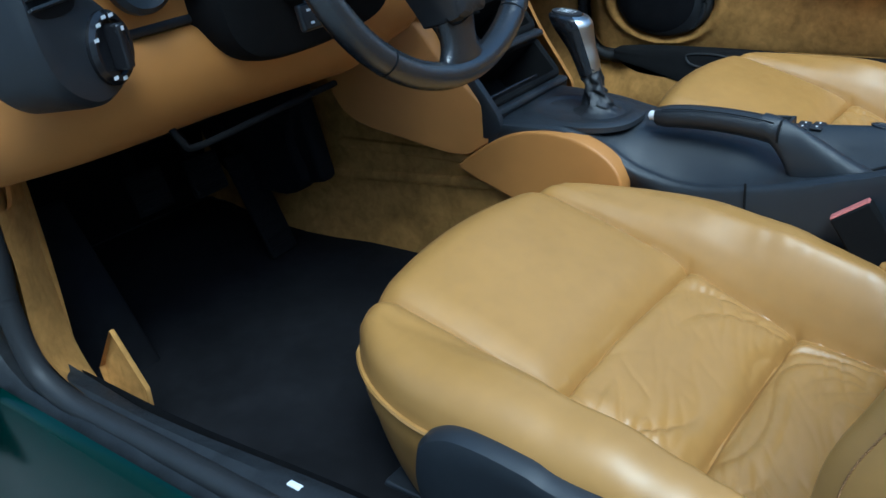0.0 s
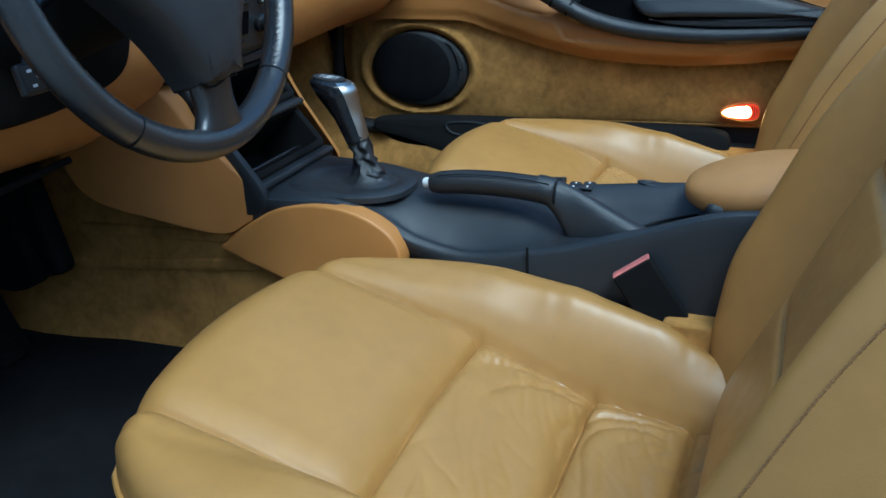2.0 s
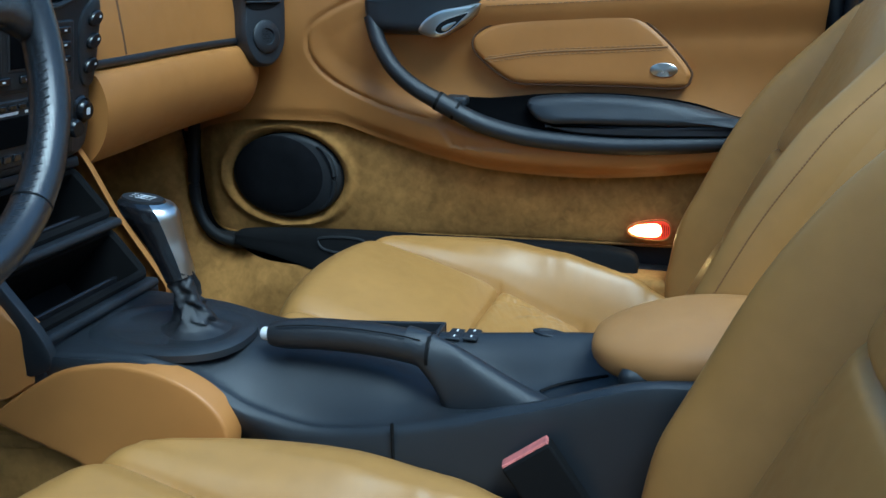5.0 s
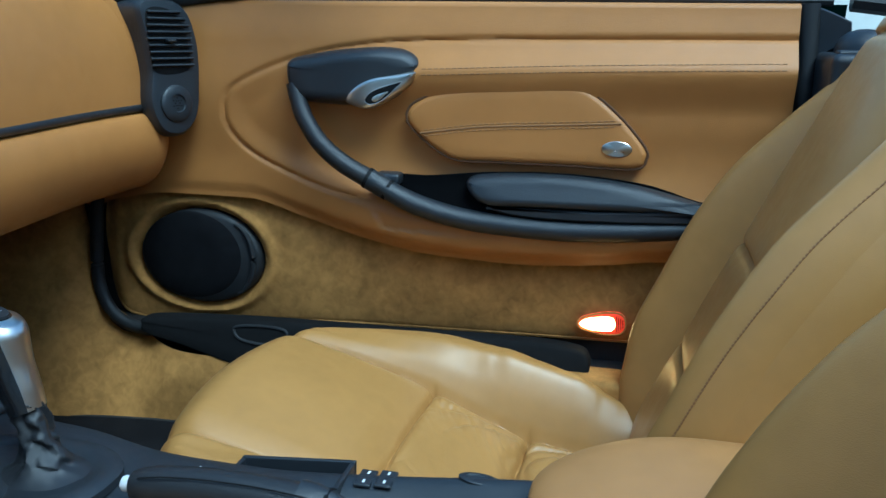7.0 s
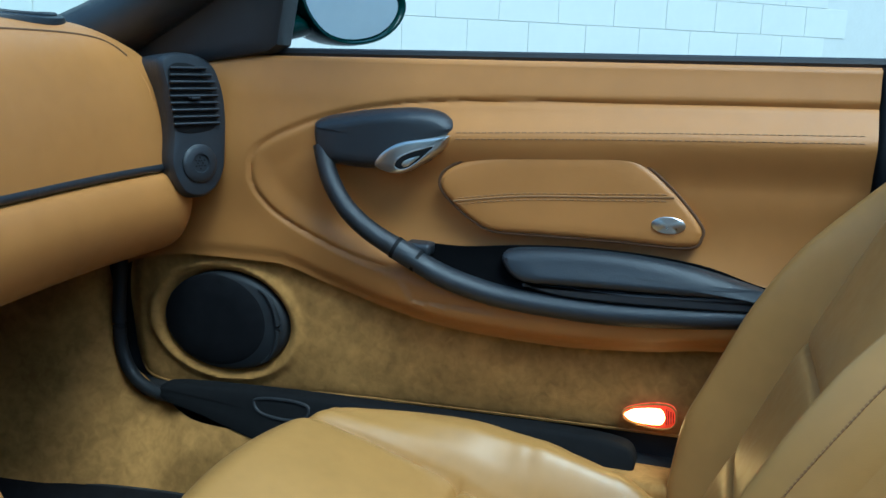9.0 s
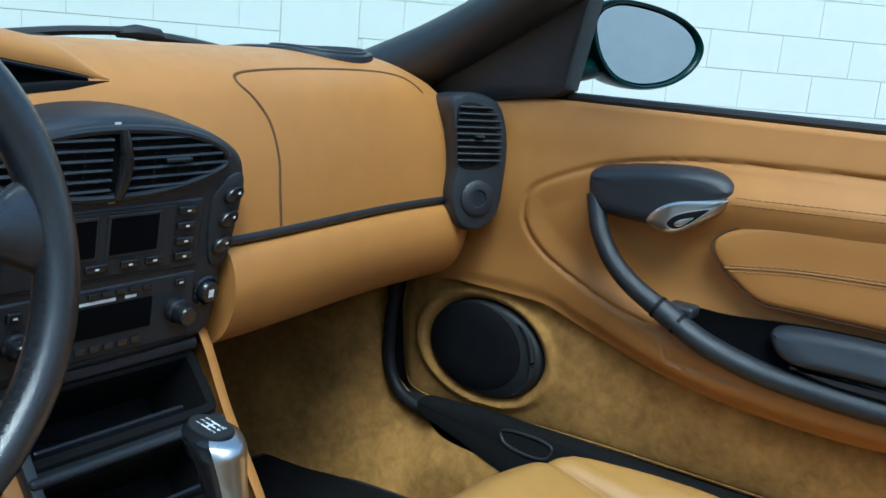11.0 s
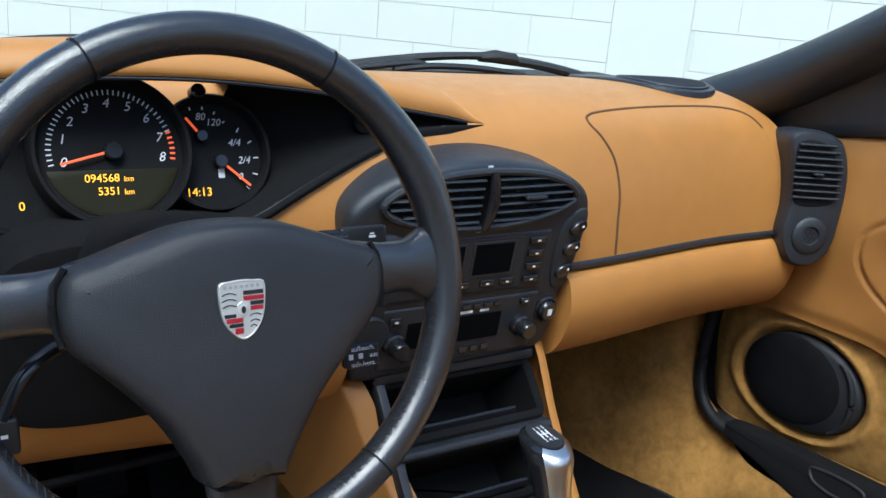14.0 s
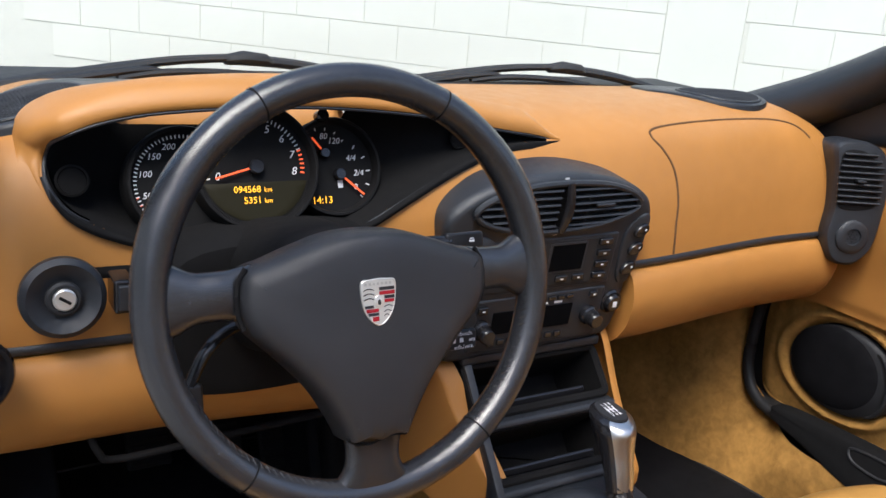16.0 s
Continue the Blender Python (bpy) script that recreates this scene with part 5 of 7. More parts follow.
# speaker
sp_m = basis((0.685, 0.409, 0.446), (0, -1, 0.03), (0, 0.03, 1))
spk = part("speaker", lathe([(0, -0.01), (0.104, -0.01), (0.104, 0.002), (0.101, 0.007), (0.095, 0.010), (0.0, 0.010)], 56, sp_m, 1.0, 0.72), RUBBER, door, "black oval speaker cover")
disc = sp_m @ Matrix.Translation((-0.013, 0.003, 0.006))
part("grille", lathe([(0, 0), (0.090, 0), (0.089, 0.004), (0.082, 0.007), (0.05, 0.008), (0.0, 0.008)], 56, disc, 0.94, 0.775), MAT_BLACK, spk, "black cloth grille")
part("crescent", sweep([sp_m @ Vector((0.052 + 0.040 * math.cos(a), 0.058 * math.sin(a), 0.0105)) for a in np.linspace(-1.3, 1.3, 20)], [0.001 + 0.004 * math.cos(a) for a in np.linspace(-1.3, 1.3, 20)], 8), RUBBER, spk)
# airbag pad
AIR = [(0.0698, 0.6765), (0.066, 0.696), (0.0385, 0.7125), (-0.0082, 0.7235), (-0.0844, 0.7318), (-0.1587, 0.7333), (-0.1886, 0.7222), (-0.2269, 0.6911), (-0.2583, 0.6559), (-0.2617, 0.6398), (-0.246, 0.6254), (-0.1647, 0.6255), (-0.058, 0.6245), (-0.0031, 0.6245), (0.025, 0.6362), (0.0535, 0.6573)]
ao = [(p.x, p.y) for p in spline([(y, z, 0) for y, z in AIR], 7, True)]


def air_place(u, v, h):
    return Vector((0.660 - h, u, v))


air = part("airbag_pad", pad(ao, air_place, [(0, 0.0), (0.0008, 0.003), (0.003, 0.0060), (0.006, 0.0078), (0.009, 0.0085)], back=-0.02), LEATHER, door, "tan leather airbag cover", angle=70)
part("pad_gap", sweep([air_place(u, v, 0.0035) for u, v in ao], 0.0020, 6, closed=True, up=(1, 0, 0)), GAP, air)
seam = spline([(0.050, 0.660, 0), (-0.039, 0.673, 0), (-0.14, 0.680, 0), (-0.226, 0.686, 0)], 10)
part("pad_seam", sweep([air_place(p.x, p.y, 0.0084) for p in seam], 0.0012, 6, up=(1, 0, 0)), STITCH, air)
bm_ = basis((0.6512, -0.222, 0.652), (0, -1, 0), (0, 0, 1))
plate = part("oval_plate", lathe([(0, -0.002), (0.0205, -0.002), (0.0200, 0.0010), (0.0185, 0.0018), (0, 0.0020)], 32, bm_, 1.0, 0.52), SILVER, air, "small silver oval plate")
text("lettering", "AIRBAG", 0.0080, bm_ @ Matrix.Translation((0, 0, 0.0021)), LABEL_K, plate)
# stitched shoulder seams
for off in (0.0, -0.008):
    for k in range(56):
        y = 0.048 - 0.0085 * k
        z = line_table([(-0.45, 0.771), (-0.152, 0.759), (0.053, 0.748)], y) + off
        z2 = line_table([(-0.45, 0.771), (-0.152, 0.759), (0.053, 0.748)], y - 0.0058) + off
        part("stitch", sweep([Vector((door_x(y, z) - 0.0003, y, z)), Vector((door_x(y - 0.0058, z2) - 0.0003, y - 0.0058, z2))], 0.0007, 4), STITCH, door)
for off in (0.004, -0.004):
    for k in range(31):
        y = 0.044 - 0.0085 * k
        z = line_table([(-0.243, 0.687), (-0.14, 0.680), (-0.039, 0.673), (0.05, 0.660)], y) + off
        part("stitch", sweep([air_place(y, z, 0.0088), air_place(y - 0.0055, z, 0.0088)], 0.0006, 4), STITCH, air)
# handle pod
POD = [(0.247, 0.742), (0.240, 0.757), (0.205, 0.765), (0.161, 0.772), (0.105, 0.776), (0.068, 0.770), (0.050, 0.752), (0.066, 0.728), (0.092, 0.704), (0.150, 0.694), (0.205, 0.695), (0.232, 0.700), (0.243, 0.716)]
po = [(p.x, p.y) for p in spline([(y, z, 0) for y, z in POD], 6, True)]


def pod_place(u, v, h):
    return Vector((0.668 - h * (0.55 + 0.45 * step(0.02, 0.14, u)), u, v))


pod = part("handle_pod", pad(po, pod_place, [(0, 0.0), (0.001, 0.014), (0.004, 0.026), (0.009, 0.034), (0.014, 0.037)], back=-0.015), BLACK, door, "black door handle housing", angle=75)
# silver release lever; a dark plate on it stands for the shade of its cupped hollow
LEV = [(p.x, p.y) for p in spline([(0.1535, 0.701, 0), (0.150, 0.713, 0), (0.136, 0.726, 0), (0.1148, 0.7355, 0), (0.085, 0.741, 0), (0.0571, 0.7448, 0), (0.0585, 0.734, 0), (0.066, 0.724, 0), (0.080, 0.713, 0), (0.0986, 0.7012, 0), (0.1125, 0.694, 0), (0.1268, 0.6915, 0), (0.142, 0.6945, 0)], 5, True)]
HOL = [(p.x, p.y) for p in spline([(0.124, 0.7035, 0), (0.119, 0.7125, 0), (0.108, 0.7195, 0), (0.0930, 0.7250, 0), (0.0735, 0.7305, 0), (0.0830, 0.7200, 0), (0.0945, 0.7090, 0), (0.1060, 0.7010, 0), (0.1170, 0.6985, 0)], 5, True)]


def lever_place(u, v, h):
    return Vector((0.640 - h + 0.16 * max(0.0, 0.12 - u), u, v))


hv = part("release_lever", pad(LEV, lever_place, [(0, 0.0), (0.001, 0.006), (0.003, 0.0095), (0.006, 0.0105)], back=-0.012), SILVER, door, "satin silver release lever", angle=70)
part("hollow_shade", pad(HOL, lever_place, [(0, 0.0106), (0.0012, 0.0112)]), DARK, hv, "dark plate for the shade in the finger hollow")
part("hollow_rim", sweep([lever_place(u, v, 0.0106) for u, v in HOL], 0.0008, 8, closed=True, up=(1, 0, 0)), SILVER, hv, "rolled rim")
part("hollow_cup", pad([(u * 0.45 + 0.106 * 0.55, v * 0.45 + 0.706 * 0.55) for u, v in HOL], lever_place, [(0, 0.0112), (0.002, 0.0120)]), SILVER, hv, "inner curve of the lever")
# pull handle and armrest
pull = spline([(0.644, 0.232, 0.722), (0.639, 0.225, 0.700), (0.634, 0.214, 0.675), (0.630, 0.190, 0.642), (0.630, 0.155, 0.614), (0.631, 0.104, 0.588), (0.633, 0.054, 0.564), (0.636, -0.01, 0.547), (0.639, -0.08, 0.540), (0.641, -0.16, 0.538), (0.643, -0.25, 0.543), (0.645, -0.33, 0.551), (0.646, -0.42, 0.558)], 7)
n_p = len(pull)
pr = [line_table([(0, 0.013), (0.10, 0.0125), (0.35, 0.0135), (0.5, 0.0165), (0.75, 0.017), (1, 0.014)], i / (n_p - 1)) for i in range(n_p)]
c1 = 35
part("pull_grip", sweep(pull[:c1 + 1], pr[:c1 + 1], 16, flat=1.0), BLACK_L, door, "black leather pull grip")
part("armrest_rail", sweep(pull[c1:], [r * 1.04 for r in pr[c1:]], 16, flat=0.85), BLACK, door, "black armrest rail")
part("grip_ring", sweep([pull[c1 - 2], pull[c1 + 2]], pr[c1] + 0.0004, 18), BLACK, door)
for i in (c1 - 2, c1 + 2):
    part("ring_gap", sweep([pull[i] - (pull[i + 1] - pull[i]) * 0.3, pull[i] + (pull[i + 1] - pull[i]) * 0.3], pr[c1] + 0.0007, 18), DARK, door)
POCK = [(0.098, 0.592), (0.078, 0.600), (0.033, 0.601), (-0.06, 0.611), (-0.161, 0.614), (-0.26, 0.606), (-0.330, 0.588), (-0.40, 0.575), (-0.38, 0.556), (-0.16, 0.540), (0.0, 0.552), (0.060, 0.570)]
po2 = [(p.x, p.y) for p in spline([(y, z, 0) for y, z in POCK], 6, True)]
# the pocket has no depth; a flat black plate paints its inner shade
part("pocket", pad(po2, lambda u, v, h: Vector((0.659 - h - 0.024 * (1 - step(0.545, 0.60, v)) * (1 - step(0.0, 0.12, u)), u, v)), [(0, 0.0), (0.001, 0.0015)]), DISPLAY_SHADE_K, door, "flat black plate for the shade in the open pocket")
FLAP = [(-0.020, 0.596), (-0.035, 0.606), (-0.090, 0.611), (-0.164, 0.612), (-0.24, 0.606), (-0.300, 0.594), (-0.345, 0.581), (-0.30, 0.573), (-0.20, 0.570), (-0.10, 0.568), (-0.055, 0.567), (-0.032, 0.577)]
fo = [(p.x, p.y) for p in spline([(y, z, 0) for y, z in FLAP], 6, True)]
part("pocket_lid", pad(fo, lambda u, v, h: Vector((0.652 - h - 0.014 * (1 - step(0.565, 0.612, v)), u, v)), [(0, 0.0), (0.001, 0.008), (0.004, 0.013), (0.010, 0.0155)], back=-0.012), BLACK, door, "black padded pocket lid", angle=70)
RIB = [(-0.050, 0.566), (-0.10, 0.568), (-0.20, 0.570), (-0.345, 0.580), (-0.40, 0.574), (-0.34, 0.560), (-0.20, 0.553), (-0.11, 0.553), (-0.07, 0.558)]
ro = [(p.x, p.y) for p in spline([(y, z, 0) for y, z in RIB], 6, True)]
part("armrest_ledge", pad(ro, lambda u, v, h: Vector((0.638 - h, u, v)), [(0, 0.0), (0.001, 0.006), (0.004, 0.009)], back=-0.02), BLACK, door)
part("pull_bracket", rbox((0.634, 0.075, 0.586), (0.664, 0.112, 0.603), 0.005), BLACK, door)
# courtesy lamp
lm = basis((0.676, -0.2165, 0.399), (0, -1, 0.08), (0, 0.08, 1))
lamp_o = [(p.x, p.y) for p in spline([(-0.034, 0.0, 0), (-0.026, 0.009, 0), (0.0, 0.0155, 0), (0.022, 0.0160, 0), (0.032, 0.010, 0), (0.034, 0.0, 0), (0.032, -0.010, 0), (0.022, -0.0160, 0), (0.0, -0.0155, 0), (-0.026, -0.009, 0)], 5, True)]
lamp = part("courtesy_lamp", pad(lamp_o, lambda u, v, h: lm @ Vector((u, v, h)), [(0, 0.0), (0.001, 0.003), (0.003, 0.004)], back=-0.012), LAMP_R, door, "lit courtesy lamp with a red reflector")
part("rim", sweep([lm @ Vector((u, v, 0.003)) for u, v in lamp_o], 0.0013, 6, closed=True, up=(1, 0, 0)), CARPET, lamp)
lens_o = [(p.x, p.y) for p in spline([(-0.031, 0.0, 0), (-0.018, 0.0085, 0), (0.006, 0.0110, 0), (0.016, 0.009, 0), (0.020, 0.0, 0), (0.016, -0.009, 0), (0.006, -0.0110, 0), (-0.018, -0.0085, 0)], 5, True)]
part("lens", pad(lens_o, lambda u, v, h: lm @ Vector((u, v, h)), [(0, 0.0042), (0.001, 0.006), (0.004, 0.008)]), LAMP_W, lamp, "glowing warm lens")
for k in range(4):
    part("lens_rib", sweep([lm @ Vector((0.0215 + 0.003 * k, y_, 0.0046)) for y_ in (-0.011 + 0.0015 * k, 0.0, 0.011 - 0.0015 * k)], 0.0007, 5), CREST_RED, lamp)
# outer shell, window seal and door edge
part("window_seal", sweep([Vector((0.712, y, 0.840 + 0.009 * (0.33 - y) / 0.8 - (0.02 * step(0.33, 0.55, y)))) for y in np.linspace(-0.48, 0.46, 30)], 0.007, 8), RUBBER, door, "black window seal")
shell = []
for s in range(8):
    t = s / 7
    shell.append([Vector((0.725 + 0.09 * math.sin(t * 1.9), y, 0.836 + 0.009 * (0.33 - y) / 0.8 - 0.55 * t)) for y in np.linspace(-0.50, 0.62, 20)])
part("outer_skin", grid(shell), PAINT, door, "dark green painted outer skin")
part("inner_skin", rbox((0.702, -0.48, 0.27), (0.722, 0.62, 0.80), 0.004), RUBBER, door, "black door inner skin")


# ---- seats ----
ZC = [(-0.46, 0.262), (-0.40, 0.256), (-0.30, 0.256), (-0.25, 0.258), (-0.135, 0.276), (-0.06, 0.305), (0.0, 0.333), (0.06, 0.353), (0.13, 0.374), (0.20, 0.388), (0.26, 0.388)]
HB = [(-0.46, 0.01), (-0.32, 0.035), (-0.25, 0.062), (-0.19, 0.084), (-0.12, 0.086), (-0.05, 0.068), (0.02, 0.046), (0.10, 0.020), (0.20, -0.004)]
WID = [(-0.46, 0.205), (-0.36, 0.225), (-0.22, 0.250), (-0.05, 0.262), (0.08, 0.260), (0.17, 0.250), (0.26, 0.232)]


def seam_u(y):
    return 0.155 + 0.004 * step(0.05, 0.30, -y)


def wrinkle(u, y):
    """Soft folds in the middle of the cushion, pulled slantwise towards the side seams."""
    bend = noise.noise(Vector((u * 6, y * 7, 4)))
    q = y * 24 + 70 * u * abs(u) + 1.6 * bend
    v = noise.noise(Vector((u * 6 + 0.6 * bend, q, 1.7)))
    w = noise.noise(Vector((u * 15 - bend, y * 52 - u * 22 + bend, 6.1)))
    edge = step(0.03, 0.14, abs(u))
    return 0.0030 * v - 0.0034 * max(0.0, 1 - abs(v) * 2.2) ** 2 * (0.45 + 0.75 * edge) - 0.0011 * max(0.0, 1 - abs(w) * 2.6) ** 2 * (0.3 + edge)


def cushion_z(u, y):
    a, su = abs(u), seam_u(y)
    z = line_table(ZC, y)
    z += line_table(HB, y) * step(su - 0.012, su + 0.052, a)
    mid = 1 - step(su - 0.03, su, a)
    z += 0.010 * math.cos(min(1.0, a / su) * 1.57) * step(-0.02, 0.06, y)
    for ys, dep in ((-0.006, 0.012), (-0.137, 0.011), (-0.245, 0.010)):
        dy = abs(y - ys - 0.003 * (1 - (a / su) ** 2))
        z -= (0.80 * dep * math.exp(-(dy / 0.0032) ** 2) + 0.40 * dep * math.exp(-(dy / 0.011) ** 2)) * (1 - step(su - 0.002, su + 0.006, a))
    z -= (0.0080 - 0.0035 * step(0.02, 0.2, y)) * math.exp(-((a - su) / 0.0032) ** 2) + 0.0035 * math.exp(-((a - su) / 0.010) ** 2)
    z += 0.0035 * math.exp(-((a - su - 0.018) / 0.012) ** 2)
    inw = (1 - step(su - 0.035, su, a))
    if y < 0:
        puff = abs(math.sin(math.pi * (y + 0.006 if y > -0.137 else y + 0.137) / (0.131 if y > -0.137 else 0.108)))
        z += (0.014 * puff ** 0.6 + 2.0 * wrinkle(u, y) * puff ** 0.3) * inw
    else:
        z += (0.006 * step(0.0, 0.03, y) + 0.0008 * noise.noise(Vector((u * 9, y * 11, 2)))) * inw
    z += 0.0022 * noise.noise(Vector((u * 11, y * 11, 9))) * step(su, su + 0.03, a)
    z += 0.0030 * min(0.0, noise.noise(Vector((u * 10, y * 55, 2.5)))) * step(su + 0.01, su + 0.05, a) * step(0.02, 0.12, -y)
    return z


seat = thing("sports_seat", (0, 0, 0), "tan leather sports seat with creased cushion and black side trim", "car seat", "front seats")
NA, NB = 250, 310
pts = [[None] * (NA + 1) for _ in range(NB + 1)]
reg = [[None] * (NA + 1) for _ in range(NB + 1)]
for j in range(NB + 1):
    for i in range(NA + 1):
        a, b = -1 + 2 * i / NA, -1 + 2 * j / NB
        kf = 0.74 if b > 0 else 0.10
        y0 = -0.105 + 0.345 * b
        ua = a * math.sqrt(1 - kf * b * b / 2 * abs(b) ** 3) * line_table(WID, y0)
        vb = b * math.sqrt(1 - (0.34 if b > 0 else 0.0) * a * a / 2)
        y = -0.105 + vb * 0.345
        e = 1 - max(abs(a), abs(b))
        z = cushion_z(ua, y)
        wid = 0.17 if abs(a) > abs(b) else 0.15
        if e < wid:
            q = 1 - e / wid
            z -= 0.042 * (1 - math.sqrt(max(0.0, 1 - q * q)))
        pts[j][i] = Vector((ua, y, z))
        reg[j][i] = (ua, y)
zone_faces = {}
idx = lambda j, i: j * (NA + 1) + i
allv = [p for r in pts for p in r]
for j in range(NB):
    for i in range(NA):
        ua, y = reg[j][i][0] * 0.5 + reg[j + 1][i + 1][0] * 0.5, reg[j][i][1] * 0.5 + reg[j + 1][i + 1][1] * 0.5
        su = seam_u(y)
        curve = 0.003 * (1 - (ua / su) ** 2) if abs(ua) < su else 0
        zone = ("side_bolster_l" if ua < 0 else "side_bolster_r") if abs(ua) > su else "thigh_panel" if y > -0.006 + curve else "middle_panel" if y > -0.137 + curve else "rear_panel"
        zone_faces.setdefault(zone, []).append((idx(j, i), idx(j, i + 1), idx(j + 1, i + 1), idx(j + 1, i)))


def sub_mesh(verts, faces):
    used = sorted({i for f in faces for i in f})
    at = {v: k for k, v in enumerate(used)}
    return [verts[i].copy() for i in used], [tuple(at[i] for i in f) for f in faces]


for zone, fc in zone_faces.items():
    part("side_bolster" if "bolster" in zone else zone, sub_mesh(allv, fc), SEAT, seat, {"thigh_panel": "smooth tan leather thigh panel", "middle_panel": "creased tan leather panel"}.get(zone, ""), angle=80)
# sides of the cushion
border = [(0, i) for i in range(NA + 1)] + [(j, NA) for j in range(1, NB + 1)] + [(NB, i) for i in range(NA - 1, -1, -1)] + [(j, 0) for j in range(NB - 1, 0, -1)]
base = [pts[j][i] for j, i in border]
cen = Vector((0, -0.09, 0))
rings = []
for t in np.linspace(0, 1, 12):
    ring = []
    for p in base:
        out = Vector((p.x, p.y + 0.09, 0)).normalized()
        ring.append(Vector((p.x, p.y, p.z + (0.196 - p.z) * t)) + out * (0.003 * math.sin(math.pi * min(1, t * 2.2)) - 0.030 * t * t))
    rings.append(ring)
part("cushion_side", grid(rings, wrap_u=True), SEAT, seat, "tan leather cushion side", angle=80)
pipe = [rings[1][k] + (rings[1][k] - cen - Vector((0, 0, rings[1][k].z))).normalized() * 0.0015 for k in range(0, len(base), 3)]
part("piping", sweep(pipe, 0.0030, 6, closed=True), SEAT, seat, "leather piping round the cushion")
# black side trim and seat base
for s in (-1, 1):
    tr_o = [(p.x, p.y) for p in spline([(0.074, 0.275, 0), (0.074, 0.312, 0), (0.064, 0.336, 0), (0.036, 0.3525, 0), (0.0, 0.3550, 0), (-0.045, 0.350, 0), (-0.10, 0.340, 0), (-0.33, 0.325, 0), (-0.42, 0.33, 0), (-0.45, 0.27, 0), (-0.40, 0.20, 0), (-0.1, 0.19, 0), (0.05, 0.20, 0)], 6, True)]
    part("side_trim", pad(tr_o, lambda u, v, h, s=s: Vector((s * (0.262 + h), u, v)), [(0, 0.0), (0.001, 0.008), (0.005, 0.014), (0.012, 0.016)], back=-0.02), BLACK, seat, "black plastic side trim")
    part("seat_rail", rbox((s * 0.20 - 0.02, -0.42, 0.183), (s * 0.20 + 0.02, 0.17, 0.200), 0.004), BLACK, seat)
part("seat_base", rbox((-0.20, -0.40, 0.196), (0.20, 0.15, 0.225), 0.01), RUBBER, seat)

# backrest
BOL = [(0.20, 0.0), (0.28, 0.034), (0.35, 0.070), (0.45, 0.098), (0.55, 0.096), (0.64, 0.082), (0.72, 0.045), (0.79, 0.012), (0.86, 0.0)]
BW = [(0.20, 0.235), (0.35, 0.252), (0.60, 0.250), (0.70, 0.236), (0.78, 0.205), (0.85, 0.165), (0.92, 0.145), (1.0, 0.135), (1.08, 0.115)]
BS = [(0.20, 0.168), (0.44, 0.176), (0.58, 0.170), (0.74, 0.150), (0.85, 0.115), (1.08, 0.08)]


def back_point(a, z):
    w, su, bo = line_table(BW, z), line_table(BS, z), line_table(BOL, z)
    u = a * w
    au = abs(u)
    yi = -0.282 - 0.44 * (z - 0.30)
    y = yi
    y += 0.95 * bo * step(su - 0.004, su + 0.062 * max(0.4, min(1.0, (w - su) / 0.07)), au)
    y -= 0.0065 * math.exp(-((au - su) / 0.0034) ** 2) + 0.003 * math.exp(-((au - su) / 0.010) ** 2)
    for zs in (0.437, 0.567, 0.80):
        dz = abs(z - zs - 0.012 * (1 - (au / su) ** 2))
        y -= (0.0075 * math.exp(-(dz / 0.0032) ** 2) + 0.0022 * math.exp(-(dz / 0.010) ** 2)) * (1 - step(su - 0.004, su + 0.004, au))
    y += 0.034 * (1 - min(1, au / su) ** 4) * (1 if au < su else 0) * step(0.24, 0.36, z) * (1 - step(0.80, 0.92, z))
    y += (0.0010 * noise.noise(Vector((u * 9, z * 11, 2))) if au < su else 0) + 0.0015 * noise.noise(Vector((u * 12, z * 12, 3)))
    e = 1 - abs(a)
    if e < 0.20:
        q = 1 - e / 0.20
        y -= 0.066 * (1 - math.sqrt(max(0, 1 - q * q)))
    et = (1.06 - z) / 0.06
    if et < 1:
        y -= 0.05 * (1 - math.sqrt(max(0, 1 - (1 - et) ** 2)))
    return Vector((u, y, z))


zs = np.linspace(0.235, 1.06, 270)
As = np.linspace(-1, 1, 190)
bp = [[back_point(a, z) for a in As] for z in zs]
bv = [p for r in bp for p in r]
zf = {}
for j in range(len(zs) - 1):
    for i in range(len(As) - 1):
        c = (bp[j][i] + bp[j + 1][i + 1]) / 2
        su = line_table(BS, c.z)
        k = 0.012 * (1 - (c.x / su) ** 2) if abs(c.x) < su else 0
        zone = ("bol_l" if c.x < 0 else "bol_r") if abs(c.x) > su else "lumbar" if c.z < 0.437 + k else "mid" if c.z < 0.567 + k else "upper"
        zf.setdefault(zone, []).append((j * len(As) + i, j * len(As) + i + 1, (j + 1) * len(As) + i + 1, (j + 1) * len(As) + i))
for zone, fc in zf.items():
    part("back_bolster" if "bol" in zone else "back_panel", sub_mesh(bv, fc), SEAT, seat, angle=80)
# flanks and rear shell, with a stitched seam on the flank
for s, col in ((-1, 0), (1, -1)):
    rows = []
    for t in np.linspace(0, 1, 10):
        rows.append([r[col] + Vector((s * (0.010 * math.sin(math.pi * t) - 0.02 * t * t), -0.115 * t, 0)) for r in bp])
    part("back_flank", grid(rows), SEAT, seat, angle=80)
    for k in range(0, len(bp) - 3, 1):
        if zs[k] > 0.33:
            e0, e1 = (back_point(s * 0.972, zs[q]) for q in (k, k + 1))
            q0, q1 = e0 + Vector((s * 0.0004, 0.0006, 0)), e0.lerp(e1, 0.62) + Vector((s * 0.0004, 0.0006, 0))
            part("stitch", sweep([q0, q1], 0.0009, 4), STITCH, seat)
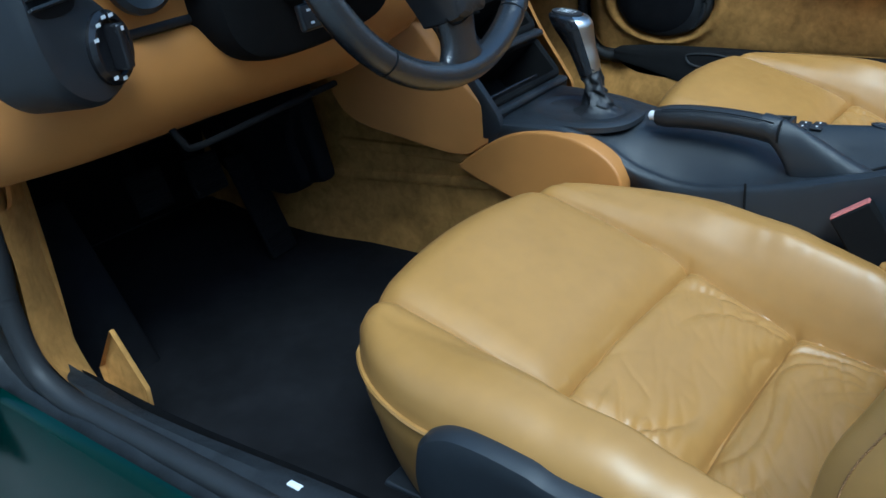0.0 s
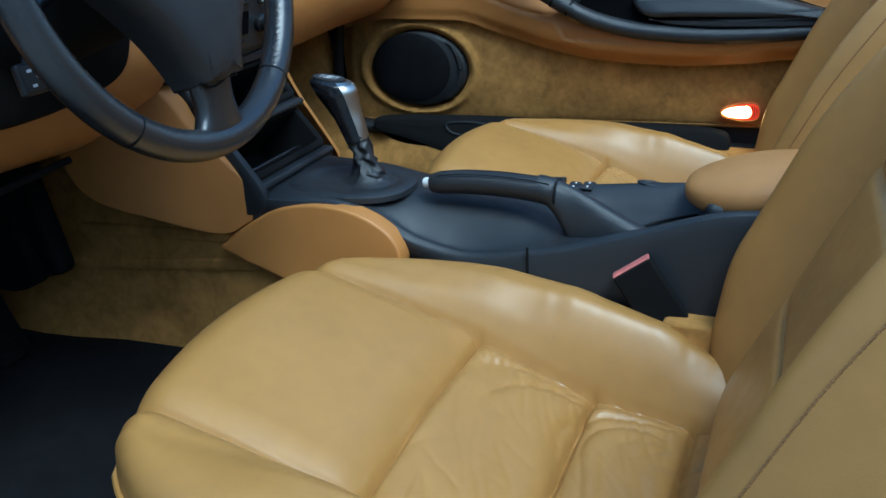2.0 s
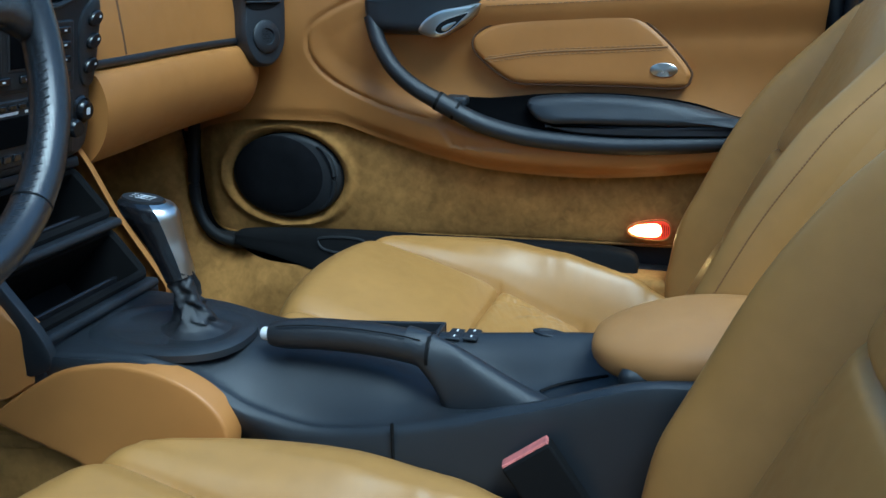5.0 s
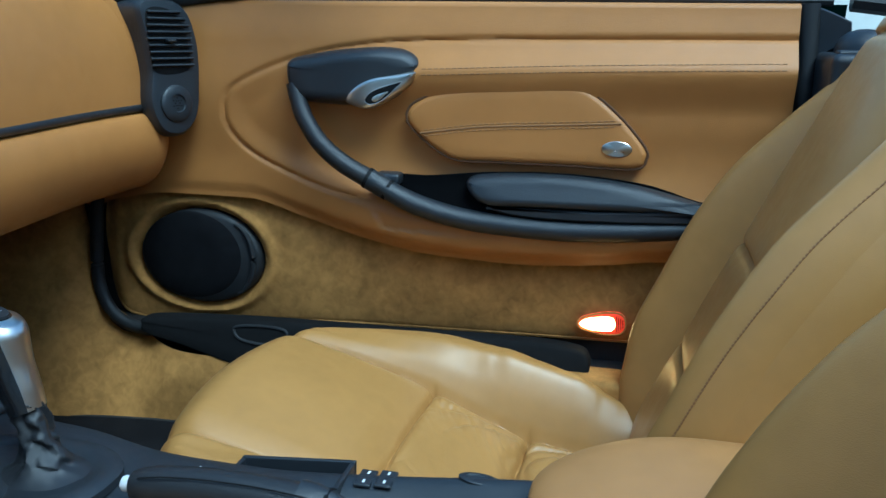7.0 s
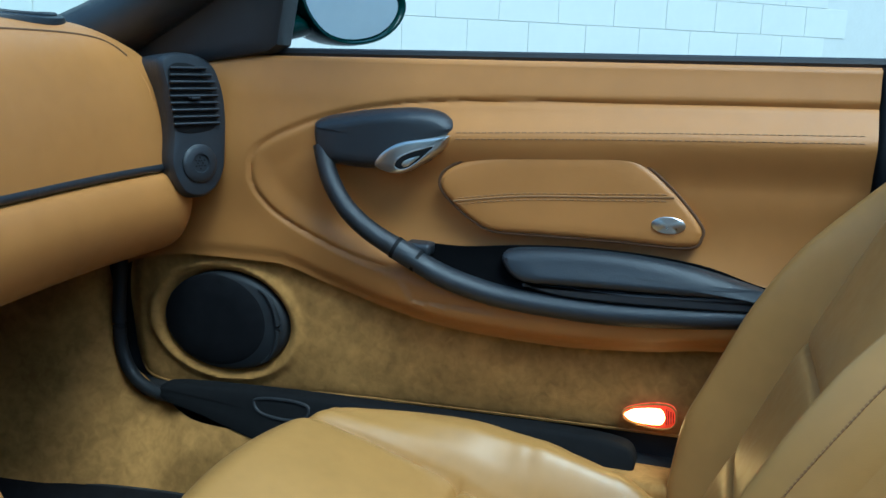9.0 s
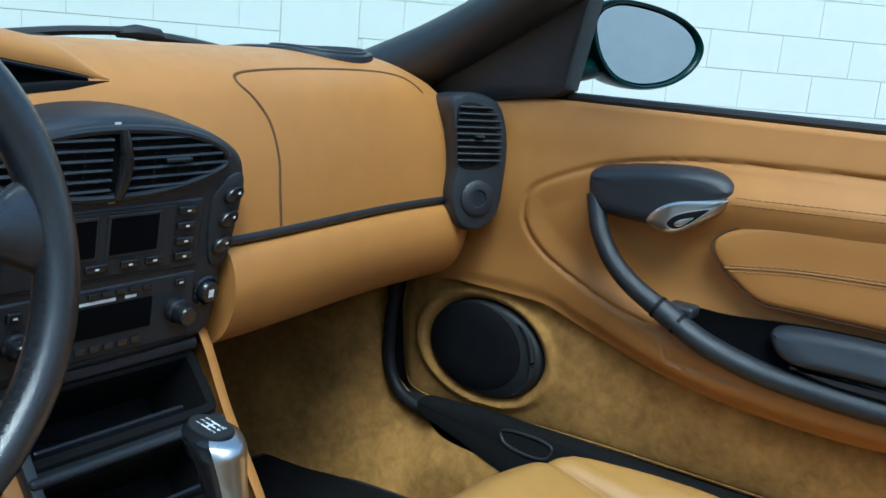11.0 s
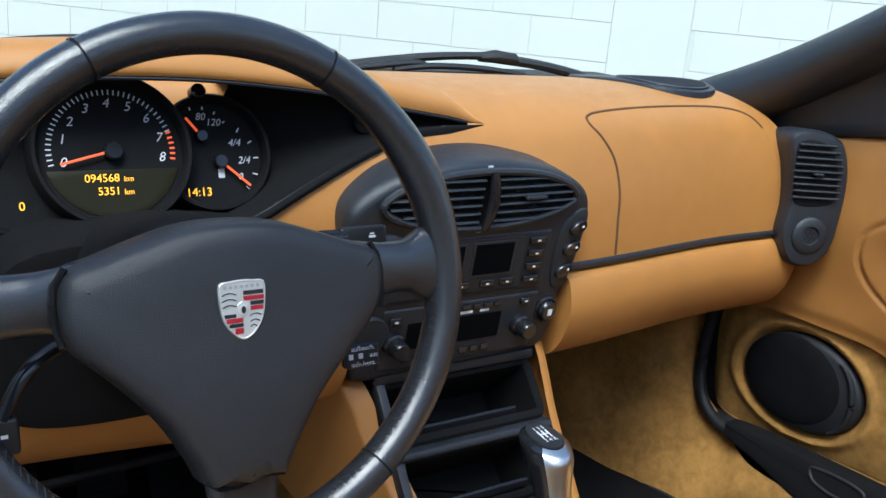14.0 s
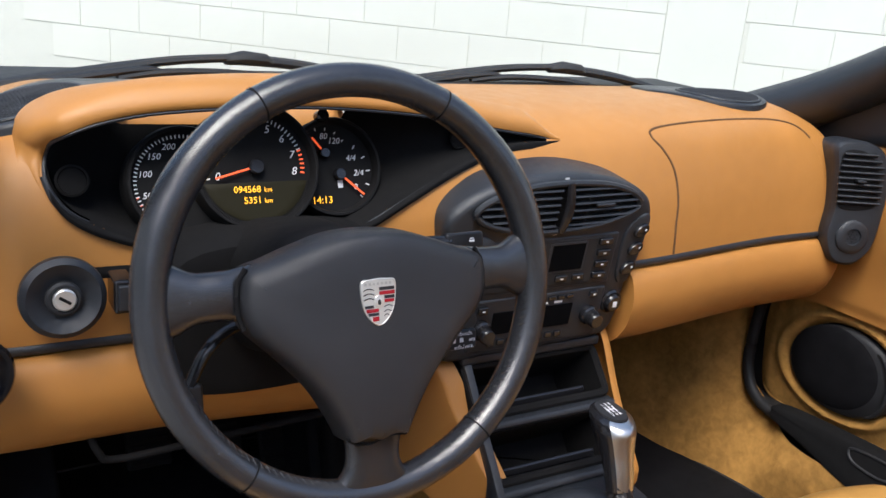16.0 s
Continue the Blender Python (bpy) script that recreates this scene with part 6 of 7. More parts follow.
for s in (-1, 1):
    for row in (0.0, 0.010):
        for k in range(16):
            a0 = 0.52 + 0.03 * k
            q0, q1 = (back_point(s * a, 0.765 + row + 0.05 * (1 - (a - 0.5) * 2)) for a in (a0, a0 + 0.018))
            part("stitch", sweep([q0, q1], 0.0010, 4), STITCH, seat)
rows = [[bp[j][i] + Vector((0, -0.115 - 0.03 * math.cos(As[i] * 1.57), 0)) for i in range(0, len(As), 3)] + [bp[j][-1] + Vector((-0.02, -0.115, 0))] for j in range(0, len(zs), 4)]
part("back_shell", grid(rows), BLACK, seat, "black plastic rear shell")
part("back_top", grid([[bp[-1][i] + Vector((0, -0.13 * t, 0.006 * math.sin(3.14 * t))) for i in range(0, len(As), 3)] for t in np.linspace(0, 1, 6)]), SEAT, seat)
seat.location = (-0.308, 0, 0)
copy_thing(seat, Matrix.Translation((0.380, 0, 0)))


# ---- footwells, sills, windscreen frame ----
tun = []
for y in np.linspace(-0.75, 1.0, 60):
    w = 0.066 + 0.030 * step(0.05, 0.20, y) + 0.035 * step(0.50, 0.80, y)
    fl = 0.010 + 0.022 * step(0.40, 0.85, y)
    h = line_table([(-0.75, 0.31), (0.0, 0.31), (0.22, 0.34), (0.45, 0.42), (0.65, 0.47), (1.0, 0.52)], y)
    tun.append([Vector((CX + a, y, z)) for a, z in ((-w - fl, 0.18), (-w - fl * 0.6, 0.22), (-w - fl * 0.25, 0.28), (-w, h - 0.02), (-w + 0.02, h), (0, h), (w - 0.02, h), (w, h - 0.02), (w + fl * 0.25, 0.28), (w + fl * 0.6, 0.22), (w + fl, 0.18))])
t_ob = part("tunnel", grid(tun), CARPET, kind="structure")
tagged(t_ob, "tan carpet over the centre tunnel", "tunnel")
for fold in ([(0.62, 0.362), (0.50, 0.365), (0.37, 0.372)], [(0.68, 0.310), (0.62, 0.308), (0.50, 0.317), (0.32, 0.338)]):
    f_ob = part("tunnel_carpet_fold", sweep(spline([(CX - 0.066 - 0.030 * step(0.05, 0.20, y) - 0.035 * step(0.50, 0.80, y) - 0.001, y, z) for y, z in fold], 6), [0.001] + [0.006] * (6 * (len(fold) - 1) - 1) + [0.001], 8, flat=1.6), CARPET, kind="structure")
    tagged(f_ob, "soft fold in the tan tunnel carpet", "tunnel")
c_ob = part("tunnel_side", rbox((-0.084, -0.60, 0.18), (-0.050, -0.195, 0.345), 0.006), CARPET, kind="structure")
tagged(c_ob, "tan carpet on the tunnel side beside the seat", "tunnel")
# bulkhead takes the floor mats' near-black instead of the cabin's tan
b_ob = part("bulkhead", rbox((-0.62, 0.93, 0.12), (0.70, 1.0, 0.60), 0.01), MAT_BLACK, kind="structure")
tagged(b_ob, "near-black bulkhead at the end of the footwells", "bulkhead")
r_ob = part("rear_bulkhead", rbox((-0.62, -0.86, 0.12), (0.70, -0.76, 0.62), 0.02), CARPET, kind="structure")
tagged(r_ob, "tan carpeted wall behind the seats", "bulkhead")
for s in (-1, 1):
    if s > 0:
        XB = [(-0.75, 0.615), (0.35, 0.618), (0.47, 0.610), (0.70, 0.545), (0.95, 0.47)]
        XT = [(-0.75, 0.622), (0.42, 0.624), (0.55, 0.678), (0.75, 0.62), (0.95, 0.53)]
        ZT = [(-0.75, 0.300), (0.38, 0.304), (0.50, 0.320), (0.575, 0.36), (0.60, 0.50), (0.62, 0.60), (0.95, 0.60)]
        k_ob = part("kick_panel", grid([[Vector((line_table(XB, y) + (line_table(XT, y) - line_table(XB, y)) * t - 0.008 * math.sin(3.14 * t) + 0.002 * noise.noise(Vector((y * 9, t * 4, 1))), y, 0.18 + (line_table(ZT, y) - 0.18) * t)) for y in np.linspace(-0.75, 0.95, 110)] for t in np.linspace(0, 1, 22)]), CARPET, kind="structure")
    else:
        k_ob = part("kick_panel", grid([[Vector((-0.628 + 0.006 * math.sin(3.14 * t) + 0.04 * step(0.60, 0.9, y), y, 0.18 + 0.42 * t)) for y in np.linspace(0.548, 0.95, 24)] for t in np.linspace(0, 1, 12)]), CARPET, kind="structure")
        OUT = spline([(-0.683, 0.49, 0.62), (-0.685, 0.500, 0.491), (-0.685, 0.498, 0.441), (-0.685, 0.505, 0.355), (-0.685, 0.474, 0.322), (-0.682, 0.425, 0.306)], 6)
        INN = spline([(-0.625, 0.555, 0.60), (-0.625, 0.558, 0.455), (-0.625, 0.553, 0.384), (-0.625, 0.543, 0.311), (-0.628, 0.508, 0.270), (-0.632, 0.465, 0.262)], 6)
        p_ob = part("post_carpet", grid([[a.lerp(b, t) + Vector((-0.010, -0.010, 0)) * math.sin(3.14 * t) for a, b in zip(OUT, INN)] for t in np.linspace(0, 1, 10)]), CARPET, kind="structure")
        tagged(p_ob, "tan carpet wrapped round the door post foot", "kick panel")
        flap = part("carpet_flap", pad([(0.462, 0.348), (0.505, 0.285), (0.500, 0.250), (0.42, 0.250), (0.418, 0.285)], lambda u, v, h: Vector((-0.622 + h, u, v)), [(0, 0), (0.001, 0.003), (0.003, 0.004)], back=-0.003), CARPET, kind="structure")
        tagged(flap, "small tan carpet corner beside the sill", "kick panel")
    tagged(k_ob, "tan carpeted side wall of the footwell", "kick panel")
    sr = []
    for y in np.linspace(-0.75, 0.62 if s < 0 else 0.46, 50):
        up = 0.20 * step(0.50, 0.70, y) * (0.0 if s > 0 else 1.0)
        sec = [(0.604, 0.285), (0.605, 0.288), (0.606, 0.292 + 0.02 * step(0.3, 0.6, y)), (0.618, 0.304), (0.650, 0.310), (0.668, 0.306), (0.690, 0.300), (0.712, 0.305), (0.728, 0.297), (0.738, 0.27), (0.742, 0.16)]
        sr.append([Vector((CX + s * (a - 0.012 if s > 0 else 0.752 - (0.742 - a) * (0.64 - 0.16 * step(0.05, 0.37, y))), y, z + up * (step(0.63, 0.70, a)) - (0.06 * step(0.34, 0.46, y) if s > 0 else 0.0))) for a, z in sec])
    sill = thing("door_sill", (CX + s * 0.66, 0, 0.16), "scuffed black sill trim below the door opening", "door sill", "door sills")
    part("cover", grid(sr), SILL, sill)
    if s > 0:
        part("sill_box", rbox((0.664, -0.75, 0.12), (0.704, 0.62, 0.335), 0.004), RUBBER, sill)
    if s < 0:
        part("inner_carpet", grid([[Vector((CX - (0.656 + 0.016 * step(0.05, 0.37, y) + 0.006 * t), y, 0.180 + 0.118 * t)) for y in np.linspace(-0.75, 0.50, 30)] for t in np.linspace(0, 1, 6)]), MAT_BLACK, sill)
sc_ob = part("sill_carpet", rbox((0.600, -0.60, 0.20), (0.668, -0.160, 0.338), 0.010, 3), CARPET, kind="structure")
tagged(sc_ob, "tan carpet on the sill beside the seat", "sill carpet")
clip = thing("sill_clip", (-0.663, 0.142, 0.306), "small silver clip mark on the sill", "clip")
part("mark", rbox((-0.669, 0.134, 0.3060), (-0.662, 0.150, 0.3105), 0.001, 1), WHITE, clip)

# Door seals that run up the front of each opening
for s in (-1, 1):
    seal = thing("door_seal", (CX + s * 0.65, 0.55, 0.31), "black rubber door seal round the opening", "door seal", "door seals")
    if s > 0:
        pts_s = [(0.655, 0.44, 0.326), (0.657, 0.490, 0.324), (0.658, 0.530, 0.330), (0.659, 0.560, 0.350), (0.660, 0.577, 0.385), (0.660, 0.580, 0.43), (0.660, 0.577, 0.48), (0.660, 0.571, 0.54), (0.660, 0.566, 0.64)]
    else:
        pts_s = [(-0.695, -0.60, 0.302), (-0.695, 0.20, 0.304), (-0.695, 0.38, 0.302), (-0.698, 0.445, 0.308), (-0.700, 0.490, 0.333), (-0.700, 0.508, 0.40), (-0.697, 0.505, 0.47), (-0.705, 0.50, 0.56), (-0.716, 0.485, 0.66), (-0.722, 0.46, 0.84)]
    part("tube", sweep(spline(pts_s, 8), 0.013 if s < 0 else 0.0105, 10), RUBBER, seal)
    if s > 0:
        part("trim_cover", pad([(p.x, p.y) for p in spline([(0.494, 0.338, 0), (0.475, 0.352, 0), (0.30, 0.362, 0), (0.10, 0.366, 0), (-0.15, 0.370, 0), (-0.205, 0.352, 0), (-0.185, 0.305, 0), (-0.12, 0.280, 0), (0.0, 0.272, 0), (0.20, 0.276, 0), (0.325, 0.294, 0), (0.42, 0.315, 0), (0.482, 0.326, 0)], 6, True)], lambda u, v, h: Vector((0.618 + 0.35 * (v - 0.28) - h, u, v)), [(0, 0), (0.002, 0.004), (0.006, 0.006)], back=-0.02), MATTE, seal, "black plastic sill cover")
        hol = [(p.x, p.y) for p in spline([(0.335, 0.352, 0), (0.325, 0.333, 0), (0.28, 0.328, 0), (0.25, 0.335, 0), (0.25, 0.354, 0), (0.29, 0.358, 0)], 5, True)]
        part("finger_hollow", pad(hol, lambda u, v, h: Vector((0.618 + 0.35 * (v - 0.28) - 0.006 - h, u, v)), [(0, 0), (0.001, 0.0025), (0.003, 0.0025), (0.005, -0.002)]), RUBBER, seal, "rounded finger hollow")

# green body outside the driver's sill
body = thing("convertible", (-0.75, 0.2, 0.20), "dark green metallic painted body side", "car body")
rows = []
for a, z in ((0.752, 0.304), (0.757, 0.301), (0.764, 0.288), (0.769, 0.26), (0.772, 0.20), (0.772, 0.12)):
    rows.append([Vector((CX - a, y, z)) for y in np.linspace(-0.9, 0.58, 30)] + [Vector((CX - a - 0.03 * t, 0.58 + 0.30 * t, z + 0.62 * t ** 2.2)) for t in np.linspace(0.05, 1, 20)])
part("rocker_panel", grid(rows), PAINT, body, "dark green sill panel")
fender = []
for t in np.linspace(0, 1, 16):
    fender.append([Vector((CX - 0.70 - 0.14 * math.sin(1.57 * t), y, 0.86 - 0.72 * t - 0.10 * (y - 0.6))) for y in np.linspace(0.63, 1.9, 24)])
part("front_wing", grid(fender), PAINT, body, "dark green front wing")
part("bonnet", grid([[Vector((CX + x, y, 0.84 - 0.16 * (y - 0.95) ** 1.3 - 0.05 * (x / 0.7) ** 2 + 0.03 * step(0.35, 0.6, abs(x)))) for x in np.linspace(-0.72, 0.72, 30)] for y in np.linspace(0.955, 2.2, 30)]), PAINT, body, "dark green bonnet")
rear = []
for y in np.linspace(-0.87, -1.85, 18):
    k = (-0.87 - y) / 0.98
    w, h = 0.76 - 0.10 * k ** 2.5, 0.86 - 0.10 * k - 0.22 * k ** 5
    rear.append([Vector((CX + w * math.copysign(abs(math.cos(a)) ** 0.45, math.cos(a)), y, 0.22 + (h - 0.22) * max(0.0, math.sin(a)) ** 0.5)) for a in np.linspace(0, math.pi, 30)])
part("rear_body", grid(rear), PAINT, body, "dark green tail")
part("cowl", rbox((-0.66, 0.87, 0.815), (0.72, 1.0, 0.848), 0.006), RUBBER, body, "black cowl panel")

# Windscreen pillar, screen and corner triangle
ws = thing("windscreen", (CX, 0.85, 0.85), "raked windscreen in a black-trimmed frame", "windscreen")
for s in (-1, 1):
    o = 0.0 if s > 0 else 0.055
    pa = spline([(CX + s * (0.600 + o), 0.720, 0.800), (CX + s * (0.632 + o), 0.545, 0.880), (CX + s * (0.628 + o), 0.40, 0.955), (CX + s * (0.590 + o), 0.20, 1.065), (CX + s * (0.53 + 0.3 * o), 0.06, 1.14)], 8)
    part("pillar", sweep(pa, [0.056 - 0.020 * i / len(pa) for i in range(len(pa))], 16, flat=0.85), BLACK, ws, "black windscreen pillar")
top_b = [Vector((CX + 0.52 * math.cos(a), 0.06 + 0.03 * math.sin(a), 1.14)) for a in np.linspace(0, math.pi, 16)]
part("header", sweep(top_b, 0.022, 12), BLACK, ws, "black header rail")
edges = []
for s in (-1, 1):
    o = 0.0 if s > 0 else 0.055
    edges.append(spline([(CX + s * (0.600 + o), 0.720, 0.800), (CX + s * (0.632 + o), 0.545, 0.880), (CX + s * (0.628 + o), 0.40, 0.955), (CX + s * (0.590 + o), 0.20, 1.065), (CX + s * (0.53 + 0.3 * o), 0.06, 1.14)], 4))
glass = []
for i, (a, b) in enumerate(zip(*edges)):
    t = i / (len(edges[0]) - 1)
    glass.append([a.lerp(b, (u + 1) / 2) + Vector((0, 0.19 * (1 - 0.83 * t), 0.048 * (1 - t))) * (1 - u * u) for u in np.linspace(-1, 1, 24)])
g_ob = part("glass", grid(glass), GLASS, ws, "clear windscreen glass")
g_ob.visible_shadow = False
tri_o = [(0.60, 0.80), (0.475, 0.815), (0.33, 0.840), (0.315, 0.850), (0.285, 0.985), (0.40, 1.0), (0.47, 0.95), (0.60, 0.87)]
tri = thing("mirror_triangle", (0.68, 0.38, 0.84), "matt black corner trim at the base of the pillar", "trim panel")
part("panel", pad(tri_o, lambda u, v, h: Vector((0.684 - h - 0.05 * (v - 0.84) * 1.2, u, v)), [(0, 0), (0.002, 0.008), (0.008, 0.012)], back=-0.03), BLACK, tri)

# Door mirror
mir = thing("door_mirror", (0.86, 0.33, 0.86), "dark green door mirror with an oval glass", "door mirror")
MM = basis((0.880, 0.305, 0.922), (0.90, -0.43, -0.04), (0.0, 0.10, 1))
GLASS_O = [(p.x, p.y) for p in spline([(-0.0900, 0.026, 0), (-0.0730, 0.0455, 0), (-0.0354, 0.0545, 0), (0.0317, 0.0500, 0), (0.0830, 0.0340, 0), (0.1085, 0.0067, 0), (0.0960, -0.0245, 0), (0.0573, -0.0500, 0), (0.0019, -0.0610, 0), (-0.0433, -0.0535, 0), (-0.0720, -0.0300, 0), (-0.0870, 0.0, 0)], 5, True)]
MID = Vector((0.008, -0.002))


def shell_place(u, v, h):
    k = math.sqrt(max(0.0, 1 - min(1.0, -h / 0.13) ** 2)) if h < 0 else 1.0
    q = MID + (Vector((u, v)) - MID) * (1.13 * k)
    return MM @ Vector((q.x, q.y, h))


rings_m = [[shell_place(u, v, h) for u, v in GLASS_O] for h in (-0.128, -0.12, -0.105, -0.08, -0.05, -0.025, -0.008, 0.004)]
rings_m += [[MM @ Vector((*(MID + (Vector(p) - MID) * f), h)) for p in GLASS_O] for f, h in ((1.10, 0.009), (1.05, 0.009), (1.01, 0.004), (1.0, -0.001), (0.5, -0.001))]
part("housing", loft(rings_m), PAINT, mir, "glossy dark green shell", angle=60)
part("mirror_glass", pad(GLASS_O, lambda u, v, h: MM @ Vector((u, v, h)), [(0.001, 0.001), (0.002, 0.0022)]), MIRROR, mir, "oval mirror glass")
part("foot", sweep([Vector((0.70, 0.40, 0.858)), Vector((0.76, 0.375, 0.868)), Vector((0.83, 0.36, 0.885))], [0.026, 0.024, 0.03], 14, flat=0.7), PAINT, mir)

# Dark body sides behind the dash ends, and the deck behind the doors
for s in (-1, 1):
    part("inner_wing", rbox((CX + s * 0.70 - 0.012, 0.60, 0.10), (CX + s * 0.70 + 0.012, 1.02, 0.80), 0.004), RUBBER, body)
deck = thing("rear_side_trim", (0.66, -0.58, 0.60), "dark grey plastic trim behind the door with a rounded cap", "trim panel")
part("pillar_seal", sweep(spline([(0.692, -0.450, 0.845), (0.690, -0.452, 0.80), (0.686, -0.455, 0.72), (0.682, -0.460, 0.60)], 6), 0.013, 10), RUBBER, deck, "black upright door seal")
part("housing", rbox((0.56, -0.80, 0.50), (0.70, -0.462, 0.786), 0.010, 3), BLACK, deck)
part("housing_lip", rbox((0.575, -0.78, 0.783), (0.60, -0.470, 0.790), 0.003), BLACK, deck)
part("fin", pad([(-0.456, 0.780), (-0.449, 0.836), (-0.460, 0.842), (-0.478, 0.835), (-0.499, 0.824), (-0.501, 0.800), (-0.480, 0.787), (-0.470, 0.780)], lambda u, v, h: Vector((0.700 - h - 0.5 * max(0.0, -0.462 - u), u, v)), [(0, 0), (0.001, 0.010), (0.003, 0.013)], back=-0.01), BLACK, deck, "upright black plastic fin")
part("cap", lathe([(0, 0.0), (0.036, 0.0), (0.0355, 0.010), (0.031, 0.021), (0.021, 0.029), (0.010, 0.0325), (0, 0.033)], 32, Matrix.Translation((0.645, -0.512, 0.782))), BLACK, deck, "rounded grey cap")
part("hood_frame", sweep(spline([(0.70, -0.50, 0.850), (0.70, -0.60, 0.842), (0.70, -0.80, 0.84)], 5), 0.014, 8), RUBBER, deck, "folded black roof frame")
part("carpet_corner", rbox((0.60, -0.56, 0.40), (0.690, -0.458, 0.700), 0.008), CARPET, deck, "tan carpet corner")

# Wipers
def wiper(x0, name_label):
    w = thing("windscreen_wiper", (x0 + 0.4, 0.92, 0.85), name_label, "wiper", "wipers")

    def at(dx, z, out=0.0):
        x = x0 + dx
        return Vector((x, 0.925 + out - 0.085 * ((x - CX) / 0.66) ** 2, z))
    frame_line = spline([at(-0.06, 0.822), at(0.10, 0.843), at(0.22, 0.860), at(0.32, 0.872), at(0.41, 0.877)], 6)
    part("blade_frame", sweep(frame_line, [0.013 - 0.003 * i / len(frame_line) for i in range(len(frame_line))], 8, flat=0.62), RUBBER, w, "long black blade frame")
    part("claw", sweep(spline([at(0.06, 0.832, -0.012), at(0.16, 0.848, -0.014), at(0.27, 0.861, -0.012), at(0.30, 0.857, -0.010)], 5), 0.0080, 8, flat=0.7), RUBBER, w)
    part("claw", sweep(spline([at(0.24, 0.850, -0.014), at(0.31, 0.858, -0.016), at(0.40, 0.857, -0.014), at(0.48, 0.849, -0.010)], 5), 0.0075, 8, flat=0.7), RUBBER, w)
    part("joint_cap", sweep([at(0.40, 0.874), at(0.43, 0.877), at(0.465, 0.874), at(0.475, 0.869)], [0.010, 0.0150, 0.0135, 0.007], 10, flat=0.75), RUBBER, w, "black joint cover")
    part("arm", sweep(spline([at(0.44, 0.873, 0.012), at(0.52, 0.866, 0.014), at(0.60, 0.853, 0.018), at(0.66, 0.838, 0.022)], 5), 0.013, 8, flat=0.65), RUBBER, w)
    part("rubber", sweep(spline([at(0.0, 0.828, -0.020), at(0.2, 0.842, -0.020), at(0.4, 0.848, -0.020), at(0.56, 0.846, -0.018)], 6), 0.0042, 6), DARK, w, "black rubber blade")


wiper(-0.62, "black wiper arm and blade parked on the screen")
wiper(-0.03, "black wiper arm and blade parked on the screen")

# Floor mats, pedals, footrest
for x0, x1, y1 in ((-0.640, -0.070, 0.92), (0.155, 0.612, 0.735)):
    mt = thing("floor_mat", ((x0 + x1) / 2, 0.3, 0.187), "worn black carpet floor mat", "floor mat", "floor mats")
    ol = [(p.x, p.y) for p in spline([(x0, 0.05, 0), (x1, 0.05, 0), (x1, 0.42, 0), (x1 - 0.03, y1 - 0.12, 0), (x1 - 0.055, y1 - 0.03, 0), (x1 - 0.10, y1, 0), (x0 + 0.10, y1, 0), (x0 + 0.03, y1 - 0.08, 0), (x0, 0.4, 0)], 6, True)]
    part("carpet_sheet", pad(ol, lambda u, v, h: Vector((u, v, 0.187 + h + 0.12 * max(0, v - 0.66))), [(0, 0), (0.002, 0.006), (0.006, 0.008)]), MAT_BLACK, mt)
    part("binding", sweep([Vector((u, v, 0.191 + 0.12 * max(0, v - 0.66))) for u, v in ol], 0.004, 6, closed=True), RUBBER, mt)
for x, z, w in ((-0.385, 0.375, 0.030), (-0.285, 0.365, 0.030)):
    p = thing("pedal", (x, 0.70, z), "ribbed black rubber pedal", "pedal", "pedals")
    pm = basis((x, 0.70, z), (1, 0, 0), (0, 0.35, 1))
    part("pad", moved(rbox((-w, -0.03, -0.006), (w, 0.03, 0.006), 0.004), pm), MATTE, p)
    for k in range(5):
        part("rib", moved(rbox((-w + 0.004, -0.024 + 0.011 * k, 0.005), (w - 0.004, -0.019 + 0.011 * k, 0.009), 0.001, 1), pm), MATTE, p)
    part("arm", sweep([pm @ Vector((0, 0.01, -0.008)), Vector((x + 0.01, 0.80, z + 0.10)), Vector((x + 0.01, 0.86, z + 0.2))], 0.009, 8), DARK, p)
acc = thing("accelerator_pedal", (-0.22, 0.72, 0.25), "long black accelerator pedal", "pedal")
pm = basis((-0.19, 0.70, 0.28), (1, 0, 0.05), (0, 0.40, 1))
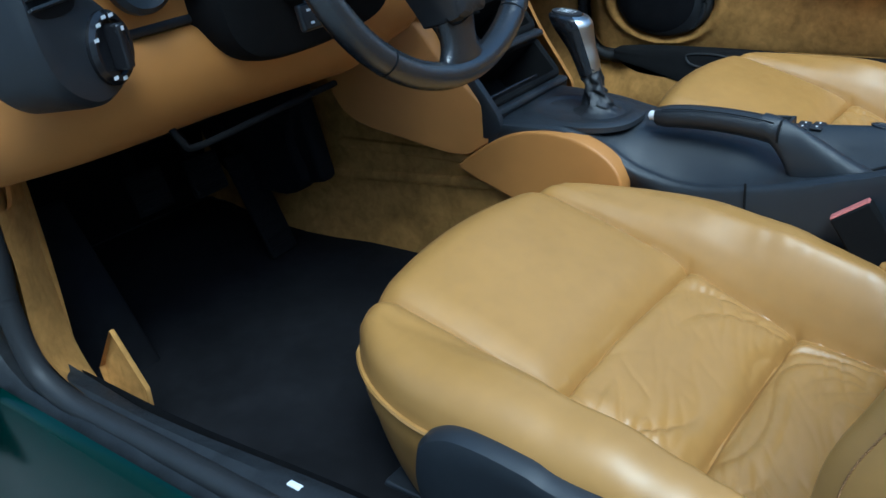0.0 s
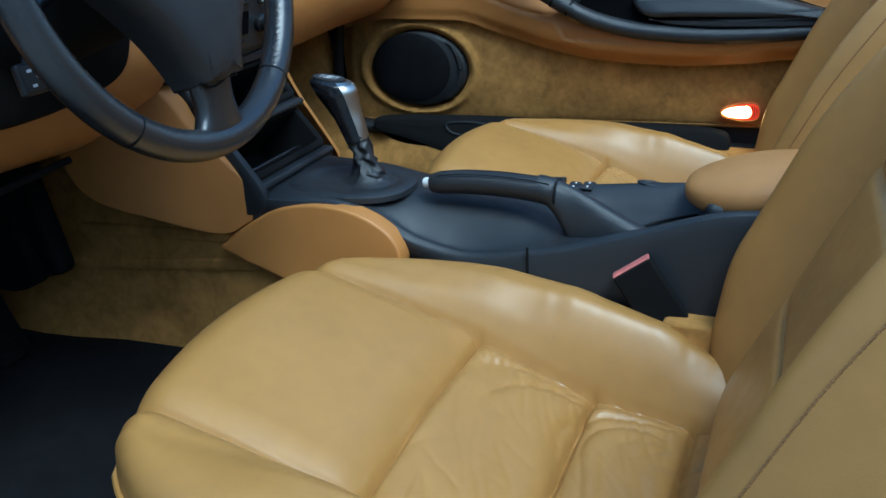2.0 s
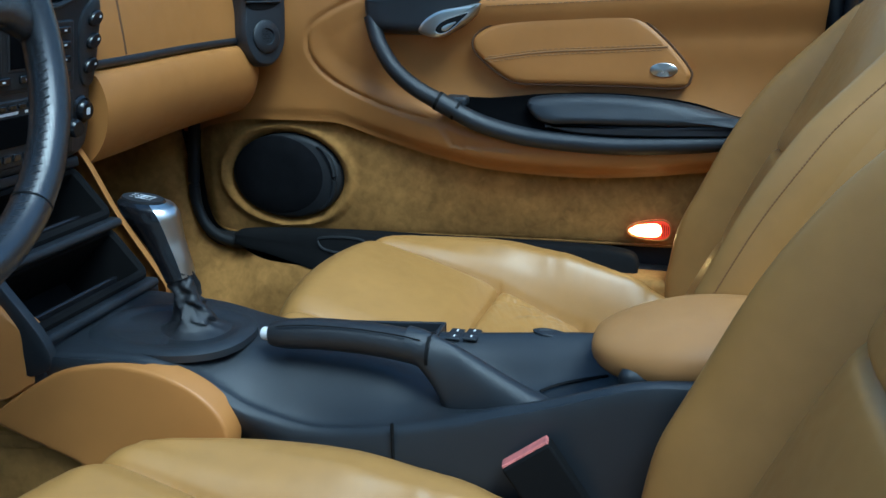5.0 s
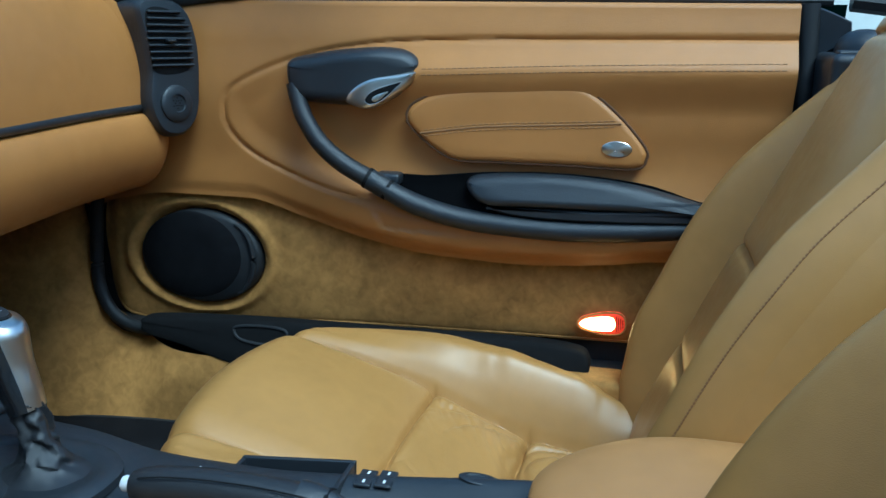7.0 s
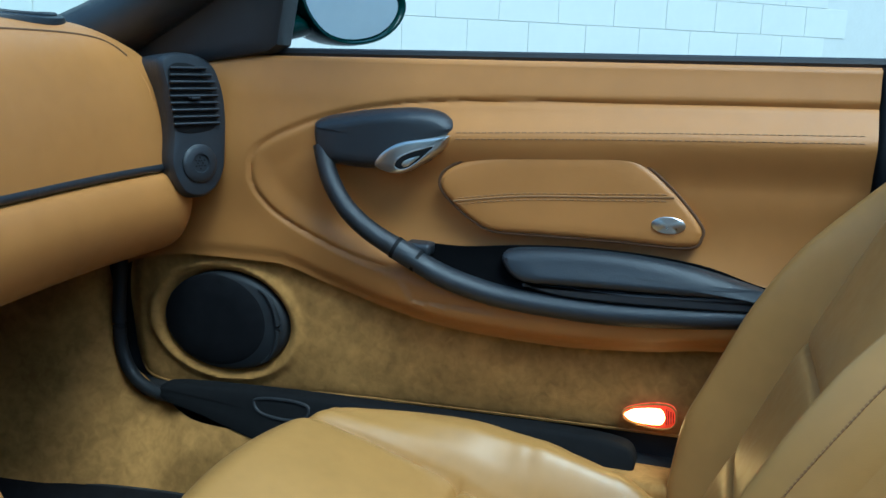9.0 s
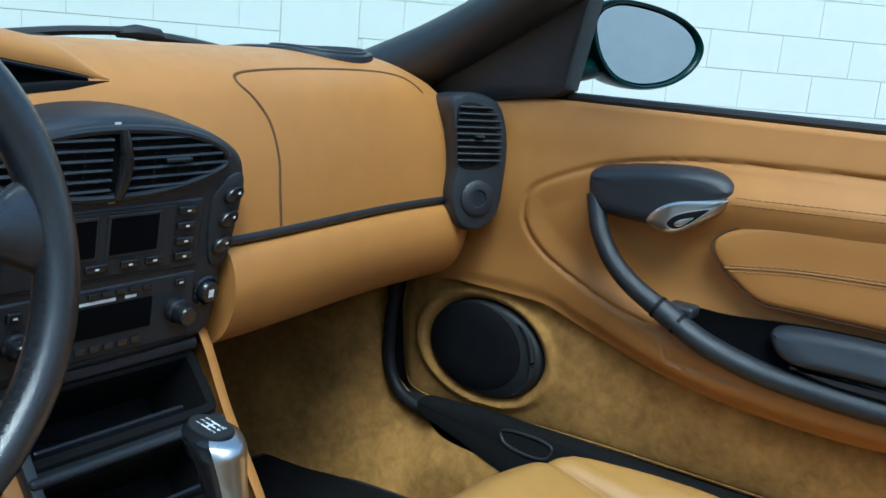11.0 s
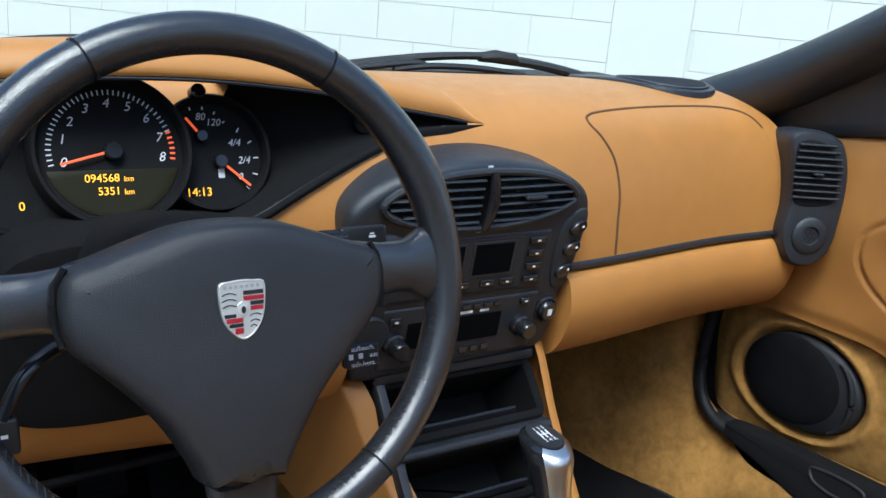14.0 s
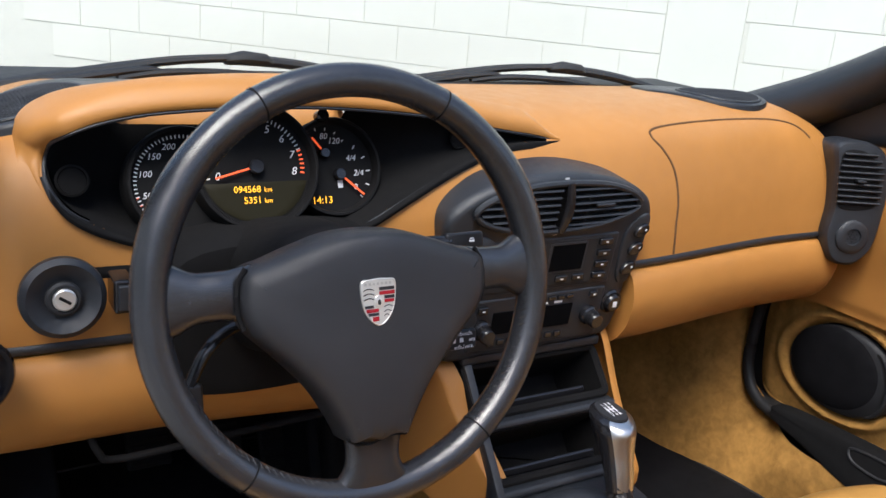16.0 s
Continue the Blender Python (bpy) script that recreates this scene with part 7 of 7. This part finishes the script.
part("pad", moved(rbox((-0.028, -0.09, -0.006), (0.028, 0.09, 0.006), 0.005), pm), MATTE, acc)
for k in range(9):
    part("rib", moved(rbox((-0.024, -0.080 + 0.018 * k, 0.005), (0.024, -0.072 + 0.018 * k, 0.009), 0.001, 1), pm), MATTE, acc)
part("arm", sweep([pm @ Vector((0, 0.06, -0.008)), Vector((-0.185, 0.80, 0.44)), Vector((-0.185, 0.88, 0.52))], 0.008, 8), MATTE, acc)
shroud_p = thing("pedal_cover", (-0.17, 0.70, 0.33), "angular black plastic cover beside the tunnel", "cover")
part("shell", moved(rbox((-0.02, -0.06, -0.07), (0.015, 0.10, 0.12), 0.012, 3), basis((-0.150, 0.70, 0.36), (1, 0, 0), (0, 0.25, 1))), MATTE, shroud_p)
part("skirt", pad([(p.x, p.y) for p in spline([(0.60, 0.50, 0), (0.62, 0.40, 0), (0.60, 0.335, 0), (0.66, 0.300, 0), (0.80, 0.33, 0), (0.84, 0.50, 0)], 6, True)], lambda u, v, h: Vector((-0.172 - h, u, v)), [(0, 0), (0.002, 0.008), (0.006, 0.012)], back=-0.02), MAT_BLACK, shroud_p, "black felt skirt")
rest = thing("footrest", (-0.55, 0.74, 0.28), "black carpeted footrest on the side wall", "footrest")
part("pad", moved(rbox((-0.055, -0.14, -0.012), (0.045, 0.12, 0.012), 0.008, 3), basis((-0.545, 0.66, 0.30), (1, 0, 0.05), (0, 0.55, 1))), MAT_BLACK, rest)

# block courses of the wall
for row in range(18):
    z0 = 0.02 + 0.24 * row - 0.12
    for col in range(-9, 14):
        s0 = col * 0.49 + (0.245 if row % 2 else 0.0) - 0.245
        if s0 + 0.49 < -4.6 or s0 > 7.2 or z0 > 2.2 or z0 < -0.01:
            continue
        lo, hi = s0 + 0.0022, s0 + 0.4878
        if hi > 0.0 and lo < 0.465:
            if lo < -0.05:
                hi = -0.003
            elif hi > 0.515:
                lo = 0.468
            else:
                continue
        part("block", moved(rbox((lo, z0 + 0.0022, -0.02), (hi, z0 + 0.2378, 0.0), 0.0015, 1), wall_m), WALL_M, wall)
